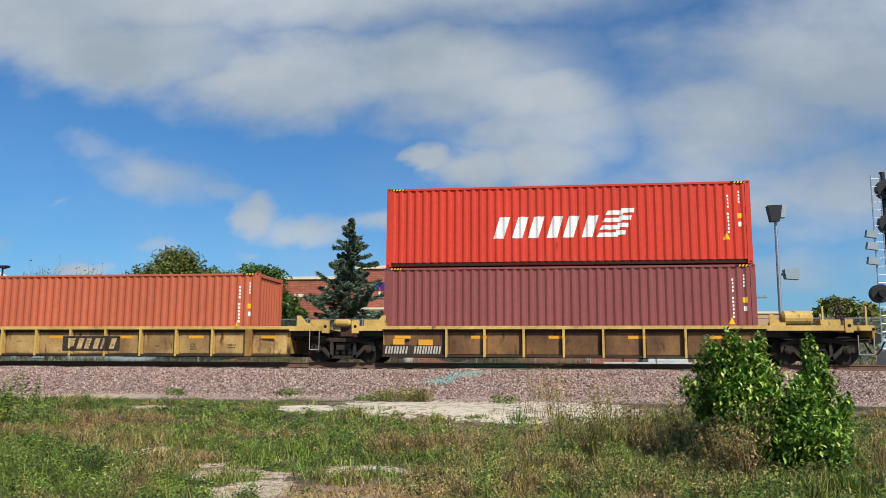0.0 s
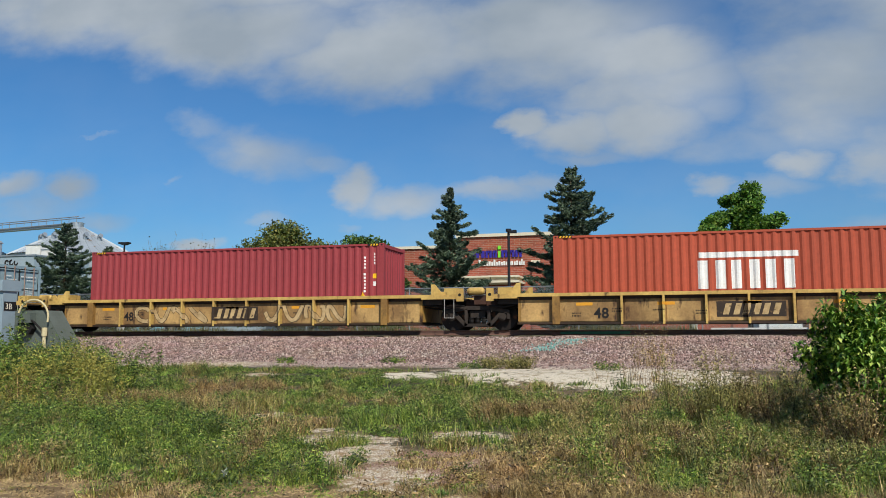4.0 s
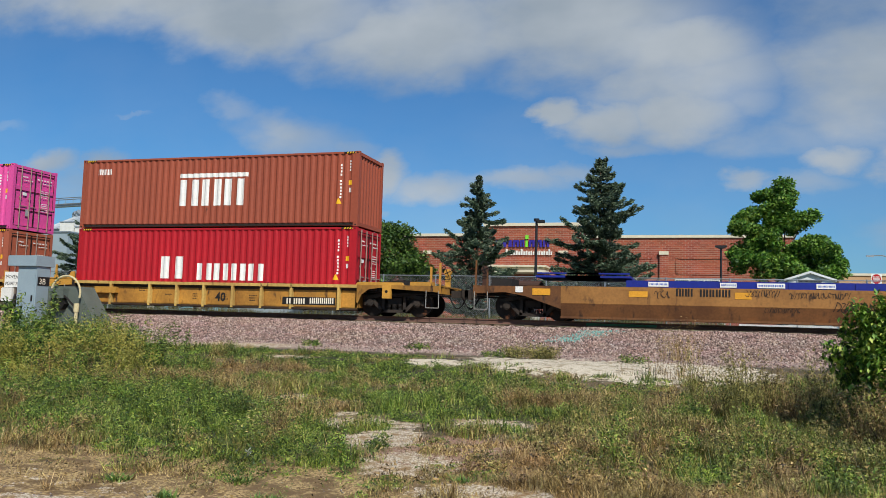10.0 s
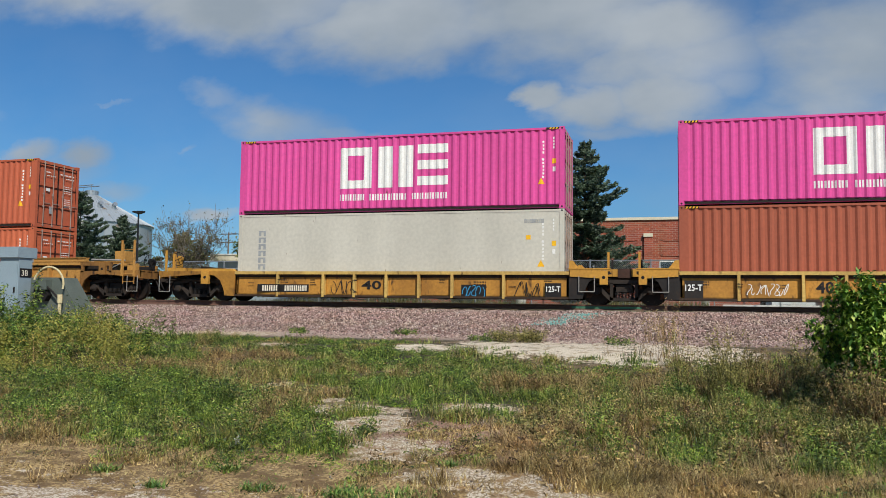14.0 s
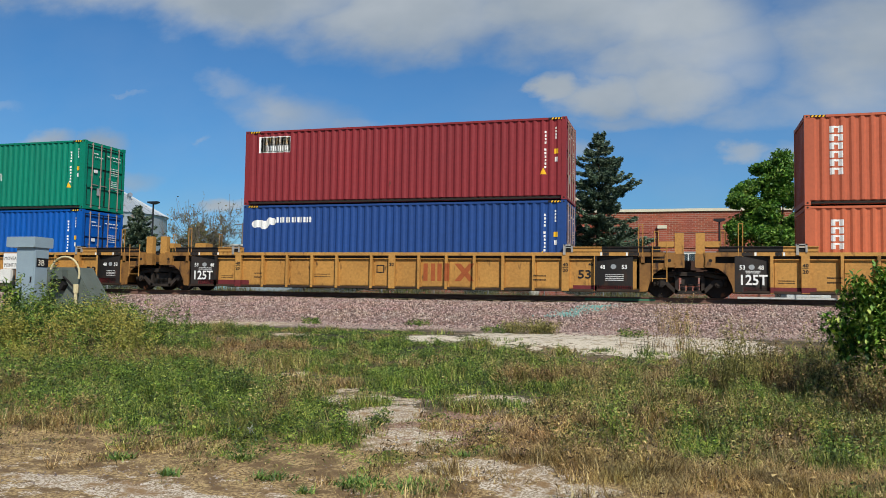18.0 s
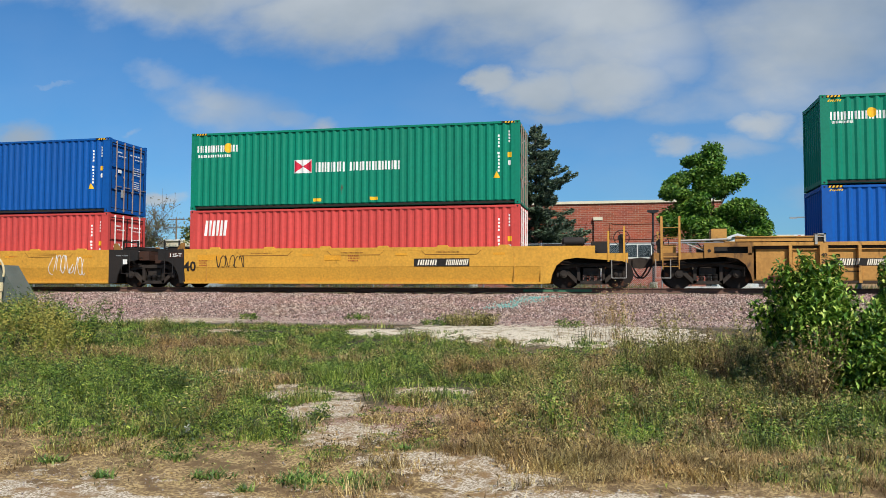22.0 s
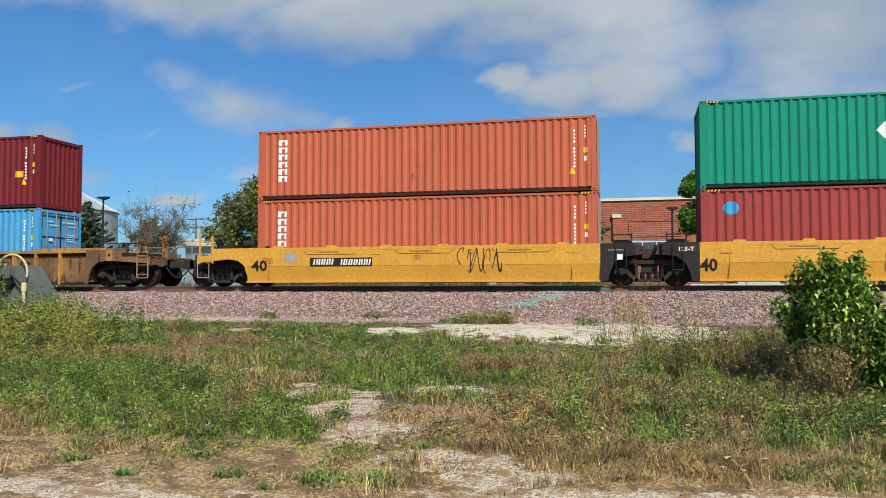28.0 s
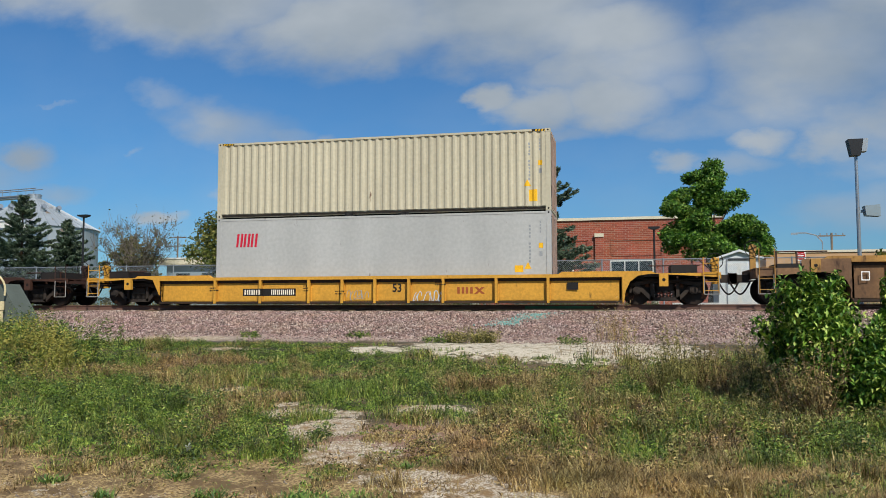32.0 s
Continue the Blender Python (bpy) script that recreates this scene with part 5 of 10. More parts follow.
# ---- fittings at the ends of the cars ----
def shared_joint(style, left, right, u):
    """Fittings of the two units that share the truck at u; left is the unit on the -x side."""
    for car, way in ((CAR[left], 1), (CAR[right], -1)):
        uc = SHEETS[car.name][0]
        x = u - uc
        if style == "tan":
            m = M["car_sill"]
            bracket(car, x - way * 0.52, 0.98, 1.42, m)
            corner_guide(car, x - way * 1.55, way, 1.22, m)
            locker(car, x - way * 0.95 - 0.25, x - way * 0.95 + 0.25, 1.22, 1.46, m, -1.0, -0.3)
            if way > 0:
                hoop(car, x - 1.05, x - 0.72, 0.42, 1.06)
                tank(car, x - 0.35, x + 0.1, 1.36, 0.13, m, -0.7)
        elif style == "gold":
            m = M["car_gold"]
            bracket(car, x - way * 0.62, 0.66, 1.12, m, 0.26)
            hoop(car, x - way * 1.42, x - way * 0.92, 0.42, 0.92)
            upright(car, x - way * 0.5, 1.0, 1.75, m, -1.0)
            upright(car, x - way * 0.5, 1.0, 1.6, M["car_black"], 0.9)
            corner_guide(car, x - way * 1.75, way, 1.09, m)
            bm = bmesh.new()
            slab(bm, [(x - way * 1.72, 0.92), (x - way * 0.72, 0.86), (x - way * 0.72, 1.15), (x - way * 1.72, 1.15)], -YS - 0.03, -YS + 0.03)
            slab(bm, [(x - way * 1.76, 1.15), (x - way * 0.40, 1.15), (x - way * 0.40, 1.19), (x - way * 1.76, 1.19)], -YS - 0.05, -YS + 0.3)
            part("joint_arm", bm, m, car)
            locker(car, x - way * 0.4 - 0.2, x - way * 0.4 + 0.2, 0.95, 1.2, m, -0.6, 0.4)
        elif style == "mustard":
            m = M["car_mustard"]
            locker(car, x - way * 0.32 - 0.14, x - way * 0.32 + 0.14, 1.4, 2.06, m, -1.42, -1.2, "stanchion")
            locker(car, x - way * 0.32 - 0.16, x - way * 0.32 + 0.16, 0.95, 1.4, M["end_mustard"], -1.44, -1.2, "stanchion_foot")
            locker(car, x - way * 0.75 - 0.25, x - way * 0.75 + 0.25, 1.72, 1.92, m, 0.4, 0.9, "stanchion")
            bracket(car, x - way * 0.62, 0.96, 1.4, M["end_mustard"], 0.3)
            hinged_beam(car, x - way * 3.75, x - way * 2.75, 1.44, x - way * 0.9)
            sill_bands(car, (x - way * 2.72, x - way * 2.52, "car_black"), (x - way * 2.80, x - way * 2.74, "white_mark"), (x - way * 1.98, x - way * 1.92, "white_mark"), (x - way * 1.90, x - way * 1.56, "car_black"))
            for y in (-1.45, 1.3):
                bm = bmesh.new()
                for q in (1.45,) if y < 0 else (1.05,):
                    tube(bm, [(x - way * q, y, 1.3), (x - way * q, y, 2.35), (x - way * (q + 0.13), y, 2.35), (x - way * (q + 0.13), y, 1.3)], 0.014)
                part("handrail", bm, m, car)
            if way > 0:
                ladder(car, x - 1.15, -YS - 0.04, 0.5, 1.75, m, 0.45)
        else:
            m = M["car_black"]
            hoop(car, x - way * 1.05, x - way * 0.72, 0.5, 1.3, m)
            for q in (0.55, 1.15):
                upright(car, x - way * q, 1.05, 1.72, m, -1.25, 0.05)
            for z in (1.42, 1.66):
                bm = bmesh.new()
                tube(bm, [(x - way * 0.55, -1.25, z), (x - way * 1.15, -1.25, z)], 0.018)
                part("handrail", bm, m, car)
            locker(car, x - way * 0.45 - 0.2, x - way * 0.45 + 0.2, 1.0, 1.34, M["car_rust"], -1.0, -0.2)
            locker(car, x - way * 0.9 - 0.3, x - way * 0.9 + 0.3, 1.38, 1.5, m, -1.1, 0.8, "deck_box")
            tank(car, *sorted((x - way * 0.25, x - way * 0.7)), 1.30, 0.12, m, 0.5)
            for s_ in (-1, 1):
                bm = bmesh.new()
                slab(bm, [(x - way * 1.45, 1.38), (x - way * 1.16, 1.38), (x - way * 1.32, 1.62), (x - way * 1.45, 1.62)], s_ * 1.42, s_ * 1.36)
                part("corner_guide", bm, M["end_mustard"], car)
            if way < 0:
                mark(car, "plate", u + 0.86, u + 1.44, 1.08, 1.26, "car_rust")
                mark(car, "text", u + 0.92, u + 1.38, 1.10, 1.23, "white_mark", text="125-T")
            else:
                mark(car, "plate", u - 1.02, u - 0.84, 0.84, 1.02, "white_mark")
                mark(car, "bars", u - 1.3, u - 0.8, 1.14, 1.18, "grey_mark", n=9)


for style, pairs in (("tan", (("B", "A", 147.46), ("C", "B", 129.22), ("D", "C", 111.55), ("E", "D", 93.68))), ("gold", (("H", "G", 34.54), ("I", "H", 18.75))),
                     ("mustard", (("K", "J", -20.3), ("L", "K", -40.11))), ("black", (("N", "M", -79.18), ("O", "N", -94.9), ("P", "O", -110.49), ("Q", "P", -126.05)))):
    for a_, b_, u_ in pairs:
        shared_joint(style, a_, b_, u_)


def open_end(style, key, way, u, key_m, top):
    """Fittings of an end with its own truck; u: the end of its deck, way: where it points."""
    car = CAR[key]
    x, m = u - SHEETS[car.name][0], M[key_m]
    hoop(car, x - way * 0.06, x - way * 0.52, 0.32, 0.92)
    if style == "tan":
        bracket(car, x - way * 0.75, 1.0, 1.42, m)
        tank(car, *sorted((x - way * 2.5, x - way * 1.7)), 1.48, 0.25, m, -0.75)
        brake_wheel(car, x - way * 0.7, 1.78, M["car_rust"], -0.6, 0.3)
        corner_guide(car, x - way * 3.1, way, 1.22, m)
        locker(car, x - way * 1.2 - 0.3, x - way * 1.2 + 0.3, 1.22, 1.42, m)
        for q in (0.1, 1.4):
            upright(car, x - way * q, 1.2, 1.85, m, -1.1, 0.05)
    elif style == "mustard":
        ladder(car, x - way * 0.5 - 0.22, -YS - 0.04, 0.6, 2.15, m, 0.5)
        upright(car, x - way * 0.25, 0.9, 2.3, m)
        upright(car, x - way * 0.8, 0.9, 2.3, m)
        upright(car, x - way * 0.25, 0.9, 2.0, m, 1.2)
        locker(car, x - way * 2.2 - 0.25, x - way * 2.2 + 0.25, 1.6, 2.0, m, 0.2, 0.8, "stanchion")
        hinged_beam(car, x - way * 5.0, x - way * 2.5, 1.44, x - way * 2.5)
        bracket(car, x - way * 1.7, 0.96, 1.40, M["end_mustard"], 0.3)
        locker(car, x - way * 0.5 - 0.2, x - way * 0.5 + 0.2, 1.1, 1.4, m, -1.3, -1.1, "step_box")
        bm = bmesh.new()
        rod(bm, (x - way * 0.85, -1.25, 1.52), (x - way * 2.4, -1.25, 1.56), 0.035, seg=8)
        rod(bm, (x - way * 1.05, -1.2, 1.42), (x - way * 1.75, -1.2, 1.12), 0.022, seg=6)
        part("hand_brake_rod", bm, M["pole_grey_dull"], car)
        brake_wheel(car, x - way * 0.25, 1.5, M["steel_dark"], -0.5)
    elif style == "gold":
        for q in (0.12, 0.45):
            upright(car, x - way * q, 1.0, 1.95 - q * 0.4, m, -1.2)
        brake_wheel(car, x - way * 0.1, 1.62, m, -0.4, 0.26)
        bracket(car, x - way * 2.0, 0.62, 1.1, m, 0.32)
        locker(car, x - way * 0.75 - 0.4, x - way * 0.75 + 0.4, 1.09, 1.22, m, -1.45, -1.0)
        top_beam(car, *sorted((x - way * 1.4, x - way * 3.2)), 1.09, m, 0.1)
        bm = bmesh.new()
        slab(bm, [(x - way * 1.5, 1.09), (x - way * 3.3, 1.09), (x - way * 3.3, 1.16), (x - way * 1.5, 1.3)], -1.0, 1.0)
        part("deck_ramp", bm, M["car_black"], car)
    elif style == "dark":
        locker(car, x - way * 0.9 - 0.35, x - way * 0.9 + 0.35, 1.05, 1.4, M["car_black"], -1.1, 0.2)
        tank(car, *sorted((x - way * 2.0, x - way * 1.2)), 1.25, 0.17, M["car_rust"], 0.5)
        upright(car, x - way * 0.08, 0.8, 2.0, m, -1.4, 0.05)
        upright(car, x - way * 0.5, 0.8, 1.6, m, -1.48, 0.05)
        brake_wheel(car, x - way * 0.15, 1.75, M["car_rust"], -0.5, 0.26)
        mark(car, "plate", u - way * 1.6 - 0.13, u - way * 1.6 + 0.13, 0.92, 1.12, "white_mark")
        mark(car, "plate", u - way * 2.35 - 0.3, u - way * 2.35 + 0.3, 0.84, 1.06, "orange_mark")
    elif style == "yellow":
        upright(car, x - way * 0.12, 0.85, 2.0, m, -1.46, 0.06)
        upright(car, x - way * 0.62, 0.85, 1.85, m, -1.46, 0.06)
        upright(car, x - way * 0.12, 0.85, 1.8, m, 1.3, 0.05)
        tank(car, *sorted((x - way * 2.1, x - way * 1.5)), 1.56, 0.16, M["car_black"], -0.6)
        locker(car, x - way * 0.9 - 0.3, x - way * 0.9 + 0.3, 1.1, 1.55, M["car_black"], -0.9, 0.4)
        brake_wheel(car, x - way * 0.2, 1.7, M["car_black"], -0.3, 0.26)
        locker(car, x - way * 2.4 - 0.35, x - way * 2.4 + 0.35, 1.38, 1.46, M["car_black"], -1.2, 1.2, "deck_box")
    else:
        ladder(car, x - way * 0.32 - 0.22, -YS - 0.04, 0.35, max(1.5, top + 0.35), m, 0.46)
        locker(car, x - way * 1.1 - 0.4, x - way * 1.1 + 0.4, 1.0, 1.28, M["car_black"], -1.1, 0.4)
        top_beam(car, *sorted((x - way * 2.0, x - way * 5.1)), top, m, 0.08)
        bracket(car, x - way * 1.75, top - 0.42, top, m, 0.28)
        for q in (0.7, 1.3):
            upright(car, x - way * q, top - 0.2, top + 0.28, M["car_rust"], -1.0, 0.05)
        bm = bmesh.new()
        tube(bm, [(x - way * 0.6, -1.0, top + 0.26), (x - way * 2.2, -1.0, top + 0.26)], 0.022)
        part("guard_rail", bm, M["car_rust"], car)
        brake_wheel(car, x - way * 0.08, top + 0.42, m, -0.5, 0.26)


for row in (("tan", "A", 1, 164.5, "car_sill", 1.22), ("tan", "E", -1, 76.3, "car_sill", 1.22), ("dark", "F", -1, 52.9, "car_fec", 1.15), ("dark", "F", 1, 75.1, "car_fec", 1.15),
            ("gold", "G", 1, 51.75, "car_gold", 1.09), ("gold", "I", -1, 1.41, "car_gold", 1.09), ("mustard", "J", 1, 0.55, "car_mustard", 1.44), ("mustard", "L", -1, -61.1, "car_mustard", 1.44),
            ("yellow", "M", 1, -61.9, "car_yellow", 1.38), ("yellow", "Q", -1, -142.2, "car_yellow", 1.38), ("plain", "R", 1, -144.14, "sill_worn", 1.4), ("plain", "R", -1, -166.37, "sill_worn", 1.4),
            ("plain", "S", 1, -167.4, "car_yellow", 1.0), ("plain", "S", -1, -190.1, "car_yellow", 1.0), ("plain", "T", 1, -190.9, "car_rust", 1.0)):
    open_end(*row)

# underfloor equipment box of one unit, wheel-rim plates at the container ends
locker(CAR["G"], 38.5 - SHEETS[CAR["G"].name][0] - 1.1, 38.5 - SHEETS[CAR["G"].name][0] - 0.1, 0.62, 0.86, M["car_gold"], -1.5, -1.3, "reservoir")
for key in "JKL":
    car = CAR[key]
    uc = SHEETS[car.name][0]
    box_u = {"J": -10.8, "K": -30.36, "L": -49.9}[key]
    for q in (-6.14, 6.14):
        lock_block(car, box_u + q * 1.012 - uc)
        mark(car, "text", box_u + q * 0.997 - 0.085, box_u + q * 0.997 + 0.085, 0.98, 1.09, "black_mark", text="40")
        mark(car, "plate", box_u + q * 0.997 - 0.095, box_u + q * 0.997 + 0.095, 0.935, 0.95, "black_mark")
        mark(car, "text", box_u + q * 0.997 - 0.085, box_u + q * 0.997 + 0.085, 0.79, 0.90, "black_mark", text="20")
        mark(car, "bars", box_u + q * 0.86 - 0.22, box_u + q * 0.86 + 0.18, 0.64, 0.69, "black_mark", n=7)
        mark(car, "bars", box_u + q * 0.86 - 0.22, box_u + q * 0.86 + 0.18, 0.50, 0.55, "black_mark", n=7)
    mark(car, "text", box_u - 0.085, box_u + 0.085, 0.96, 1.07, "black_mark", text="20")
    mark(car, "bars", box_u - 6.9, box_u - 6.4, 0.55, 0.58, "black_mark", n=12)
    mark(car, "bars", box_u - 6.9, box_u - 6.4, 0.48, 0.51, "black_mark", n=10)
    mark(car, "bars", box_u - 3.05, box_u - 2.4, 0.64, 0.67, "black_mark", n=14)
    mark(car, "bars", box_u - 3.05, box_u - 2.4, 0.55, 0.58, "black_mark", n=14)
    mark(car, "frame", box_u - 0.62, box_u - 0.33, 0.72, 1.0, "black_mark")

# folded flat racks in the brown car
rack = rolling("flat_rack_stack", 63.9, 0.35, "blue folded steel flat racks stacked low in a well car", "flat rack", "containers on the train")
M["rack_blue"] = box_paint("rack_blue", "1f2f8f", 0.85)
for i in range(3):
    z = i * 0.36
    bm = bmesh.new()
    box(bm, -5.9, 5.9, -1.21, 1.21, z, z + 0.31)
    for x in np.linspace(-5.6, 5.6, 13):
        box(bm, x - 0.05, x + 0.05, -1.225, -1.2, z + 0.02, z + 0.29)
    part("rack", bm, M["rack_blue"], rack)
for x in (-7.9, -6.9):
    bm = bmesh.new()
    box(bm, x - 1.0, x + 1.15, -1.19, 1.19, 1.10, 1.17)
    box(bm, x - 0.95, x + 1.1, -1.17, -1.05, 1.22, 1.27)
    part("folded_end", bm, M["rack_blue"], rack)
bm = bmesh.new()
box(bm, 6.1, 9.9, -1.15, 1.15, 0.86, 0.93)
part("folded_end", bm, M["car_brown"], rack)
SHEETS[rack.name] = (63.9, 0.35, [(-12, 0.0), (12, 0.0)], -1.23)
for u0, w, key in ((58.7, 0.7, "white_mark"), (60.9, 0.55, "white_mark"), (62.0, 0.9, "white_mark"), (63.7, 0.6, "white_mark"), (66.0, 0.3, "white_mark")):
    mark(rack, "plate", u0, u0 + w * 0.9, 1.19, 1.34, key)
    mark(rack, "bars", u0 + 0.04, u0 + w * 0.86, 1.235, 1.295, "blue_mark", n=7)
for i in range(7):
    u0 = 65.8 + i * 0.62
    mark(rack, "plate", u0, u0 + 0.26, 1.28, 1.36, "red_mark" if i % 2 else "white_mark")

# painted murals on the yellow cars
def ribbon(line, half):
    """Quads of a band along a smooth line of x, z points; half: half its width at the two ends."""
    p = [Vector(q) for q in line]
    p = [p[0] * 2 - p[1]] + p + [p[-1] * 2 - p[-2]]
    a = []
    for k in range(1, len(p) - 2):
        for t in (0.0, 0.125, 0.25, 0.375, 0.5, 0.625, 0.75, 0.875):
            a.append(tuple(0.5 * (2 * p[k] + (p[k + 1] - p[k - 1]) * t + (2 * p[k - 1] - 5 * p[k] + 4 * p[k + 1] - p[k + 2]) * t * t + (3 * p[k] - p[k - 1] - 3 * p[k + 1] + p[k + 2]) * t ** 3)))
    a = np.array(a + [tuple(p[-2])])
    d = np.gradient(a, axis=0)
    nrm = np.c_[-d[:, 1], d[:, 0]] / (np.linalg.norm(d, axis=1, keepdims=True) + 1e-9)
    w = np.linspace(half[0], half[1], len(a))[:, None]
    up, down = a + nrm * w, a - nrm * w
    return [convex([tuple(p) for p in (down[k], down[k + 1], up[k + 1], up[k])]) for k in range(len(a) - 1)]


def convex(points):
    """Convex hull, counter-clockwise."""
    pts = sorted(set(points))

    def half(seq):
        out = []
        for p in seq:
            while len(out) > 1 and (out[-1][0] - out[-2][0]) * (p[1] - out[-2][1]) - (out[-1][1] - out[-2][1]) * (p[0] - out[-2][0]) <= 0:
                out.pop()
            out.append(p)
        return out
    a, b = half(pts), half(pts[::-1])
    return a[:-1] + b[:-1]


def sprayed(key, u, colour, lines, half, lift=0.0, name="graffiti"):
    """Bands of spray paint on a car; lines in metres from u along the car and over the rail."""
    car = CAR[key]
    uc, _, pts, y = SHEETS[car.name]
    polys = [q for line in lines for q in ribbon([(u - uc + a, b) for a, b in line], half)]
    return tagged(stencil(name, polys, M[colour], car, pts, y - lift), kind="stuff")


def letters_mural():
    """Pale blue bubble letters with a dark red outline, running out in a ramp."""
    u = -116.95
    sprayed("P", u, "pale_mural", [[(0.06, 1.22), (0.14, 0.16)], [(0.20, 1.22), (0.26, 0.16)], [(0.36, 1.22), (0.40, 0.16)], [(0.52, 1.22), (0.55, 0.16)], [(0.68, 1.22), (0.68, 0.16)], [(0.80, 1.22), (0.80, 0.16)]], (0.09, 0.09), 0.0, "mural")
    sprayed("P", u, "pale_mural", [[(0.85, 0.50), (1.10, 0.55), (1.45, 0.55), (1.95, 0.40)], [(0.70, 0.28), (1.20, 0.28), (2.02, 0.26)], [(1.0, 0.72), (1.3, 0.78), (1.6, 0.72), (1.8, 0.60)]], (0.15, 0.13), 0.0006, "mural")
    sprayed("P", u, "pale_mural", [[(-0.30, 0.70), (-0.22, 0.62), (-0.05, 0.56)], [(-0.28, 0.36), (-0.15, 0.42), (0.0, 0.34)], [(0.92, 1.10), (1.02, 1.0)]], (0.09, 0.07), 0.0012, "mural")
    sprayed("P", u, "maroon_mark", [[(0.02, 1.24), (-0.02, 0.9), (0.03, 0.6), (0.12, 0.14)], [(0.16, 1.12), (0.30, 1.20), (0.40, 1.02), (0.30, 0.82), (0.18, 0.88), (0.16, 1.12)],
                                    [(0.34, 0.80), (0.24, 0.62), (0.48, 0.52), (0.54, 0.15)], [(0.60, 1.24), (0.58, 1.0), (0.62, 0.84), (0.78, 0.84), (0.82, 1.24)], [(0.60, 0.62), (0.80, 0.62), (0.72, 0.16)]], (0.016, 0.016), 0.005)
    sprayed("P", u, "maroon_mark", [[(0.92, 1.16), (1.06, 1.16), (1.06, 0.98), (0.94, 0.84), (0.88, 1.0), (0.92, 1.16)], [(0.92, 0.74), (1.15, 0.90), (1.50, 0.92), (1.80, 0.76), (2.0, 0.46), (2.06, 0.14)],
                                    [(-0.34, 0.74), (-0.20, 0.60), (0.02, 0.58), (-0.30, 0.48), (-0.22, 0.34), (0.04, 0.30)], [(0.86, 0.62), (0.88, 0.40), (0.95, 0.15)]], (0.016, 0.016), 0.005)
    sprayed("P", u, "red_mark", [[(1.22, 0.78), (1.26, 0.66), (1.32, 0.76), (1.36, 0.64), (1.42, 0.78)], [(1.20, 0.52), (1.30, 0.58), (1.26, 0.44), (1.40, 0.56), (1.44, 0.44), (1.58, 0.58), (1.62, 0.46)], [(-0.45, 1.16), (-0.40, 1.05), (-0.34, 1.16), (-0.28, 1.05)]], (0.012, 0.012), 0.005)
    sprayed("P", u, "orange_mark", [[(-0.26, 0.95), (0.14, 0.97)]], (0.05, 0.06), 0.006)
    # a thin signature beside it
    sprayed("P", u, "black_mark", [[(2.1, 1.10), (2.3, 1.24), (2.4, 1.16), (2.2, 0.98), (2.15, 0.70), (2.5, 0.46)], [(2.45, 1.02), (2.52, 1.12), (2.58, 1.0), (2.66, 1.12), (2.72, 1.02), (2.9, 1.2), (3.0, 1.06), (2.84, 1.0)],
                                   [(2.5, 0.80), (2.66, 0.92), (2.62, 0.66), (2.52, 0.72), (2.8, 0.78), (2.86, 0.70), (2.96, 0.80), (3.04, 0.70)]], (0.010, 0.005), 0.004)
    sprayed("P", u, "black_mark", [[(3.04, 0.70), (3.2, 0.86), (3.28, 0.72), (3.12, 0.66), (3.4, 0.70), (3.52, 0.82), (3.62, 0.72), (3.56, 0.64)], [(3.44, 0.36), (3.56, 0.46), (3.72, 0.42), (3.74, 0.26)], [(3.5, 1.12), (3.7, 1.2), (3.9, 1.12), (3.76, 1.04)]], (0.010, 0.005), 0.004)


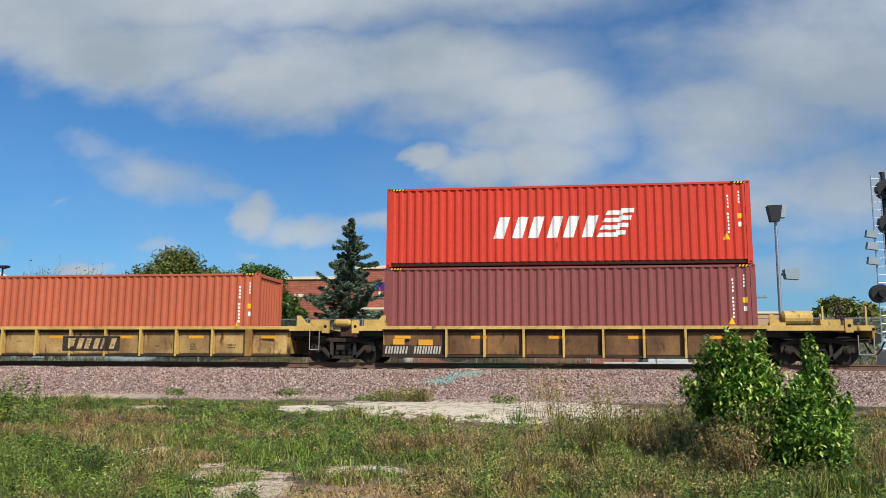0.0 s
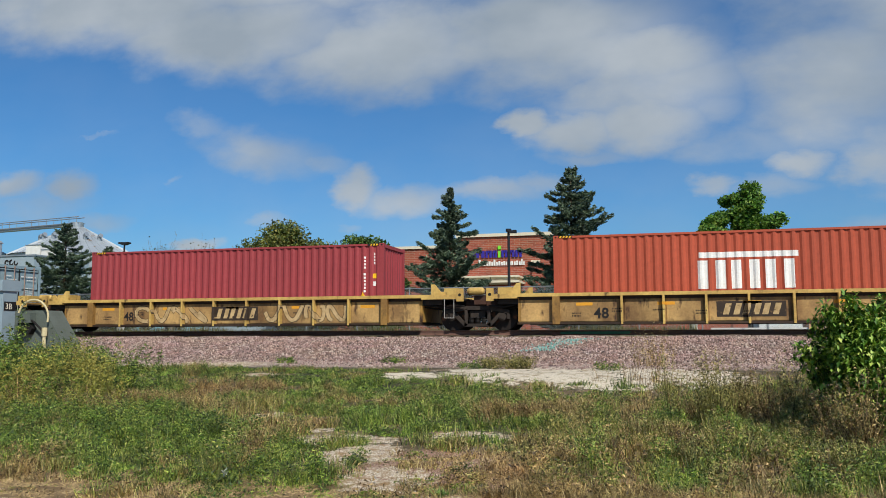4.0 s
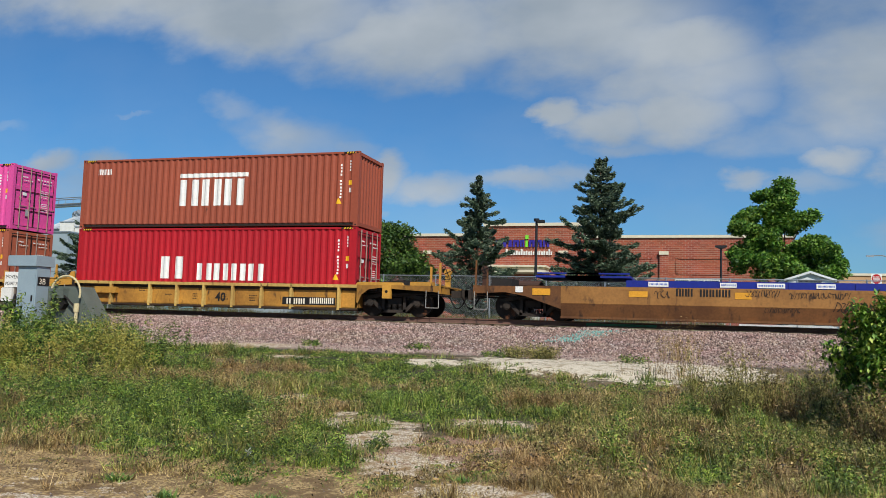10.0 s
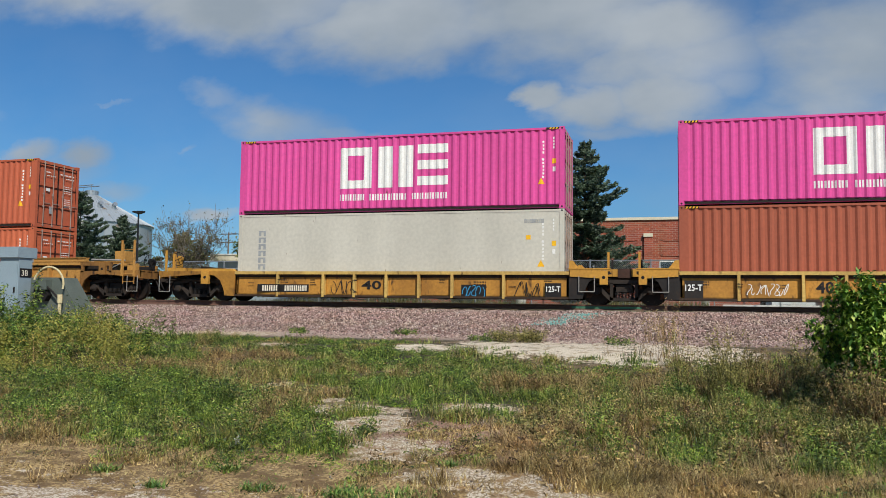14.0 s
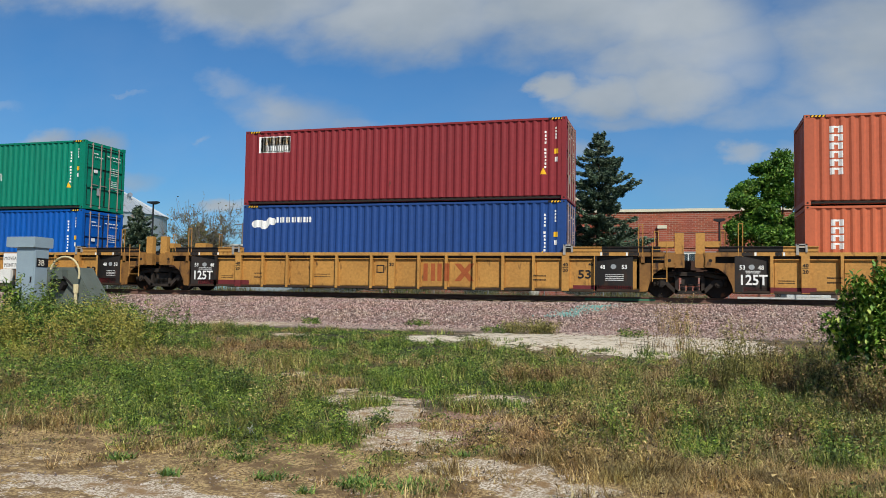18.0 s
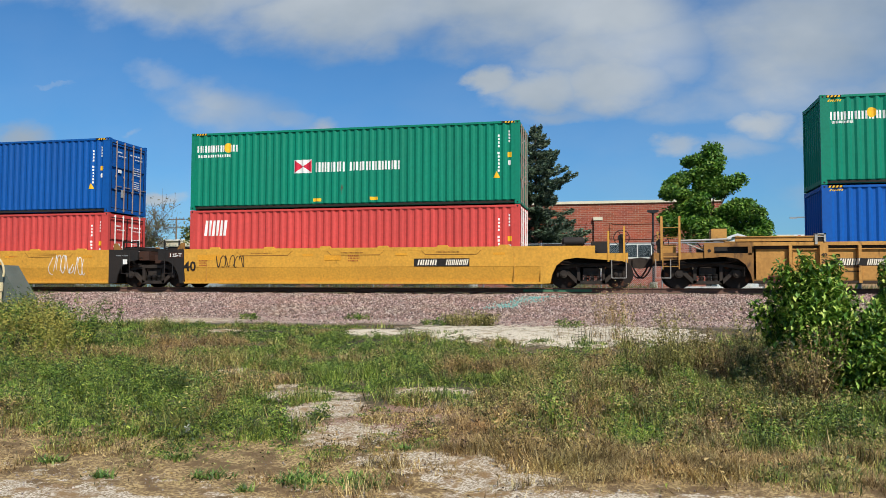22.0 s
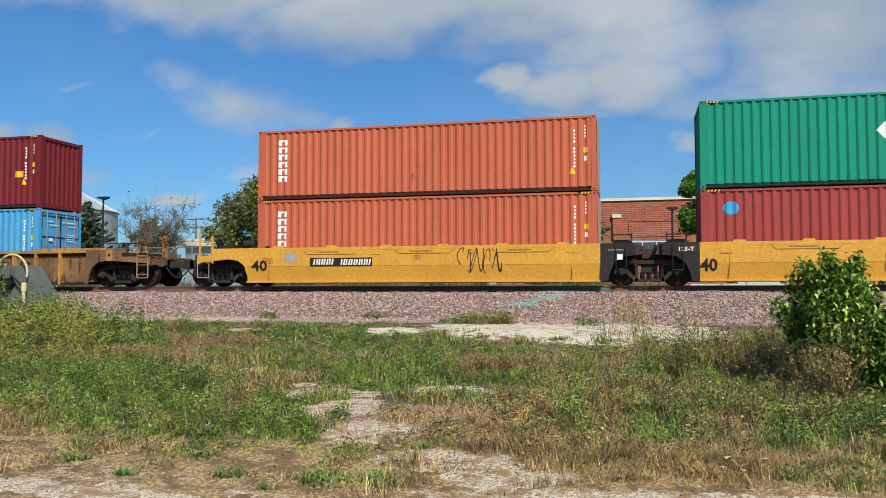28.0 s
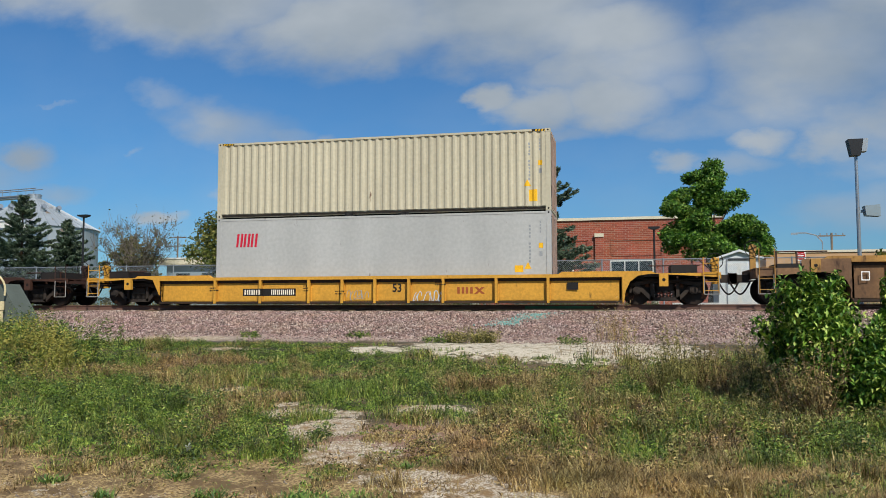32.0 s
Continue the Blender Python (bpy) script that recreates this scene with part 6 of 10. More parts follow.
def banner_mural():
    """A green banner with black script, and red letters on black."""
    u = -108.79
    tail = [(0.52, 0.22), (0.72, 0.52), (1.0, 0.66)]
    one = [(1.02, 0.50), (1.25, 0.52), (1.55, 0.74), (1.85, 0.92), (2.2, 0.88)]
    two = [(1.88, 0.38), (2.15, 0.38), (2.5, 0.58), (2.85, 0.66), (3.25, 0.50)]
    three = [(2.80, 0.28), (3.1, 0.26), (3.5, 0.36), (4.0, 0.30)]
    for line, w in ((tail, (0.06, 0.14)), (one, (0.19, 0.18)), (two, (0.20, 0.16)), (three, (0.11, 0.06))):
        k = 0.002 if line is not tail else 0.0
        shadow = [(a + 0.05, b - 0.05) for a, b in line]
        sprayed("O", u, "black_mark", [shadow], (w[0] + 0.03, w[1] + 0.03), 0.0, "mural")
        sprayed("O", u, "banner_green", [line], w, 0.004 + k, "mural")
        sprayed("O", u, "black_mark", [[(a, b + (w[0] + (w[1] - w[0]) * i / (len(line) - 1)) * sgn) for i, (a, b) in enumerate(line)] for sgn in (1, -1)], (0.014, 0.014), 0.010)
    mark(CAR["O"], "text", u + 1.06, u + 2.12, 0.58, 0.88, "black_mark", text="My Forever", lean=0.30, lift=0.008)
    mark(CAR["O"], "text", u + 1.98, u + 3.16, 0.42, 0.72, "black_mark", text="Valentine", lean=0.10, lift=0.008)
    mark(CAR["O"], "text", u + 2.92, u + 3.62, 0.22, 0.38, "black_mark", text="always", lean=0.06, lift=0.008)
    sprayed("O", u, "green_mark", [[(2.30, 1.10), (2.55, 1.02)], [(2.0, 1.18), (2.2, 1.16)], [(1.0, 0.92), (1.2, 0.9)], [(1.1, 1.03), (1.3, 1.0)], [(4.5, 1.15), (4.8, 1.15)]], (0.05, 0.02), 0.002)
    sprayed("O", u, "black_mark", [[(3.45, 0.62), (4.1, 0.55), (5.0, 0.60), (5.8, 0.62)], [(3.4, 0.98), (4.2, 0.95), (5.3, 0.98)], [(4.3, 0.34), (5.0, 0.32), (5.7, 0.34)]], (0.22, 0.19), 0.004, "mural")
    sprayed("O", u, "black_mark", [[(3.35, 1.0), (3.5, 1.28)], [(4.5, 1.0), (4.3, 1.26)], [(5.2, 0.9), (5.5, 1.28)], [(5.2, 0.8), (5.9, 0.62)]], (0.14, 0.05), 0.008, "mural")
    red = [[(3.48, 1.18), (3.40, 0.95), (3.55, 0.68), (3.75, 0.52)], [(3.95, 1.02), (3.92, 0.72), (4.05, 0.50)], [(4.28, 0.82), (4.12, 0.70), (4.22, 0.50), (4.42, 0.62), (4.44, 1.10)], [(4.70, 0.82), (4.52, 0.76), (4.60, 0.52), (4.80, 0.60), (4.82, 0.28), (4.55, 0.20)]]
    more = [[(4.92, 0.60), (5.10, 0.72), (5.02, 0.86), (4.90, 0.72), (5.0, 0.50), (5.2, 0.52)], [(5.25, 1.20), (5.30, 0.80), (5.45, 0.55)], [(5.15, 0.62), (5.45, 0.84), (5.82, 0.70)]]
    for lines in (red, more):
        sprayed("O", u, "red_mark", lines, (0.075, 0.06), 0.012)
        sprayed("O", u, "pink_mark", [[(a - 0.015, b + 0.02) for a, b in line[:3]] for line in lines], (0.03, 0.02), 0.016)
        sprayed("O", u, "white_mark", [[(a - 0.075, b + 0.03) for a, b in line[:2]] for line in lines], (0.018, 0.012), 0.020)
    sprayed("O", u, "white_mark", [[(3.78, 1.16), (3.98, 1.22)], [(3.88, 1.28), (3.92, 1.10)], [(3.8, 1.08), (4.05, 1.26)]], (0.012, 0.012), 0.020)


M["pale_mural"] = paint("pale_mural", srgb("c3cfdc"), srgb("aebccb"), rough=0.7, scale=3)
M["banner_green"] = paint("banner_green", srgb("8f9a4a"), srgb("7a8438"), rough=0.7, scale=4)
letters_mural()
banner_mural()

# ---- paint on the containers and cars: ends along the train, heights over the rail ----
for b in (BOX["A2"],):
    mark(b, "bars", 152.64, 156.13, 4.18, 4.91, "white_mark", n=3, lean=0.22)
    mark(b, "waves", 156.08, 157.32, 4.18, 5.17, "white_mark")
for b in (BOX["C1"],):
    mark(b, "plate", 118.85, 121.82, 2.28, 2.46, "white_mark")
    mark(b, "bars", 118.81, 121.85, 1.29, 2.20, "white_mark", n=3)
for b in (BOX["E1"],):
    mark(b, "column", 80.33, 80.70, 1.04, 2.48, "cream_mark", n=6)
for b in (BOX["E2"],):
    mark(b, "plate", 87.69, 88.30, 1.29, 2.04, "blue_mark")
    mark(b, "plate", 88.36, 89.05, 1.26, 2.03, "white_mark")
    mark(b, "plate", 89.11, 89.72, 1.27, 2.03, "blue_mark")
    mark(b, "bars", 87.76, 88.23, 1.41, 1.88, "white_mark", n=1)
    mark(b, "ring", 88.47, 88.94, 1.38, 1.88, "blue_mark")
    mark(b, "bars", 89.19, 89.64, 1.41, 1.87, "white_mark", n=1)
    mark(b, "diamond", 88.46, 89.06, 2.07, 2.73, "steel_dark")
for b in (BOX["G2"],):
    mark(b, "bars", 36.96, 37.65, 5.39, 5.62, "white_mark", n=4)
    mark(b, "plate", 40.82, 43.84, 5.18, 5.34, "white_mark")
    mark(b, "bars", 40.84, 43.86, 4.07, 5.10, "white_mark", n=3)
for b in (BOX["G1"],):
    mark(b, "bars", 40.18, 41.38, 1.23, 2.09, "white_mark", n=1)
    mark(b, "bars", 41.82, 44.79, 1.19, 1.83, "white_mark", n=4)
for b in (BOX["H2"],):
    mark(b, "ring", 24.53, 25.77, 4.11, 5.58, "white_mark")
    mark(b, "slants", 26.02, 27.27, 4.10, 5.57, "white_mark")
    mark(b, "stack", 27.46, 28.57, 4.09, 5.56, "white_mark")
    mark(b, "bars", 24.53, 25.51, 3.68, 3.91, "white_mark", n=5)
    mark(b, "bars", 25.69, 27.07, 3.68, 3.91, "white_mark", n=7)
    mark(b, "bars", 27.24, 28.56, 3.67, 3.90, "white_mark", n=7)
for b in (BOX["I2"],):
    mark(b, "ring", 8.67, 9.90, 4.10, 5.59, "white_mark")
    mark(b, "slants", 10.15, 11.45, 4.10, 5.59, "white_mark")
    mark(b, "stack", 11.62, 12.74, 4.15, 5.61, "white_mark")
    mark(b, "bars", 8.67, 9.66, 3.66, 3.89, "white_mark", n=5)
    mark(b, "bars", 9.82, 11.24, 3.65, 3.88, "white_mark", n=7)
    mark(b, "bars", 11.42, 12.75, 3.66, 3.88, "white_mark", n=7)
for b in (BOX["I1"],):
    mark(b, "column", 5.46, 5.76, 1.14, 2.63, "grey_mark", n=6)
    mark(b, "bars", 15.46, 16.14, 2.74, 2.88, "grey_mark", n=9)
    mark(b, "plate", 15.52, 15.68, 2.18, 2.33, "yellow_mark")
for b in (BOX["J2"],):
    mark(b, "column", -16.17, -15.80, 3.83, 5.39, "white_mark", n=6)
    mark(b, "plate", -10.81, -10.50, 5.04, 5.20, "rust_mark")
    mark(b, "plate", -10.36, -10.21, 5.08, 5.22, "rust_mark")
for b in (BOX["J1"],):
    mark(b, "column", -16.16, -15.80, 1.53, 2.49, "white_mark", n=4)
for b in (BOX["K2"],):
    mark(b, "plate", -35.89, -34.59, 5.22, 5.83, "white_mark")
    mark(b, "plate", -35.84, -34.61, 5.24, 5.80, "black_mark")
    mark(b, "plate", -35.66, -34.64, 5.53, 5.78, "yellow_mark")
    mark(b, "plate", -35.79, -35.65, 5.30, 5.78, "white_mark")
    mark(b, "bars", -35.54, -34.66, 5.28, 5.48, "white_mark", n=6)
for b in (BOX["K1"],):
    mark(b, "blob", -36.08, -35.14, 2.31, 2.81, "white_mark")
    mark(b, "bars", -35.07, -33.61, 2.57, 2.77, "white_mark", n=6)
for b in (BOX["L2"],):
    mark(b, "bars", -55.70, -54.09, 5.26, 5.52, "white_mark", n=8)
    mark(b, "disc", -54.65, -54.36, 5.30, 5.62, "yellow_mark")
    mark(b, "bars", -55.65, -55.02, 5.15, 5.23, "white_mark", n=8)
    mark(b, "plate", -51.93, -51.24, 4.40, 4.90, "white_mark")
    mark(b, "bow", -51.91, -51.26, 4.42, 4.88, "red_mark")
    mark(b, "bars", -51.08, -49.97, 4.51, 4.80, "white_mark", n=5)
    mark(b, "bars", -49.79, -47.96, 4.47, 4.78, "white_mark", n=8)
    mark(b, "plate", -51.08, -50.81, 3.43, 3.52, "yellow_mark")
    mark(b, "plate", -49.04, -48.76, 3.41, 3.51, "yellow_mark")
    mark(b, "bars", -55.78, -55.38, 5.84, 5.91, "yellow_mark", n=3, lean=0.05)
for b in (BOX["L1"],):
    mark(b, "bars", -55.78, -55.38, 3.03, 3.09, "yellow_mark", n=3, lean=0.05)
for b in (BOX["M2"],):
    mark(b, "bars", -77.39, -75.77, 4.96, 5.21, "white_mark", n=8)
    mark(b, "disc", -76.32, -76.00, 4.93, 5.28, "yellow_mark")
    mark(b, "bars", -77.35, -76.06, 4.77, 4.87, "white_mark", n=9)
    mark(b, "plate", -73.58, -72.89, 4.09, 4.57, "white_mark")
    mark(b, "bow", -73.56, -72.90, 4.10, 4.56, "red_mark")
    mark(b, "bars", -72.76, -71.63, 4.11, 4.46, "white_mark", n=5)
    mark(b, "bars", -71.47, -69.60, 4.13, 4.44, "white_mark", n=8)
    mark(b, "plate", -72.84, -72.54, 3.06, 3.17, "yellow_mark")
    mark(b, "plate", -70.72, -70.43, 3.07, 3.18, "yellow_mark")
for b in (BOX["M1"],):
    mark(b, "bars", -77.06, -76.16, 1.88, 2.44, "white_mark", n=3, lean=0.05)
for b in (BOX["N1"],):
    mark(b, "bars", -92.64, -91.66, 1.86, 2.42, "white_mark", n=3, lean=0.05)
for b in (BOX["O2"],):
    mark(b, "column", -108.06, -107.73, 3.43, 4.99, "white_mark", n=6)
for b in (BOX["O1"],):
    mark(b, "column", -108.04, -107.71, 1.40, 2.39, "white_mark", n=4)
for b in (BOX["P2"],):
    mark(b, "diamond", -119.26, -117.64, 3.96, 5.55, "white_mark")
    mark(b, "disc", -118.92, -117.98, 4.30, 5.22, "emerald")
    mark(b, "globe", -118.87, -118.03, 4.35, 5.17, "white_mark")
    mark(b, "bars", -118.25, -117.33, 3.81, 4.02, "white_mark", n=3, lean=0.1)
for b in (BOX["P1"],):
    mark(b, "disc", -123.75, -123.27, 2.25, 2.67, "sky_mark")
    mark(b, "plate", -123.64, -123.35, 2.40, 2.52, "white_mark")
for b in (BOX["Q2"],):
    mark(b, "column", -139.10, -138.76, 3.77, 5.35, "white_mark", n=6)
for b in (BOX["Q1"],):
    mark(b, "column", -139.11, -138.77, 1.41, 2.74, "white_mark", n=5)
for b in (BOX["R2"],):
    mark(b, "column", -160.82, -160.47, 4.45, 5.65, "white_mark", n=3)
    mark(b, "plate", -150.47, -150.06, 4.35, 4.59, "yellow_mark")
for b in (BOX["S1"],):
    mark(b, "bars", -184.16, -183.31, 2.10, 2.59, "red_mark", n=3, lean=0.05)
    mark(b, "plate", -173.97, -173.68, 1.09, 1.32, "yellow_mark")
for b in (BOX["S2"],):
    mark(b, "plate", -173.47, -173.19, 3.48, 3.88, "yellow_mark")
    mark(b, "plate", -180.00, -179.69, 3.07, 3.25, "black_mark")
    mark(b, "plate", -177.95, -177.65, 3.06, 3.24, "black_mark")
for b in (CAR["A"],):
    mark(b, "plate", 148.93, 150.92, 0.27, 0.58, "worn_plate")
    mark(b, "bars", 149.00, 149.77, 0.30, 0.54, "worn_grey", n=4, lean=0.04)
    mark(b, "bars", 149.97, 150.88, 0.30, 0.55, "worn_grey", n=5, lean=0.04)
    mark(b, "plate", 149.27, 149.66, 0.60, 0.79, "orange_mark")
    mark(b, "plate", 150.13, 150.61, 0.58, 0.77, "orange_mark")
for b in (CAR["B"],):
    mark(b, "plate", 137.24, 139.42, 0.36, 0.88, "worn_plate")
    mark(b, "bars", 137.45, 139.30, 0.44, 0.80, "worn_tan", n=3, lean=0.1)
for b in (CAR["C"],):
    mark(b, "text", 115.50, 115.99, 0.37, 0.73, "black_mark", text="48")
    mark(b, "plate", 119.33, 121.38, 0.40, 0.89, "worn_plate")
    mark(b, "bars", 119.51, 121.25, 0.47, 0.82, "worn_tan", n=3, lean=0.1)
for b in (CAR["D"],):
    mark(b, "text", 97.71, 98.13, 0.40, 0.74, "black_mark", text="48")
    mark(b, "loops", 98.18, 101.3, 0.30, 0.98, "worn_plate", n=4, lean=0.018)
    mark(b, "loops", 98.18, 101.3, 0.30, 0.98, "worn_tan", n=4)
    mark(b, "loops", 103.5, 106.9, 0.30, 0.98, "worn_plate", n=4, lean=0.018)
    mark(b, "loops", 103.5, 106.9, 0.30, 0.98, "worn_tan", n=4)
    mark(b, "plate", 101.54, 103.37, 0.39, 0.90, "worn_plate")
    mark(b, "bars", 101.67, 103.28, 0.47, 0.83, "worn_tan", n=3, lean=0.1)
for b in (CAR["E"],):
    mark(b, "plate", 79.65, 81.68, 0.26, 0.56, "worn_plate")
    mark(b, "bars", 79.75, 80.45, 0.28, 0.52, "worn_grey", n=4, lean=0.04)
    mark(b, "bars", 80.65, 81.60, 0.28, 0.51, "worn_grey", n=5, lean=0.04)
    mark(b, "scrawl", 88.48, 89.24, 0.27, 0.77, "white_mark")
    mark(b, "frame", 86.16, 86.62, 0.34, 0.68, "white_mark")
for b in (CAR["F"],):
    mark(b, "bars", 59.57, 60.10, 0.88, 1.12, "black_mark", n=3)
    mark(b, "bars", 60.29, 61.23, 0.88, 1.11, "black_mark", n=5)
    mark(b, "ring", 66.68, 66.92, 0.94, 1.16, "black_mark")
    mark(b, "bars", 66.97, 68.08, 0.97, 1.14, "black_mark", n=11)
    mark(b, "text", 69.17, 69.66, 0.49, 0.79, "black_mark", text="53")
    mark(b, "scrawl", 61.64, 62.64, 0.90, 1.13, "black_mark")
    mark(b, "scrawl", 62.9, 64.6, 0.86, 1.06, "worn_plate")
    mark(b, "scrawl", 58.9, 59.4, 0.80, 1.06, "worn_plate")
    mark(b, "scrawl", 67.6, 69.0, 0.88, 1.06, "worn_plate")
    mark(b, "scrawl", 62.2, 63.2, 0.42, 0.58, "worn_plate")
    mark(b, "scrawl", 64.12, 65.35, 0.48, 0.80, "black_mark")
    mark(b, "plate", 58.10, 58.69, 0.83, 1.02, "orange_mark")
    mark(b, "plate", 61.33, 61.82, 0.82, 1.03, "orange_mark")
    mark(b, "plate", 65.93, 66.65, 0.75, 1.18, "orange_mark")
for b in (CAR["G"],):
    mark(b, "plate", 45.60, 47.73, 0.33, 0.61, "black_mark")
    mark(b, "bars", 45.77, 46.54, 0.36, 0.56, "cream_mark", n=4)
    mark(b, "bars", 46.71, 47.68, 0.38, 0.59, "cream_mark", n=6)
    mark(b, "text", 42.77, 43.21, 0.38, 0.73, "black_mark", text="40")
    mark(b, "scrawl", 43.99, 46.19, 0.92, 1.13, "black_mark")
for b in (CAR["H"],):
    mark(b, "text", 24.51, 25.02, 0.42, 0.79, "black_mark", text="40")
    mark(b, "plate", 25.77, 27.47, 0.43, 0.81, "worn_plate")
    mark(b, "bars", 25.92, 27.34, 0.49, 0.75, "orange_mark", n=3, lean=0.1)
    mark(b, "scrawl", 22.53, 23.73, 0.32, 0.71, "white_mark")
    mark(b, "text", 29.09, 30.70, 0.14, 0.72, "black_mark", text="CIGAR")
    mark(b, "plate", 20.65, 21.22, 0.17, 0.80, "car_black")
    mark(b, "text", 20.67, 21.19, 0.47, 0.68, "white_mark", text="125-T")
    mark(b, "plate", 32.04, 32.57, 0.17, 0.93, "car_black")
    mark(b, "text", 32.07, 32.54, 0.61, 0.82, "white_mark", text="125-T")
for b in (CAR["I"],):
    mark(b, "plate", 5.56, 7.59, 0.34, 0.62, "black_mark")
    mark(b, "bars", 5.75, 6.44, 0.38, 0.58, "cream_mark", n=4)
    mark(b, "bars", 6.63, 7.53, 0.38, 0.58, "cream_mark", n=6)
    mark(b, "text", 9.64, 10.39, 0.45, 0.77, "black_mark", text="40")
    mark(b, "scrawl", 8.47, 9.45, 0.28, 0.79, "black_mark")
    mark(b, "plate", 13.30, 14.18, 0.17, 0.64, "black_mark")
    mark(b, "scrawl", 13.35, 14.13, 0.21, 0.61, "sky_mark")
    mark(b, "scrawl", 15.16, 16.17, 0.20, 0.75, "black_mark")
    mark(b, "plate", 16.20, 16.75, 0.17, 0.70, "car_black")
    mark(b, "text", 16.25, 16.72, 0.40, 0.60, "white_mark", text="125-T")
def end_panel(b, u0, u1, first, second, lines=True):
    """Car sizes, a round seal and small print on a black end panel."""
    mark(b, "text", u0 + 0.10, u0 + 0.27, 0.90, 1.04, "white_mark", text=first)
    mark(b, "text", u1 - 0.27, u1 - 0.10, 0.90, 1.04, "white_mark", text=second)
    mark(b, "disc", (u0 + u1) / 2 - 0.09, (u0 + u1) / 2 + 0.09, 0.90, 1.06, "grey_mark")
    for z in (0.52, 0.58, 0.64, 0.70) if lines else (0.79, 0.84):
        mark(b, "bars", u0 + 0.28, u1 - 0.2, z, z + 0.03, "white_mark", n=14)


for b in (CAR["J"],):
    end_panel(b, -18.92, -18.0, "53", "48", False)
    mark(b, "plate", -18.70, -16.60, 0.19, 0.36, "maroon_mark")
    mark(b, "plate", -18.96, -17.96, 0.19, 1.325, "car_black")
    mark(b, "text", -18.78, -18.00, 0.42, 0.75, "white_mark", text="125T")
    mark(b, "plate", -7.48, -5.86, 0.70, 0.97, "black_mark")
    mark(b, "bars", -7.43, -6.84, 0.74, 0.94, "cream_mark", n=4, lean=0.04)
    mark(b, "bars", -6.57, -5.89, 0.73, 0.93, "cream_mark", n=6, lean=0.04)
    mark(b, "text", -4.38, -3.94, 0.54, 0.82, "black_mark", text="53")
    mark(b, "scrawl", -11.71, -11.03, 0.40, 1.01, "white_mark")
    mark(b, "scrawl", -10.64, -9.87, 0.40, 1.00, "white_mark")
    mark(b, "plate", -4.89, -2.58, 0.19, 0.36, "maroon_mark")
for b in (CAR["K"],):
    mark(b, "plate", -38.51, -37.39, 0.15, 1.325, "car_black")
    mark(b, "text", -38.37, -37.57, 0.41, 0.75, "white_mark", text="125T")
    end_panel(b, -38.47, -37.47, "53", "48", False)
    mark(b, "plate", -38.20, -36.08, 0.18, 0.41, "maroon_mark")
    mark(b, "bars", -29.22, -28.20, 0.45, 1.06, "rust_mark", n=2)
    mark(b, "cross", -28.10, -27.34, 0.45, 1.06, "rust_mark")
    mark(b, "text", -23.84, -23.41, 0.58, 0.87, "black_mark", text="53")
    mark(b, "plate", -23.27, -22.06, 0.16, 1.325, "car_black")
    end_panel(b, -23.22, -22.15, "48", "53")
    mark(b, "plate", -24.0, -22.10, 0.19, 0.36, "maroon_mark")
    mark(b, "text", -23.50, -23.34, 1.0, 1.11, "black_mark", text="45")
for b in (CAR["L"],):
    mark(b, "text", -43.43, -42.97, 0.57, 0.88, "black_mark", text="53")
    mark(b, "plate", -42.77, -41.72, 0.19, 1.325, "car_black")
    end_panel(b, -42.70, -41.76, "48", "53")
    mark(b, "plate", -44.10, -41.93, 0.22, 0.43, "maroon_mark")
    mark(b, "plate", -55.63, -54.03, 0.70, 0.93, "black_mark")
    mark(b, "bars", -55.57, -55.03, 0.72, 0.92, "cream_mark", n=4, lean=0.04)
    mark(b, "bars", -54.78, -54.09, 0.72, 0.91, "cream_mark", n=6, lean=0.04)
    mark(b, "plate", -57.64, -55.52, 0.20, 0.40, "maroon_mark")
    mark(b, "cross", -48.51, -48.18, 0.56, 0.92, "maroon_mark")
for b in (CAR["M"],):
    mark(b, "text", -77.72, -77.22, 0.58, 0.94, "black_mark", text="40")
    mark(b, "plate", -69.04, -67.11, 0.72, 0.99, "black_mark")
    mark(b, "bars", -68.92, -68.24, 0.76, 0.95, "cream_mark", n=4, lean=0.04)
    mark(b, "bars", -67.93, -67.16, 0.76, 0.95, "cream_mark", n=6, lean=0.04)
    mark(b, "scrawl", -76.41, -75.34, 0.67, 1.14, "black_mark")
    mark(b, "plate", -77.16, -76.22, 0.98, 1.17, "orange_mark")
    mark(b, "plate", -72.29, -71.67, 0.94, 1.12, "orange_mark")
for b in (CAR["N"],):
    mark(b, "bars", -88.08, -86.91, 0.52, 1.06, "maroon_mark", n=2)
    mark(b, "cross", -86.89, -86.22, 0.52, 1.05, "maroon_mark")
    mark(b, "text", -93.25, -92.71, 0.55, 0.96, "black_mark", text="40")
    mark(b, "scrawl", -83.37, -81.74, 0.44, 1.23, "white_mark")
    mark(b, "scrawl", -92.19, -90.62, 0.68, 1.25, "cream_mark")
    mark(b, "scrawl", -90.7, -90.2, 0.62, 0.84, "cream_mark")
for b in (CAR["O"],):
    mark(b, "text", -108.79, -108.31, 0.49, 0.88, "black_mark", text="40")
    mark(b, "bars", -103.32, -102.21, 0.46, 1.03, "maroon_mark", n=2)
    mark(b, "cross", -102.23, -101.52, 0.46, 1.02, "maroon_mark")
for b in (CAR["P"],):
    mark(b, "bars", -119.16, -117.87, 0.45, 0.94, "maroon_mark", n=2)
    mark(b, "cross", -117.87, -117.24, 0.45, 0.94, "maroon_mark")
    mark(b, "text", -124.49, -123.97, 0.45, 0.86, "black_mark", text="40")
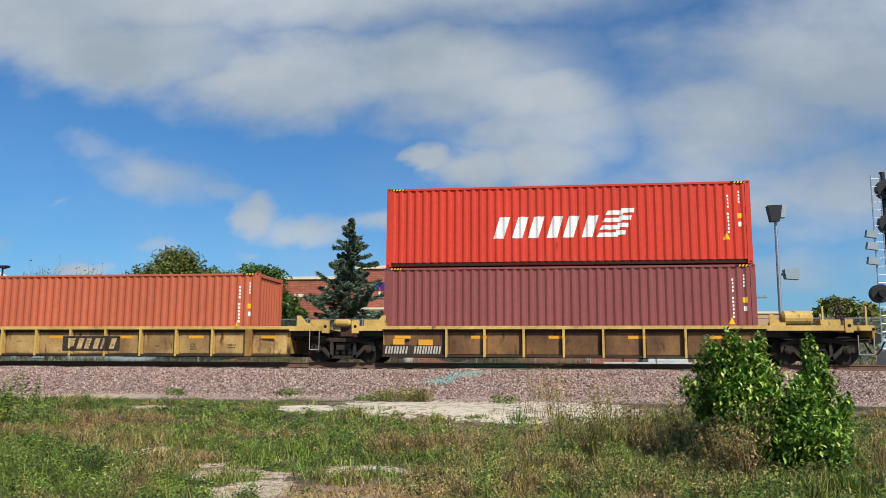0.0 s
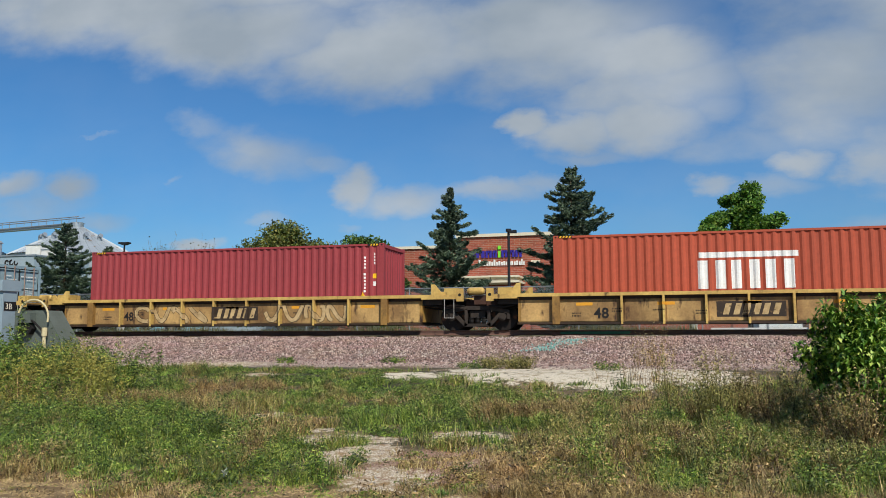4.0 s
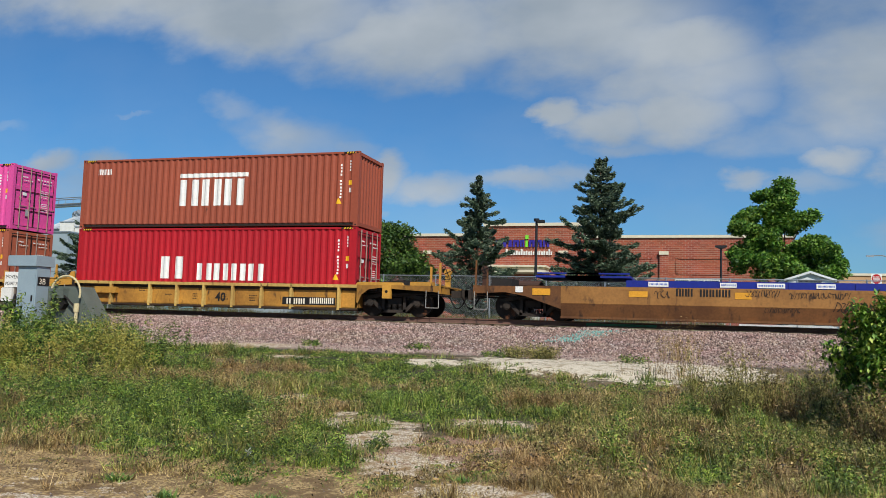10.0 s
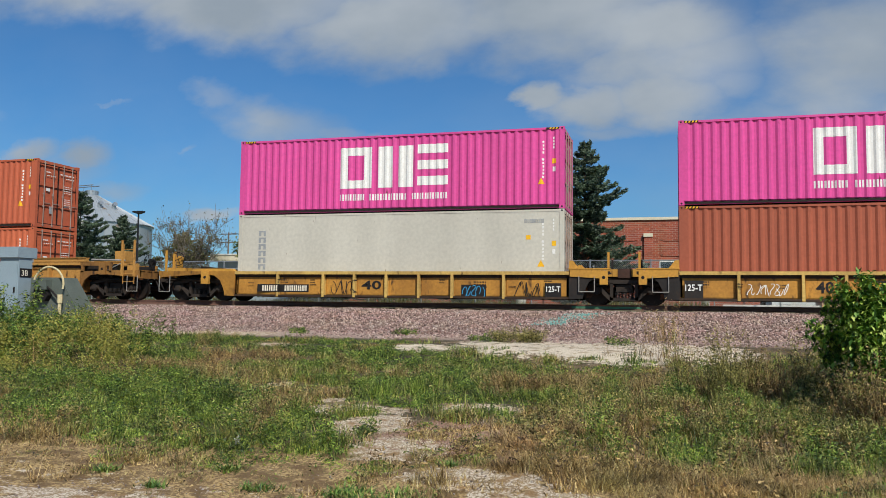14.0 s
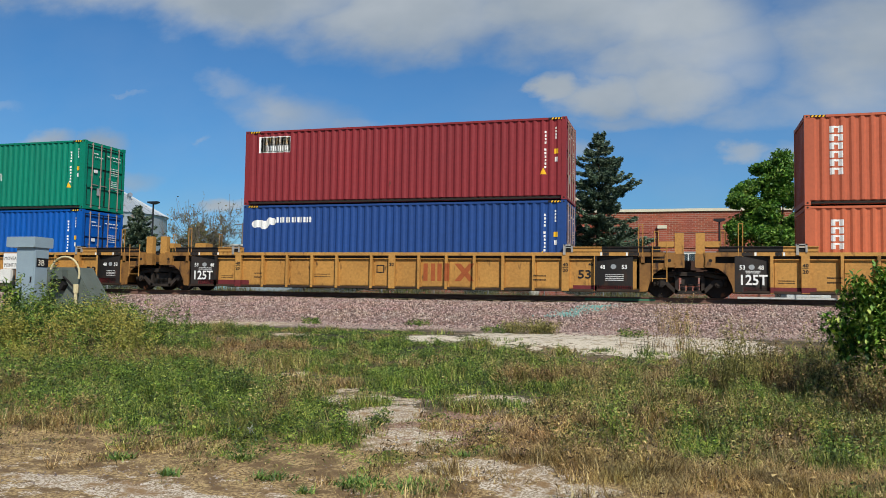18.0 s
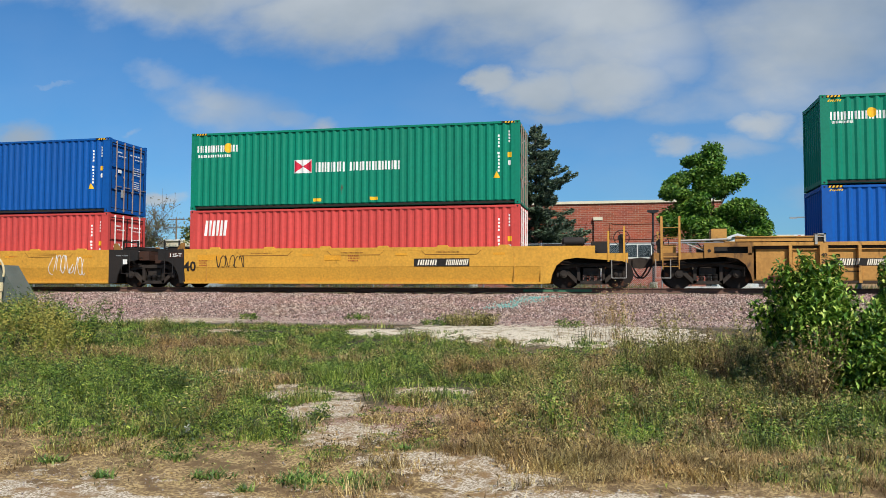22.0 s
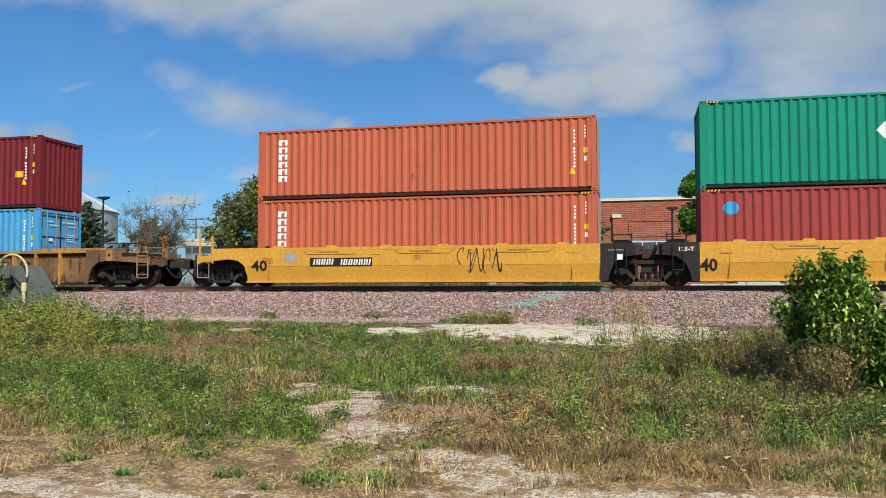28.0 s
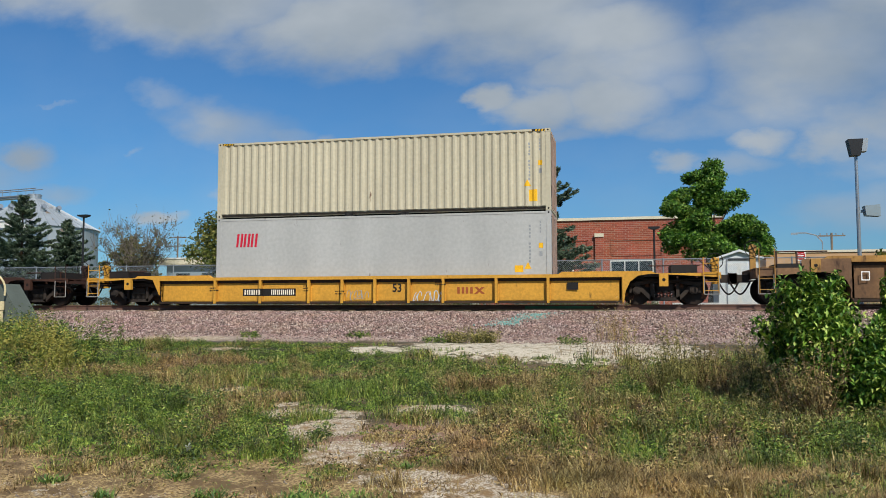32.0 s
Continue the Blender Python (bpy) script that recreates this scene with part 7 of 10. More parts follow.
for b in (CAR["Q"],):
    mark(b, "text", -140.00, -139.39, 0.55, 0.94, "black_mark", text="40")
    mark(b, "plate", -137.74, -135.41, 0.71, 1.00, "black_mark")
    mark(b, "bars", -137.62, -136.84, 0.76, 0.97, "cream_mark", n=4, lean=0.04)
    mark(b, "bars", -136.59, -135.46, 0.74, 0.95, "cream_mark", n=6, lean=0.04)
    mark(b, "plate", -138.71, -138.25, 0.87, 1.16, "grey_mark")
    mark(b, "scrawl", -132.37, -130.79, 0.37, 1.28, "black_mark")
for b in (CAR["R"],):
    mark(b, "plate", -161.06, -159.49, 0.71, 0.96, "black_mark")
    mark(b, "bars", -161.00, -160.44, 0.73, 0.94, "cream_mark", n=4)
    mark(b, "bars", -160.26, -159.53, 0.72, 0.94, "cream_mark", n=6)
    mark(b, "plate", -152.09, -150.53, 0.59, 0.99, "worn_plate")
    mark(b, "bars", -151.95, -150.63, 0.66, 0.93, "worn_tan", n=3, lean=0.1)
    mark(b, "text", -150.03, -149.53, 0.67, 0.99, "black_mark", text="53")
    mark(b, "frame", -163.33, -163.08, 0.72, 1.00, "white_mark")
for b in (CAR["S"],):
    mark(b, "plate", -183.80, -181.77, 0.33, 0.59, "black_mark")
    mark(b, "bars", -183.74, -183.04, 0.37, 0.55, "cream_mark", n=4)
    mark(b, "bars", -182.71, -181.81, 0.37, 0.55, "cream_mark", n=6)
    mark(b, "text", -178.20, -177.88, 0.44, 0.74, "black_mark", text="53")
    mark(b, "bars", -175.92, -175.34, 0.38, 0.60, "rust_mark", n=2)
    mark(b, "cross", -175.34, -174.97, 0.37, 0.60, "rust_mark")
    mark(b, "scrawl", -179.86, -179.07, 0.16, 0.51, "grey_mark")
    mark(b, "scrawl", -177.46, -176.43, 0.11, 0.50, "pale_mural")
    mark(b, "plate", -172.23, -171.86, 0.49, 0.73, "black_mark")

# ---- small stencilled lines and reflectors on the cars' panels ----
def stencils(key, u0, u1, step, z0, z1, seed, ink="black_mark"):
    rs, u = random.Random(seed), u0
    while u < u1:
        if rs.random() < 0.55:
            z, w = rs.uniform(z0, z1), rs.uniform(0.22, 0.5)
            for k in range(rs.choice((1, 2, 2, 3))):
                mark(CAR[key], "bars", u + 0.3, u + 0.3 + w * rs.uniform(0.7, 1.0), z - 0.085 * k, z - 0.085 * k + 0.045, ink, n=rs.choice((3, 4)))
        u += step


for key, u0, u1, step, z0, z1, ink in (("G", 36.6, 48.2, 1.22, 0.5, 0.85, "black_mark"), ("H", 20.7, 32.5, 1.22, 0.5, 0.85, "black_mark"), ("I", 4.9, 16.6, 1.22, 0.5, 0.85, "black_mark"),
                                       ("M", -77.4, -65.8, 1.9, 0.9, 1.2, "rust_mark"), ("N", -93.0, -81.8, 1.9, 0.9, 1.2, "rust_mark"), ("O", -108.5, -97.4, 1.9, 0.9, 1.2, "rust_mark"), ("P", -124.2, -113.0, 1.9, 0.9, 1.2, "rust_mark"),
                                       ("Q", -139.9, -128.6, 1.9, 0.9, 1.2, "rust_mark"), ("R", -161.2, -149.6, 1.01, 0.6, 1.1, "worn_tan"), ("S", -186.6, -171.4, 1.2, 0.45, 0.8, "black_mark"), ("B", 131.2, 144, 1.32, 0.45, 0.7, "black_mark"),
                                       ("C", 114.5, 126, 1.3, 0.45, 0.7, "black_mark"), ("D", 96.5, 108, 1.33, 0.45, 0.7, "black_mark"), ("E", 79.8, 91.5, 1.36, 0.45, 0.7, "worn_tan")):
    stencils(key, u0, u1, step, z0, z1, round(u0 * 10), ink)
# stiffened hand holds pressed into the smooth sides
for key, u0 in (("M", -76.0), ("N", -91.6), ("O", -107.1), ("P", -122.8), ("Q", -138.4)):
    for i in range(3):
        u = u0 + 0.4 + i * 3.4
        mark(CAR[key], "hatch", u, u + 2.1, 1.12, 1.27, "worn_hatch")
        mark(CAR[key], "bars", u + 0.55, u + 1.35, 1.19, 1.23, "worn_hatch", n=9)
        mark(CAR[key], "plate", u + 2.5, u + 2.9, 1.10, 1.18, "orange_mark")
# yellow reflector strips
for key, u0, step, count in (("A", 149.6, 2.56, 5), ("B", 131.7, 2.64, 6), ("C", 115.2, 2.6, 5), ("D", 97.0, 2.66, 5), ("E", 80.3, 2.72, 5)):
    for i in range(count):
        mark(CAR[key], "plate", u0 + i * step - 0.27, u0 + i * step + 0.27, 0.80, 0.90, "orange_mark")
mark(BOX["B1"], "column", 132.98, 133.30, 1.28, 2.75, "cream_mark", n=6)
mark(CAR["B"], "text", 133.72, 134.22, 0.34, 0.72, "black_mark", text="48")

# ---- behind the line ----
def brick_material(name, a, b, mortar, scale=1.0):
    m = bpy.data.materials.new(name)
    m.use_nodes = True
    n, l = m.node_tree.nodes, m.node_tree.links
    bsdf = n["Principled BSDF"]
    bsdf.inputs["Roughness"].default_value = 0.9
    co, mp, br = n.new("ShaderNodeTexCoord"), n.new("ShaderNodeMapping"), n.new("ShaderNodeTexBrick")
    mp.inputs["Rotation"].default_value = (radians(90), 0, 0)
    br.inputs["Scale"].default_value = scale
    for k, v in (("Color1", a), ("Color2", b), ("Mortar", mortar), ("Mortar Size", 0.012), ("Brick Width", 0.41), ("Row Height", 0.14)):
        br.inputs[k].default_value = v
    no, mx = n.new("ShaderNodeTexNoise"), n.new("ShaderNodeMix")
    no.inputs["Scale"].default_value, no.inputs["Detail"].default_value = 0.6, 6.0
    mx.data_type, mx.blend_type = "RGBA", "MULTIPLY"
    mx.inputs[0].default_value = 0.35
    l.new(co.outputs["Object"], mp.inputs[0]), l.new(mp.outputs[0], br.inputs["Vector"]), l.new(co.outputs["Object"], no.inputs["Vector"])
    l.new(br.outputs["Color"], mx.inputs[6]), l.new(no.outputs["Color"], mx.inputs[7]), l.new(mx.outputs[2], bsdf.inputs["Base Color"])
    return m


M["bank_brick"] = brick_material("bank_brick", srgb("b0583e"), srgb("8f442f"), srgb("a98a78"))
M["cast_stone"] = paint("cast_stone", srgb("d8cdb4"), srgb("bfb196"), rough=0.85, scale=2)
M["sign_violet"] = paint("sign_violet", srgb("3a2f8f"), srgb("2c2474"), rough=0.4, scale=3)
M["sign_green"] = paint("sign_green", srgb("7fd43a"), srgb("6abf30"), rough=0.4, scale=3)
M["glass"] = paint("glass", srgb("20282c"), srgb("33403f"), rough=0.08, scale=0.7)
M["white_trim"] = paint("white_trim", srgb("dcdad2"), srgb("c4c1b8"), rough=0.6, scale=2)
M["pole_black"] = paint("pole_black", srgb("1f2022"), srgb("2b2c2e"), rough=0.5, scale=3)
M["pole_grey"] = paint("pole_grey", srgb("a9b0b5"), srgb("8d959b"), rough=0.4, metal=0.7, scale=2)
M["galvanised"] = paint("galvanised", srgb("a5aaad"), srgb("83898c"), rough=0.45, metal=0.6, scale=1.2, stretch=(1, 1, 0.4))
M["bin_steel"] = paint("bin_steel", srgb("a6acb0"), srgb("858c90"), rough=0.6, metal=0.35, scale=0.35, stretch=(1, 1, 0.3), third=srgb("8a7a6a"), third_scale=0.8)
M["case_grey"] = paint("case_grey", srgb("8f9fa6"), srgb("7b8a91"), rough=0.5, scale=1.5, fine=30, fine_amount=0.06)
M["siding"] = paint("siding", srgb("d3d6d4"), srgb("bcc1c0"), rough=0.6, scale=1.5)
M["pale_wall"] = paint("pale_wall", srgb("93a0a6"), srgb("808d93"), rough=0.8, scale=0.6)
M["tan_wall"] = paint("tan_wall", srgb("c09a72"), srgb("a6835f"), rough=0.85, scale=0.8)
M["bark"] = paint("bark", srgb("5b4a3b"), srgb("3c3128"), rough=0.95, scale=6, stretch=(1, 1, 0.25), bump=0.6)
M["twig"] = paint("twig", srgb("7a6f63"), srgb("5a5048"), rough=0.95, scale=6)
M["concrete"] = paint("concrete", srgb("b9b4a8"), srgb("9a958a"), rough=0.9, scale=2, bump=0.3)
M["stop_red"] = paint("stop_red", srgb("b81e22"), srgb("9c1a1e"), rough=0.4, scale=3)


def simple(name, bm, material, label, category, kind="", group=""):
    return tagged(part(name, bm, material), label, category, group, kind)


def add_part(name, parent, material, *boxes):
    bm = bmesh.new()
    for b in boxes:
        box(bm, *b)
    return part(name, bm, material, parent)


def bank():
    o = thing("bank_building", pose(0, 62, 1.7), "single-storey red brick bank with cream parapet caps and a violet sign", "building", kind="")
    br, st = M["bank_brick"], M["cast_stone"]
    H0, H1, H2 = 6.64, 7.40, 6.48
    add_part("wall", o, br, (-26, -15.2, 0, 18, -0.6, H0))
    add_part("wall", o, br, (-15.2, -8.0, -0.25, 18, -0.6, H1))
    add_part("wall", o, br, (-8.0, 7.4, 0.0, 18, -0.6, H2))
    add_part("parapet_cap", o, st, (-26.1, -15.2, -0.12, 18.1, H0, H0 + 0.22))
    add_part("parapet_cap", o, st, (-15.35, -7.85, -0.40, 18.1, H1, H1 + 0.24))
    add_part("parapet_cap", o, st, (-7.85, 7.5, -0.12, 18.1, H2, H2 + 0.2))
    for x, h in ((-9.0, 5.2), (-1.55, 5.2), (-20, 5.2), (5.5, 5.2)):
        y = -0.45 if -15 < x < -8 else -0.2
        p = add_part("pilaster", o, br, (x - 0.3, x + 0.3, y, 0, -0.6, h))
        add_part("pilaster_cap", p, st, (x - 0.34, x + 0.34, y - 0.06, 0, h, h + 0.26))
        add_part("pilaster_block", p, st, (x - 0.34, x + 0.34, y - 0.06, 0, 1.3, 1.62))
    # brick frames between the pilasters
    for x0, x1 in ((-7.6, -2.4), (-0.6, 3.0)):
        for z0, z1 in ((4.9, 5.05), (3.75, 3.9)):
            add_part("brick_course", o, br, (x0, x1, -0.05, 0, z0, z1))
        for x in (x0, x1):
            add_part("brick_course", o, br, (x - 0.08, x + 0.08, -0.05, 0, 3.8, 5.0))
    # canopy over the entrance
    add_part("canopy", o, st, (-14.6, -9.9, -3.0, -0.25, 3.62, 3.78), (-14.4, -10.1, -2.8, -0.25, 3.78, 4.02), (-14.6, -9.9, -3.0, -0.25, 4.02, 4.16))
    for x in (-14.2, -10.3):
        add_part("canopy_column", o, br, (x - 0.3, x + 0.3, -2.8, -2.2, -0.2, 3.62))
    for x0, x1, z0, z1, y, n in ((-13.9, -12.5, 0.7, 2.9, -0.25, 2), (-12.1, -10.7, 0.7, 2.9, -0.25, 2), (-0.75, 2.4, 2.3, 3.42, 0.0, 3), (-6.6, -3.5, 2.3, 3.42, 0.0, 3)):
        w = add_part("window_frame", o, M["white_trim"], (x0, x1, y - 0.06, y, z0, z1))
        step = (x1 - x0 - 0.08) / n
        for k in range(n):
            add_part("pane", w, M["glass"], (x0 + 0.08 + k * step, x0 + (k + 1) * step, y - 0.075, y - 0.06, z0 + 0.1, z1 - 0.1))
    # the sign: plain shapes
    y = -0.25
    x, widths = -14.3, (0.5, 0.72, 0.5, 0.34, 0.22, 0.46, 0.5, 0.5)
    for i, w in enumerate(widths):
        z0, z1 = 5.75, 6.3
        if i == 4:
            add_part("sign_stroke", o, M["sign_green"], (x + 0.02, x + 0.2, y - 0.12, y, 5.75, 6.25), (x, x + 0.24, y - 0.12, y, 6.38, 6.66))
        else:
            add_part("sign_stroke", o, M["sign_violet"], (x, x + w * 0.36, y - 0.12, y, z0, z1), (x + w * 0.62, x + w * 0.96, y - 0.12, y, z0, z1),
                     (x + w * 0.3, x + w * 0.7, y - 0.12, y, z0 + 0.36, z1))
        x += w + 0.07
    x = -13.5
    for i, w in enumerate((0.36, 0.34, 0.34, 0.34, 0.34, 0.28, 0.24, 0.34, 0.34, 0.26)):
        add_part("sign_stroke", o, M["white_trim"], (x, x + w * 0.4, y - 0.1, y, 5.12, 5.58 if i in (0, 3, 6, 9) else 5.46), (x + w * 0.62, x + w, y - 0.1, y, 5.12, 5.4))
        x += w + 0.05


bank()


def lamp_post(x, y, top, kind, material, arm=0.7):
    base = ground_z(y) - 0.05
    o = thing("lamp_post", pose(x, y, base), "%s parking lot lamp post on a plain pole" % ("black" if material == "pole_black" else "grey steel"), "lamp post", "lot lamps")
    m, h = M[material], top - base
    bm = bmesh.new()
    rod(bm, (0, 0, 0.05), (0, 0, h - 0.1), 0.085, 0.06, seg=10)
    part("pole", bm, m, o)
    bm = bmesh.new()
    rod(bm, (0, 0, 0.0), (0, 0, 0.5), 0.25, seg=14)
    part("footing", bm, M["concrete"], o)
    if kind == "shoebox":
        bm = bmesh.new()
        slab(bm, [(-0.1, h - 0.2), (0.1, h - 0.2), (arm * 0.6, h - 0.10), (arm * 0.6, h), (-arm * 0.6, h), (-arm * 0.6, h - 0.10)], -0.18, 0.18)
        part("lamp_head", bm, m, o)
    elif kind == "twin":
        bm = bmesh.new()
        rod(bm, (0, 0, h - 0.12), (0, 0, h + 0.02), 0.14, seg=10)
        box(bm, 0.05, 0.4, -0.15, 0.15, h - 0.2, h - 0.06)
        part("lamp_head", bm, m, o)
    else:
        bm = bmesh.new()
        slab(bm, [(-0.32, h - 0.1), (-0.2, h - 0.75), (0.12, h - 0.75), (0.22, h - 0.1)], -0.22, 0.2)
        part("lamp_head", bm, M["pole_black"], o, "black floodlight head")
        bm = bmesh.new()
        slab(bm, [(0.24, h - 0.1), (0.16, h - 0.6), (0.36, h - 0.6), (0.42, h - 0.08)], -0.2, 0.18)
        part("lamp_lens", bm, M["galvanised"], o)
        bm = bmesh.new()
        z = h - (8.15 - 5.22)
        box(bm, 0.0, 0.25, -0.05, 0.05, z - 0.05, z + 0.05)
        slab(bm, [(0.2, z + 0.2), (0.75, z + 0.24), (0.75, z - 0.22), (0.25, z - 0.18)], -0.2, 0.2)
        part("side_floodlight", bm, M["case_grey"], o)
    return o


lamp_post(-0.180 * 40, 40, 1.62 + 0.130 * 40, "twin", "pole_black")
lamp_post(0.040 * 54, 54, 1.62 + 0.0965 * 54, "shoebox", "pole_black", 0.6)
lamp_post(-0.742 * 50, 50, 1.62 + 0.131 * 50, "shoebox", "pole_black", 0.7)
lamp_post(0.267 * 34, 34, 1.62 + 0.1951 * 34, "flood", "pole_grey")


def leaf_material(name, codes, spread=0.35, through_share=0.3, patches=0.0):
    m = bpy.data.materials.new(name)
    m.use_nodes = True
    n, l = m.node_tree.nodes, m.node_tree.links
    out, bsdf = n["Material Output"], n["Principled BSDF"]
    bsdf.inputs["Roughness"].default_value = 0.6
    geo, ramp = n.new("ShaderNodeNewGeometry"), n.new("ShaderNodeValToRGB")
    e = ramp.color_ramp.elements
    while len(e) < len(codes):
        e.new(0.5)
    for i, c in enumerate(codes):
        e[i].position, e[i].color = i / (len(codes) - 1), srgb(c)
    l.new(geo.outputs["Random Per Island"], ramp.inputs[0])
    co, no, mx = n.new("ShaderNodeTexCoord"), n.new("ShaderNodeTexNoise"), n.new("ShaderNodeMix")
    no.inputs["Scale"].default_value = 1.2
    mx.data_type, mx.blend_type = "RGBA", "MULTIPLY"
    mx.inputs[0].default_value = spread
    l.new(co.outputs["Object"], no.inputs["Vector"]), l.new(ramp.outputs[0], mx.inputs[6]), l.new(no.outputs["Color"], mx.inputs[7])
    # patches a hand to an arm across, fresher or duller
    n2, mr, patch_mix = n.new("ShaderNodeTexNoise"), n.new("ShaderNodeMapRange"), n.new("ShaderNodeMix")
    n2.inputs["Scale"].default_value, n2.inputs["Detail"].default_value = 3.6, 3.0
    for k, v in zip(("From Min", "From Max", "To Min", "To Max"), (0.36, 0.64, 1 - patches, 1 + 0.95 * patches)):
        mr.inputs[k].default_value = v
    patch_mix.data_type, patch_mix.blend_type = "RGBA", "MULTIPLY"
    patch_mix.inputs[0].default_value = 1.0
    l.new(co.outputs["Object"], n2.inputs["Vector"]), l.new(n2.outputs["Fac"], mr.inputs["Value"]), l.new(mx.outputs[2], patch_mix.inputs[6]), l.new(mr.outputs[0], patch_mix.inputs[7])
    mx = patch_mix
    l.new(mx.outputs[2], bsdf.inputs["Base Color"])
    tr, ms = n.new("ShaderNodeBsdfTranslucent"), n.new("ShaderNodeMixShader")
    l.new(mx.outputs[2], tr.inputs[0])
    ms.inputs[0].default_value = through_share
    l.new(bsdf.outputs[0], ms.inputs[1]), l.new(tr.outputs[0], ms.inputs[2]), l.new(ms.outputs[0], out.inputs[0])
    return m


M["needles"] = leaf_material("needles", ("2a3a2e", "42543e", "5a6c52", "7c8c6c"), 0.3, 0.06)
M["leaf_maple"] = leaf_material("leaf_maple", ("2c4e14", "4c7a22", "729e34", "9ab848"), 0.4, 0.25)
M["leaf_olive"] = leaf_material("leaf_olive", ("38481a", "5a6828", "808436", "a09446"), 0.4, 0.2)
M["leaf_green"] = leaf_material("leaf_green", ("223a14", "3a5a1e", "56762a", "769238"), 0.4, 0.2)
M["leaf_dull"] = leaf_material("leaf_dull", ("4f5230", "6b683a", "7f7a48", "8f8558"), 0.35, 0.3)


def np_mesh(name, verts, faces, material, parent=None):
    """A mesh from arrays; all faces have as many corners."""
    me = bpy.data.meshes.new(name)
    k = faces.shape[1]
    me.vertices.add(len(verts)), me.loops.add(faces.size), me.polygons.add(len(faces))
    me.vertices.foreach_set("co", verts.astype(np.float32).ravel())
    me.loops.foreach_set("vertex_index", faces.astype(np.int32).ravel())
    me.polygons.foreach_set("loop_start", np.arange(0, faces.size, k, dtype=np.int32))
    me.polygons.foreach_set("loop_total", np.full(len(faces), k, dtype=np.int32))
    me.update(calc_edges=True)
    me.materials.append(material)
    ob = new(name, me)
    ob.parent = parent
    return ob


def leaf_tris(centres, length, width, rng, along=None, flat=0.4):
    """Narrow three-cornered leaves or needle sprays; along: the way they point, or any way."""
    n = len(centres)
    a = rng.normal(size=(n, 3)) * (1, 1, 1 - flat * 0.7) if along is None else along + rng.normal(size=(n, 3)) * 0.55
    a /= np.linalg.norm(a, axis=1, keepdims=True) + 1e-9
    b = np.cross(a, rng.normal(size=(n, 3)) * (1 - flat) + (0, 0, flat))
    b /= np.linalg.norm(b, axis=1, keepdims=True) + 1e-9
    s = rng.uniform(0.55, 1.35, size=(n, 1))
    a, b = a * length * s / 2, b * width * s / 2
    verts = np.stack([centres - a * 0.7 + b, centres + a, centres - a - b], 1).reshape(-1, 3)
    return verts, np.arange(3 * n).reshape(n, 3)


def leaf_quads(centres, length, width, rng, flat=0.5):
    """Pointed leaves at the centres, turned at random; flat: how much they lie level."""
    n = len(centres)
    a = rng.normal(size=(n, 3)) * (1, 1, 1 - flat * 0.7)
    a /= np.linalg.norm(a, axis=1, keepdims=True)
    b = np.cross(a, rng.normal(size=(n, 3)) * (1 - flat) + (0, 0, flat))
    b /= np.linalg.norm(b, axis=1, keepdims=True) + 1e-9
    s = rng.uniform(0.6, 1.3, size=(n, 1))
    a, b = a * length * s / 2, b * width * s / 2
    verts = np.stack([centres - a, centres + b - a * 0.1, centres + a, centres - b - a * 0.1], 1).reshape(-1, 3)
    return verts, np.arange(4 * n).reshape(n, 4)


def limb(bm, p, q, r0, r1, rng, bends=3, seg=6):
    pts = [np.array(p) + (np.array(q) - np.array(p)) * i / bends + (rng.normal(size=3) * 0.04 * np.linalg.norm(np.subtract(q, p)) if 0 < i < bends else 0) for i in range(bends + 1)]
    for i in range(bends):
        rod(bm, pts[i], pts[i + 1], r0 + (r1 - r0) * i / bends, r0 + (r1 - r0) * (i + 1) / bends, seg=seg, caps=False)
    return pts


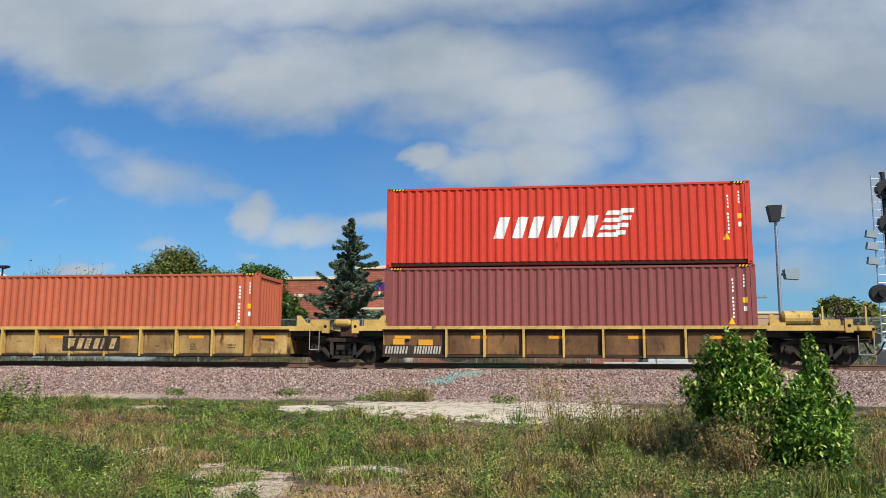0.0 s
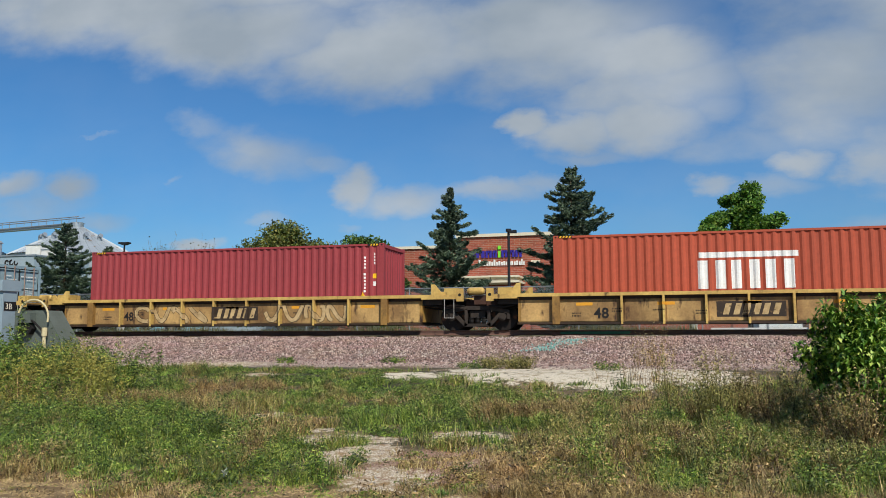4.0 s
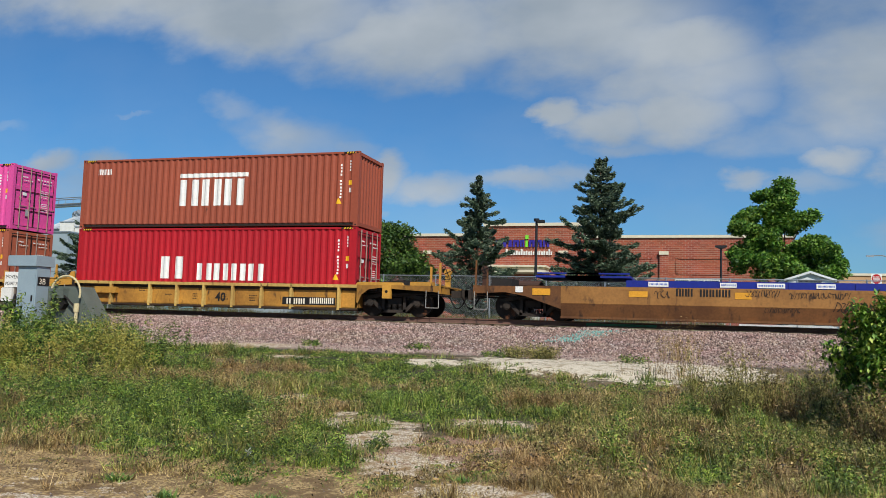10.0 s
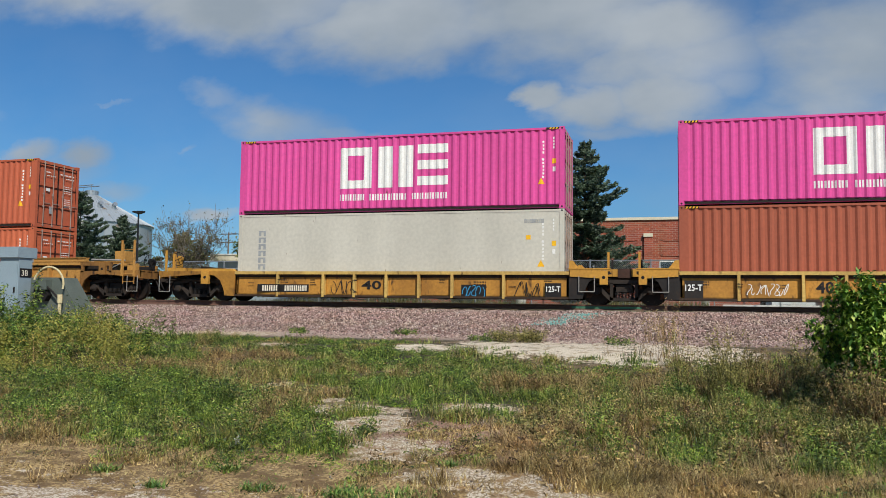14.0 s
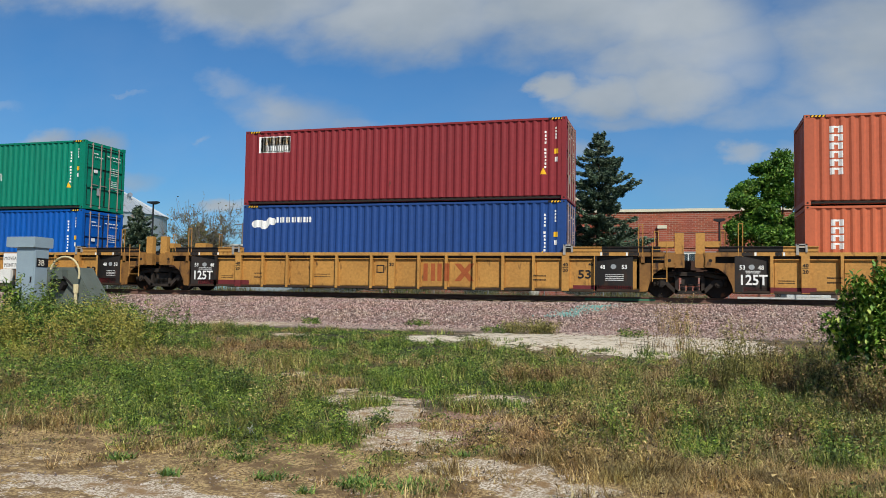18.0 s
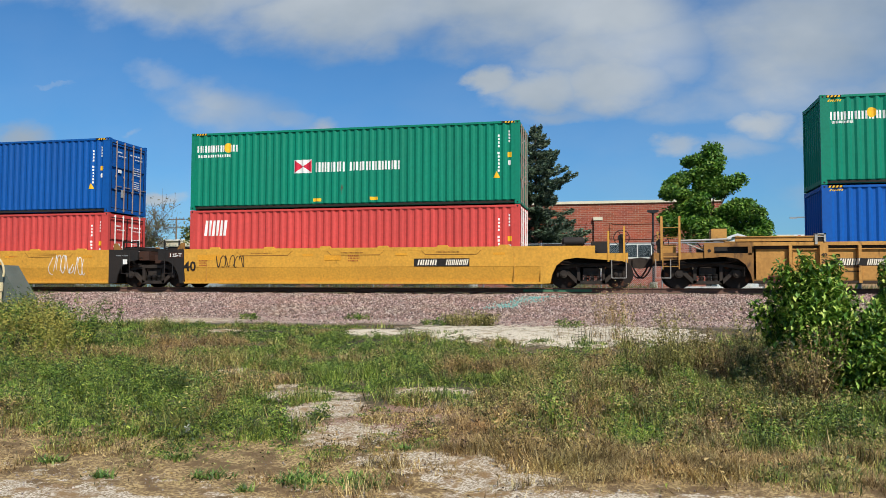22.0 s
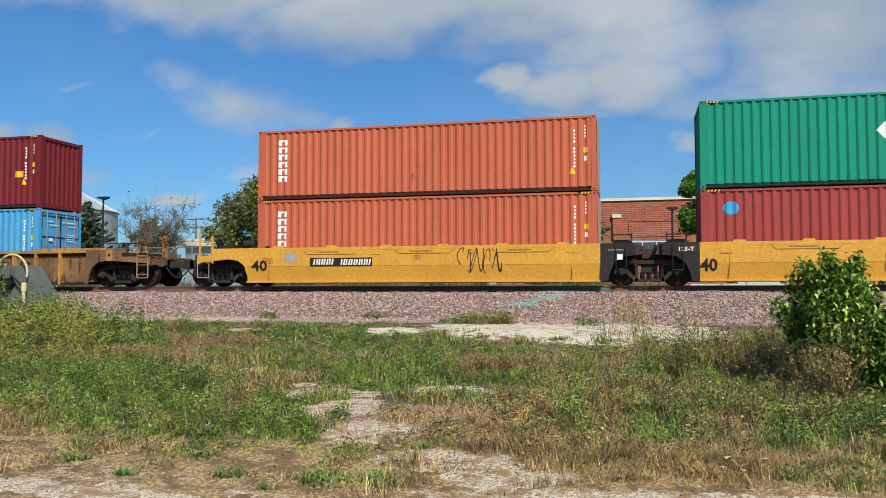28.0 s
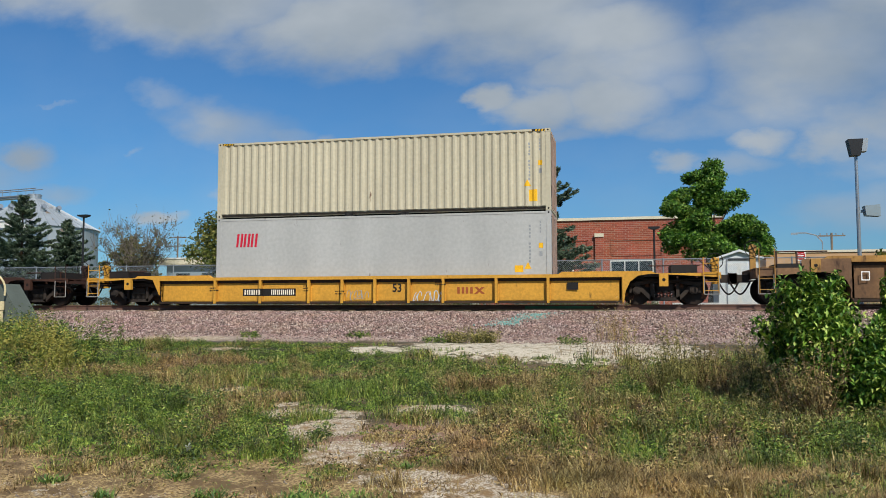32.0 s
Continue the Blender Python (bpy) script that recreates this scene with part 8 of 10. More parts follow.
def spruce(x, y, top, radius, seed, density=1.0):
    rng = np.random.default_rng(seed)
    base = ground_z(y) - 0.1
    h = top - base
    o = thing("spruce_tree", pose(x, y, base), "dark blue-green spruce with drooping uneven boughs", "tree", "spruces behind the line")
    bm = bmesh.new()
    rod(bm, (0, 0, 0), (0, 0, h * 0.98), 0.17, 0.015, seg=8)
    part("trunk", bm, M["bark"], o)
    pts, ways, bm = [], [], bmesh.new()
    z = h * 0.06
    while z < h * 0.99:
        f = z / h
        reach = radius * (1 - f) ** 0.80 * (1 - 0.25 * max(0, 0.18 - f) / 0.18)
        gap = rng.uniform(0.72, 1.12)
        for i in range(rng.integers(5, 8)):
            a = rng.uniform(0, 2 * math.pi)
            r = reach * gap * rng.choice((rng.uniform(0.45, 0.8), rng.uniform(0.8, 1.3))) + 0.08
            d = np.array([math.cos(a), math.sin(a)])
            # boughs sag, then lift at their tips
            foot, mid = np.array([0, 0, z]), np.array([d[0] * r * 0.6, d[1] * r * 0.6, z - 0.10 * r])
            tip = np.array([d[0] * r, d[1] * r, z + rng.uniform(-0.10, 0.16) * r + 0.05])
            rod(bm, foot, mid, 0.03 * (1 - f) + 0.008, 0.012, seg=3, caps=False)
            rod(bm, mid, tip, 0.012, 0.005, seg=3, caps=False)
            n = int((34 + 150 * r) * density)
            t = rng.uniform(0.08, 1.05, (n, 1)) ** 0.75
            spine = np.where(t < 0.6, foot + (mid - foot) * t / 0.6, mid + (tip - mid) * (t - 0.6) / 0.4)
            side = rng.normal(size=(n, 1)) * 0.14 * r * (1.08 - t)
            c = spine + np.c_[-d[1] * side, d[0] * side, rng.normal(size=(n, 1)) * 0.05 - 0.10 * rng.uniform(0, 1, (n, 1)) ** 2]
            pts.append(c)
            ways.append(np.tile((d[0], d[1], 0.25), (n, 1)) + np.c_[-d[1] * side, d[0] * side, 0 * side] * 4)
        z += h * 0.027 * rng.uniform(0.6, 1.4)
    tagged(part("boughs", bm, M["bark"], o, fix=False), kind="stuff")
    v, f = leaf_tris(np.concatenate(pts), 0.25, 0.075, rng, np.concatenate(ways), flat=0.3)
    np_mesh("crown", v, f, M["needles"], o)
    return o


def broadleaf(x, y, top, width, seed, material, label, leaf=0.30, count=9000, low=0.22, lobes=44, group="broadleaf trees behind the line", lean=0.0, airy=0.0, tall=1.0, masses=()):
    rng = np.random.default_rng(seed)
    base = ground_z(y) - 0.1
    h = top - base
    o = thing("broadleaf_tree", pose(x, y, base), label, "tree", group)
    bm = bmesh.new()
    limb(bm, (0, 0, 0), (lean * 0.3, 0, h * 0.45), 0.19, 0.11, rng, 4, 8)
    part("trunk", bm, M["bark"], o)
    centres = []
    for mx, mz, mr in masses:
        for k in range(max(3, int(12 * mr * mr))):
            q = rng.normal(size=3)
            q *= mr * rng.uniform(0.45, 0.95) / np.linalg.norm(q)
            centres.append((mx + q[0], q[1] * 1.2, h + mz + q[2] * 0.85))
    for i in range(0 if masses else lobes):
        a, u = rng.uniform(0, 2 * math.pi), rng.uniform(0, 1)
        f = low + (1 - low) * u
        # crown outline: widest at a third, narrow on top
        w = width / 2 * (math.sin(math.pi * min(1, 0.18 + 0.80 * u)) ** 0.7) * rng.uniform(0.35, 0.95)
        centres.append((w * math.cos(a) + lean * u, w * math.sin(a) * 0.8, h * f * 0.93))
    for c in centres[::3 if masses else 2]:
        bm = bmesh.new()
        limb(bm, (lean * 0.2, 0, min(h * 0.42, c[2] * 0.7)), c, 0.055, 0.012, rng, 3, 5)
        part("limb", bm, M["bark"], o, fix=False)
    pts = []
    for c in centres:
        n = count // len(centres)
        d = rng.normal(size=(n, 3))
        d /= np.linalg.norm(d, axis=1, keepdims=True)
        r = (0.50 if masses else width * 0.115) * rng.uniform(0.7, 1.25)
        pts.append(np.array(c) + d * (1, 1, 0.75 * tall) * r * rng.uniform(0.45 - 0.3 * airy, 1.08, (n, 1)))
    c = np.concatenate(pts)
    c = c[c[:, 2] > h * low * 0.6]
    v, f = leaf_tris(c, leaf * 1.2, leaf * 0.8, rng, flat=0.4)
    np_mesh("crown", v, f, M[material], o)
    return o


spruce(-0.2563 * 46, 46, 1.62 + 0.186 * 46, 3.0, 11)
spruce(-0.1010 * 46, 46, 1.62 + 0.211 * 46, 3.7, 12)
spruce(-0.842 * 54, 54, 1.62 + 0.166 * 54, 4.8, 13)
spruce(-0.767 * 56, 56, 1.62 + 0.127 * 56, 3.2, 14)
spruce(-1.018 * 54, 54, 1.62 + 0.141 * 54, 4.4, 15)
# the maple's leaf masses: across, down from the top, radius
MAPLE = [(-0.75, -0.75, 0.5), (0.05, -1.0, 0.75), (0.25, -0.35, 0.4), (1.1, -1.7, 0.5), (-0.25, -1.65, 0.6), (-1.2, -1.75, 0.42), (-1.55, -2.4, 0.8), (-0.55, -2.7, 1.0), (0.3, -2.2, 0.8), (1.3, -3.2, 0.9), (1.9, -3.3, 0.75), (2.35, -4.0, 0.65),
         (-1.4, -3.9, 0.9), (-0.3, -4.2, 1.0), (0.9, -4.4, 1.0), (2.0, -4.6, 0.8)]
broadleaf(0.104 * 44, 44, 1.62 + 0.1690 * 44, 5.7, 21, "leaf_maple", "fresh green maple with a lopsided crown", count=56000, leaf=0.145, low=0.12, masses=MAPLE)
broadleaf(-0.492 * 52, 52, 1.62 + 0.150 * 52, 9.0, 22, "leaf_olive", "olive and yellowing broadleaf tree in early autumn", count=30000, lobes=90, leaf=0.18, low=0.1, airy=0.3)
broadleaf(-0.384 * 47, 47, 1.62 + 0.130 * 47, 7.2, 23, "leaf_green", "dense green rounded broadleaf tree", count=26000, lobes=84, leaf=0.17, low=0.08)
broadleaf(-0.45 * 56, 56, 1.62 + 0.126 * 56, 8.0, 24, "leaf_olive", "olive and yellowing broadleaf tree in early autumn", count=10000, lobes=46, leaf=0.28, low=0.1)
broadleaf(-0.67 * 62, 62, 1.62 + 0.10 * 62, 5.5, 27, "leaf_dull", "low sparse shrub with dull olive leaves", count=3500, lobes=30, leaf=0.26, low=0.08, airy=0.6)
broadleaf(0.335 * 70, 70, 1.62 + 0.080 * 70, 9, 28, "leaf_olive", "broad yellow-green tree far behind the rails", count=7000, lobes=40, leaf=0.35, low=0.1)
broadleaf(0.47 * 70, 70, 1.62 + 0.075 * 70, 9, 29, "leaf_green", "broad dark green tree far behind the rails", count=7000, lobes=40, leaf=0.35, low=0.1)
broadleaf(-0.56 * 75, 75, 1.62 + 0.075 * 75, 7, 30, "leaf_green", "dark green tree far behind the low building", count=4000, lobes=30, leaf=0.35, low=0.1)


def bare_tree(x, y, top, width, seed):
    rng = np.random.default_rng(seed)
    base = ground_z(y) - 0.1
    h = top - base
    o = thing("bare_tree", pose(x, y, base), "thin grey tree that has lost most leaves", "tree", "broadleaf trees behind the line")
    bm = bmesh.new()
    limb(bm, (0, 0, 0), (0, 0, h * 0.3), 0.16, 0.11, rng, 3, 7)
    part("trunk", bm, M["twig"], o)
    bm = bmesh.new()
    tips = []
    for i in range(30):
        a = rng.uniform(0, 2 * math.pi)
        r = width / 2 * rng.uniform(0.25, 1)
        q = (r * math.cos(a), r * math.sin(a) * 0.7, h * rng.uniform(0.6, 0.98) * (1 - 0.25 * r / width))
        main = limb(bm, (0, 0, h * rng.uniform(0.12, 0.32)), q, 0.05, 0.012, rng, 4, 4)
        for j in range(44):
            p = main[rng.integers(1, 5)] + rng.normal(size=3) * 0.1
            d = np.array([rng.normal() * 0.5, rng.normal() * 0.4, abs(rng.normal()) * 0.7 + 0.2])
            tip = p + d * rng.uniform(0.4, 1.1)
            rod(bm, p, tip, 0.018, 0.008, seg=3, caps=False)
            tips += [tip, p + d * 0.4]
    tagged(part("branch_mass", bm, M["twig"], o, fix=False), kind="stuff")
    tips = np.array(tips)
    c = tips[rng.integers(0, len(tips), 5200)] + rng.normal(size=(5200, 3)) * 0.16
    c = c[rng.uniform(0, 1, len(c)) < np.clip(1.25 - c[:, 2] / h, 0.22, 1)]
    v, f = leaf_quads(c, 0.17, 0.1, rng)
    np_mesh("leaves", v, f, M["leaf_dull"], o)


bare_tree(-0.660 * 58, 58, 1.62 + 0.131 * 58, 7.4, 41)


def grain_bin(x, y, r, eave, peak, group="grain bins"):
    o = thing("grain_bin", pose(x, y, 1.7), "large galvanised steel grain bin with a conical roof", "grain bin", group)
    bm, n = bmesh.new(), 48
    for k in range(14):
        z0, z1 = (eave - 1.7) * k / 14, (eave - 1.7) * (k + 1) / 14
        rod(bm, (0, 0, z0), (0, 0, z1), r - 0.04, r + 0.02, seg=n, caps=False)
    tagged(part("wall", bm, M["bin_steel"], o), kind="stuff")
    bm = bmesh.new()
    top, edge = peak - 1.7, eave - 1.7
    for i in range(n):
        a0, a1 = 2 * math.pi * i / n, 2 * math.pi * (i + 0.86) / n
        a2 = 2 * math.pi * (i + 1) / n
        P = lambda a, rr, z: bm.verts.new((rr * math.cos(a), rr * math.sin(a), z))
        bm.faces.new((P(a0, r + 0.3, edge), P(a1, r + 0.3, edge), P(a1, 1.0, top), P(a0, 1.0, top)))
        bm.faces.new((P(a1, r + 0.3, edge), P((a1 + a2) / 2, r + 0.3, edge + 0.16), P((a1 + a2) / 2, 1.0, top + 0.1), P(a1, 1.0, top)))
        bm.faces.new((P((a1 + a2) / 2, r + 0.3, edge + 0.16), P(a2, r + 0.3, edge), P(a2, 1.0, top), P((a1 + a2) / 2, 1.0, top + 0.1)))
    part("roof", bm, M["bin_steel"], o, fix=False)
    bm = bmesh.new()
    rod(bm, (0, 0, top - 0.2), (0, 0, top + 0.8), 1.1, seg=16)
    part("roof_collar", bm, M["galvanised"], o)
    for i in range(6):
        a = -0.2 - i * 0.45
        p = Vector((r * 0.55 * math.cos(a), r * 0.55 * math.sin(a), edge + (top - edge) * 0.46))
        bm = bmesh.new()
        rod(bm, p, p + Vector((0, 0, 0.9)), 0.35, seg=8)
        rod(bm, p + Vector((0, 0, 0.9)), p + Vector((0.5, -0.2, 1.1)), 0.4, seg=8)
        part("roof_vent", bm, M["galvanised"], o)
    return o


grain_bin(-0.824 * 120, 120, 10.4, 1.62 + 0.111 * 120, 1.62 + 0.156 * 120)
grain_bin(-1.034 * 120, 120, 7.4, 1.62 + 0.123 * 120, 1.62 + 0.152 * 120)
walkway = thing("grain_conveyor", pose(0, 120, 0), "steel conveyor gantry running between the grain bin roofs", "conveyor")
zc = 1.62 + 0.1565 * 120
for y in (-0.8, 0.8):
    for z in (zc, zc + 1.1):
        bm = bmesh.new()
        rod(bm, (-160, y, z - 1.6), (-98, y, z + 0.6), 0.09, seg=5)
        part("rail", bm, M["galvanised"], walkway)
for i in range(40):
    x = -160 + i * 1.58
    bm = bmesh.new()
    z = zc - 1.6 + 2.2 * i / 40
    rod(bm, (x, -0.8, z), (x, -0.8, z + 1.1), 0.05, seg=4)
    part("upright", bm, M["galvanised"], walkway)
bm = bmesh.new()
slab(bm, [(-160, zc - 2.0), (-98, zc + 0.2), (-98, zc + 0.6), (-160, zc - 1.6)], -0.6, 0.6)
part("trough", bm, M["galvanised"], walkway)

# pale block building with dark scrawl, white tanks on it
o = thing("block_building", pose(-0.955 * 75, 75, 1.7), "windowless pale grey block building with dark graffiti", "building")
add_part("wall", o, M["pale_wall"], (-3.4, 4.4, 0, 9, 0, 8.6))
add_part("roof_edge", o, M["galvanised"], (-3.5, 4.5, -0.1, 9.1, 8.6, 8.76))
bm = bmesh.new()
rod(bm, (-2.3, 2, 8.7), (-2.3, 2, 10.4), 0.22, seg=8)
rod(bm, (-2.3, 2, 10.4), (-2.3, 2, 10.7), 0.36, 0.1, seg=8)
part("flue", bm, M["galvanised"], o)
for r in range(3):
    for i in range(3):
        bm = bmesh.new()
        x, z = 0.7 + i * 0.62, 8.2 - r * 0.72
        pts = [(x + 0.22 * math.cos(a), -0.02, z - 0.3 + 0.28 * math.sin(a)) for a in np.linspace(0.4 + i, 5.6 + i * 0.3, 9)]
        tube(bm, pts, 0.09, 5)
        part("graffiti_stroke", bm, M["black_mark"], o)
for i in range(2):
    o = thing("storage_tank", pose(-82.8 + i * 2.6, 92, 1.7), "white square storage tank behind the block building", "tank", "white storage tanks")
    add_part("body", o, M["white_trim"], (-1.2, 1.2, 0, 2.4, 0, 12.0 - 0.7 * i))
    add_part("rim", o, M["galvanised"], (-1.26, 1.26, -0.06, 2.46, 12.0 - 0.7 * i, 12.12 - 0.7 * i))

# long low building with a pale flat roof
o = thing("low_building", pose(-0.525 * 60, 60, 1.7), "long low pale green building with a flat roof", "building")
add_part("wall", o, M["pale_wall"], (-5.1, 5.1, 0, 8, -0.2, 3.4))
add_part("roof_fascia", o, M["cast_stone"], (-5.5, 5.5, -0.5, 8.4, 3.4, 3.85))
add_part("roof_edge", o, M["white_trim"], (-5.55, 5.55, -0.55, 8.45, 3.85, 3.97))
for x in (-3.6, -1.2, 1.2, 3.6):
    add_part("window", o, M["glass"], (x - 0.6, x + 0.6, -0.03, 0, 1.5, 2.7))

# garden shed
o = thing("garden_shed", pose(0.136 * 41, 41, 1.65), "small white wooden shed with a shallow gable roof", "shed")
bm = bmesh.new()
slab(bm, [(-0.95, 0), (0.95, 0), (0.95, 2.3), (0, 2.62), (-0.95, 2.3)], 0, 2.4)
part("wall", bm, M["siding"], o)
bm = bmesh.new()
slab(bm, [(-1.12, 2.24), (0, 2.62), (1.12, 2.24), (1.12, 2.34), (0, 2.73), (-1.12, 2.34)], -0.15, 2.55)
part("roof", bm, M["siding"], o)
for x0, x1 in ((-0.62, -0.01), (0.01, 0.62)):
    d = add_part("door", o, M["white_trim"], (x0, x1, -0.03, 0, 0.08, 2.05))
    add_part("door_panel", d, M["siding"], (x0 + 0.08, x1 - 0.08, -0.045, -0.03, 0.2, 1.0), (x0 + 0.08, x1 - 0.08, -0.045, -0.03, 1.1, 1.95))
add_part("vent", o, M["pole_black"], (-0.5, 0.5, -0.035, 0, 2.2, 2.3))

o = thing("flat_roof_building", pose(0.22 * 78, 78, 1.7), "low tan building with a flat roof, far off", "building")
add_part("wall", o, M["tan_wall"], (-4.2, 12, 0, 8, 0, 4.8))
add_part("roof_edge", o, M["cast_stone"], (-4.3, 12.1, -0.1, 8.1, 4.8, 5.0))
for x in (-2.5, 0.5, 3.5, 6.5):
    add_part("window", o, M["glass"], (x - 0.8, x + 0.8, -0.03, 0, 1.2, 2.8))

o = thing("no_entry_sign", pose(0.2041 * 45, 45, 1.65), "square white sign with a red disc on a post", "sign")
bm = bmesh.new()
rod(bm, (0, 0.05, 0), (0, 0.05, 2.9), 0.03, seg=6)
part("post", bm, M["galvanised"], o)
plate = add_part("plate", o, M["white_mark"], (-0.24, 0.24, -0.015, 0.0, 2.36, 2.90))
bm = bmesh.new()
slab(bm, [(0.21 * math.cos(i * math.pi / 12), 2.63 + 0.24 * math.sin(i * math.pi / 12)) for i in range(24)], -0.021, -0.016)
part("red_disc", bm, M["stop_red"], plate)
add_part("white_bar", plate, M["white_mark"], (-0.15, 0.15, -0.027, -0.022, 2.60, 2.655))
lettering("DO NOT", 0.11, -0.17, 2.69, -0.026, plate, M["white_mark"], stretch=0.8)
lettering("ENTER", 0.11, -0.145, 2.49, -0.026, plate, M["white_mark"], stretch=0.8)


def utility_pole(x, y, top, arms, label):
    o = thing("utility_pole", pose(x, y, 1.7), label, "utility pole", "utility poles")
    bm = bmesh.new()
    rod(bm, (0, 0, 0), (0, 0, top - 1.7), 0.15, 0.1, seg=8)
    part("pole", bm, M["twig"], o)
    for z in arms:
        bm = bmesh.new()
        box(bm, -1.2, 1.2, -0.06, 0.06, z - 1.7 - 0.06, z - 1.7 + 0.06)
        arm = part("cross_arm", bm, M["twig"], o)
        for q in (-1.0, -0.4, 0.4, 1.0):
            bm = bmesh.new()
            rod(bm, (q, 0, z - 1.64), (q, 0, z - 1.44), 0.05, seg=6)
            part("insulator", bm, M["galvanised"], arm)
    return o


utility_pole(-0.594 * 95, 95, 1.62 + 0.098 * 95, (10.7, 9.6), "grey timber utility pole with two cross arms")
utility_pole(0.238 * 82, 82, 1.62 + 0.085 * 82, (8.3,), "grey timber utility pole with a cross arm")
o = thing("street_lamp", pose(0.228 * 80, 80, 1.7), "grey street lamp with a long curved arm", "street lamp")
bm = bmesh.new()
tube(bm, [(0, 0, 0), (0, 0, 5.9), (-0.5, 0, 6.5), (-1.4, 0, 6.75), (-2.2, 0, 6.75)], 0.06)
part("pole", bm, M["pole_grey"], o)
bm = bmesh.new()
box(bm, -2.7, -2.1, -0.12, 0.12, 6.62, 6.78)
part("lamp_head", bm, M["pole_grey"], o)

# overhead wire past the far poles
bm = bmesh.new()
tube(bm, [(-56, 95, 10.8), (-40, 90, 9.6), (-26, 85, 8.9), (-14, 80, 9.2)], 0.025, 4)
simple("overhead_wire", bm, M["pole_black"], "thin black overhead wire between far poles", "wire")


# ---- chain-link fence ----
def fence(y, x0, x1, h, base):
    o = thing("chain_link_fence", pose(0, y, base), "grey galvanised chain-link fence on thin posts", "fence")
    bm = bmesh.new()
    rod(bm, (x0, 0, h), (x1, 0, h), 0.022, seg=6)
    part("top_rail", bm, M["galvanised"], o)
    n = int((x1 - x0) / 2.6)
    for i in range(n + 1):
        bm = bmesh.new()
        x = x0 + i * 2.6
        rod(bm, (x, 0, 0), (x, 0, h + 0.05), 0.032, seg=6)
        part("post", bm, M["galvanised"], o)
    step, verts, faces = 0.085, [], []
    w = 0.004
    for k in range(int((x1 - x0 + h) / step)):
        for s in (1, -1):
            xa = x0 - (h if s > 0 else 0) + k * step
            xb = xa + s * h if s > 0 else xa - h
            a, b = (xa, 0.0), (xb, h)
            if a[0] < x0 or a[0] > x1 or b[0] < x0 or b[0] > x1:
                continue
            i = len(verts)
            verts += [(a[0] - w, 0.01 * s, a[1]), (a[0] + w, 0.01 * s, a[1]), (b[0] + w, 0.01 * s, b[1]), (b[0] - w, 0.01 * s, b[1])]
            faces.append((i, i + 1, i + 2, i + 3))
    mesh = raw("wire_mesh", verts, faces, M["galvanised"], o)
    mesh["kind"] = "stuff"


fence(36, -45, 22, 2.05, 1.62)

bm = bmesh.new()
box(bm, 0.06 * 37.2, 0.165 * 37.2, 37.2, 37.5, 1.56, 1.80)
simple("white_board", bm, M["white_mark"], "long white painted board lying at the fence", "board")

# ---- plants on the near side ----
M["grass_green"] = leaf_material("grass_green", ("1a2c0a", "4a681c", "869c38", "babe5a"), 0.30, 0.04, 0.5)
M["grass_dry"] = leaf_material("grass_dry", ("46361a", "927644", "c6a866", "e2cc92"), 0.30, 0.05, 0.4)
M["grass_mixed"] = leaf_material("grass_mixed", ("2a2e12", "686830", "a0984c", "c4b672"), 0.30, 0.05, 0.5)
M["weed_leaf"] = leaf_material("weed_leaf", ("122407", "3e5c17", "728c2e", "a4ae4a"), 0.30, 0.05, 0.5)
M["weed_gold"] = leaf_material("weed_gold", ("62622a", "989440", "c2b452", "86903c"), 0.28, 0.15)
M["weed_olive"] = leaf_material("weed_olive", ("282a12", "66642c", "9c944a", "c0b26e"), 0.28, 0.08, 0.45)
M["weed_dead"] = leaf_material("weed_dead", ("2e2214", "6e5634", "9c804c", "c4a66e"), 0.2, 0.06, 0.45)
M["bush_leaf"] = leaf_material("bush_leaf", ("24400e", "3c6216", "5c8824", "8cac3c", "ccd66c"), 0.15, 0.16)
M["rosette"] = leaf_material("rosette", ("2a461a", "4c6c28", "728e3a", "98aa52"), 0.2, 0.08, 0.3)
M["stem"] = paint("stem", srgb("6d5b3f"), srgb("4f4130"), rough=0.9, scale=8)
M["stone"] = leaf_material("stone", ("4a3833", "86695e", "ac8e80", "d2bcae"), 0.25, 0.0)
M["grey_stone"] = leaf_material("grey_stone", ("5a4e4a", "8a7c72", "ac9e92", "ccc0b2"), 0.2, 0.0)

rng0 = np.random.default_rng(77)


def lie(x, y):
    """Height of the ground with its unevenness, for arrays."""
    out = np.empty(len(x))
    for i in range(len(x)):
        a, b = float(x[i]), float(y[i])
        z = ground_z(b) + 0.10 * noise.noise((a * 0.22, b * 0.22, 3)) + 0.04 * noise.noise((a * 1.1, b * 1.1, 7))
        if patch(a, b, -3.6, 10.3, 2.2, 1.6) > 0:
            z -= 0.05
        out[i] = z
    return out


def bare_at(x, y):
    """1 on bare ground, 0 in full growth."""
    m = np.clip((6.15 + 0.25 * np.sin(x * 1.3) - y) / 0.8, 0, 1)
    for cx, cy, rx, ry in BARE:
        m = np.maximum(m, np.clip((1.4 - np.hypot((x - cx) / rx, (y - cy) / ry)) / 0.8, 0, 1))
    m = np.maximum(m, 0.5 * oval(x, y, -2.7, 9.0, 1.3, 1.9))
    return np.clip(m + (0.9 * fields(x, y, 2.3, 9) + 0.6 * fields(x, y, 6.0, 19)) * (m > 0.02), 0, 1)


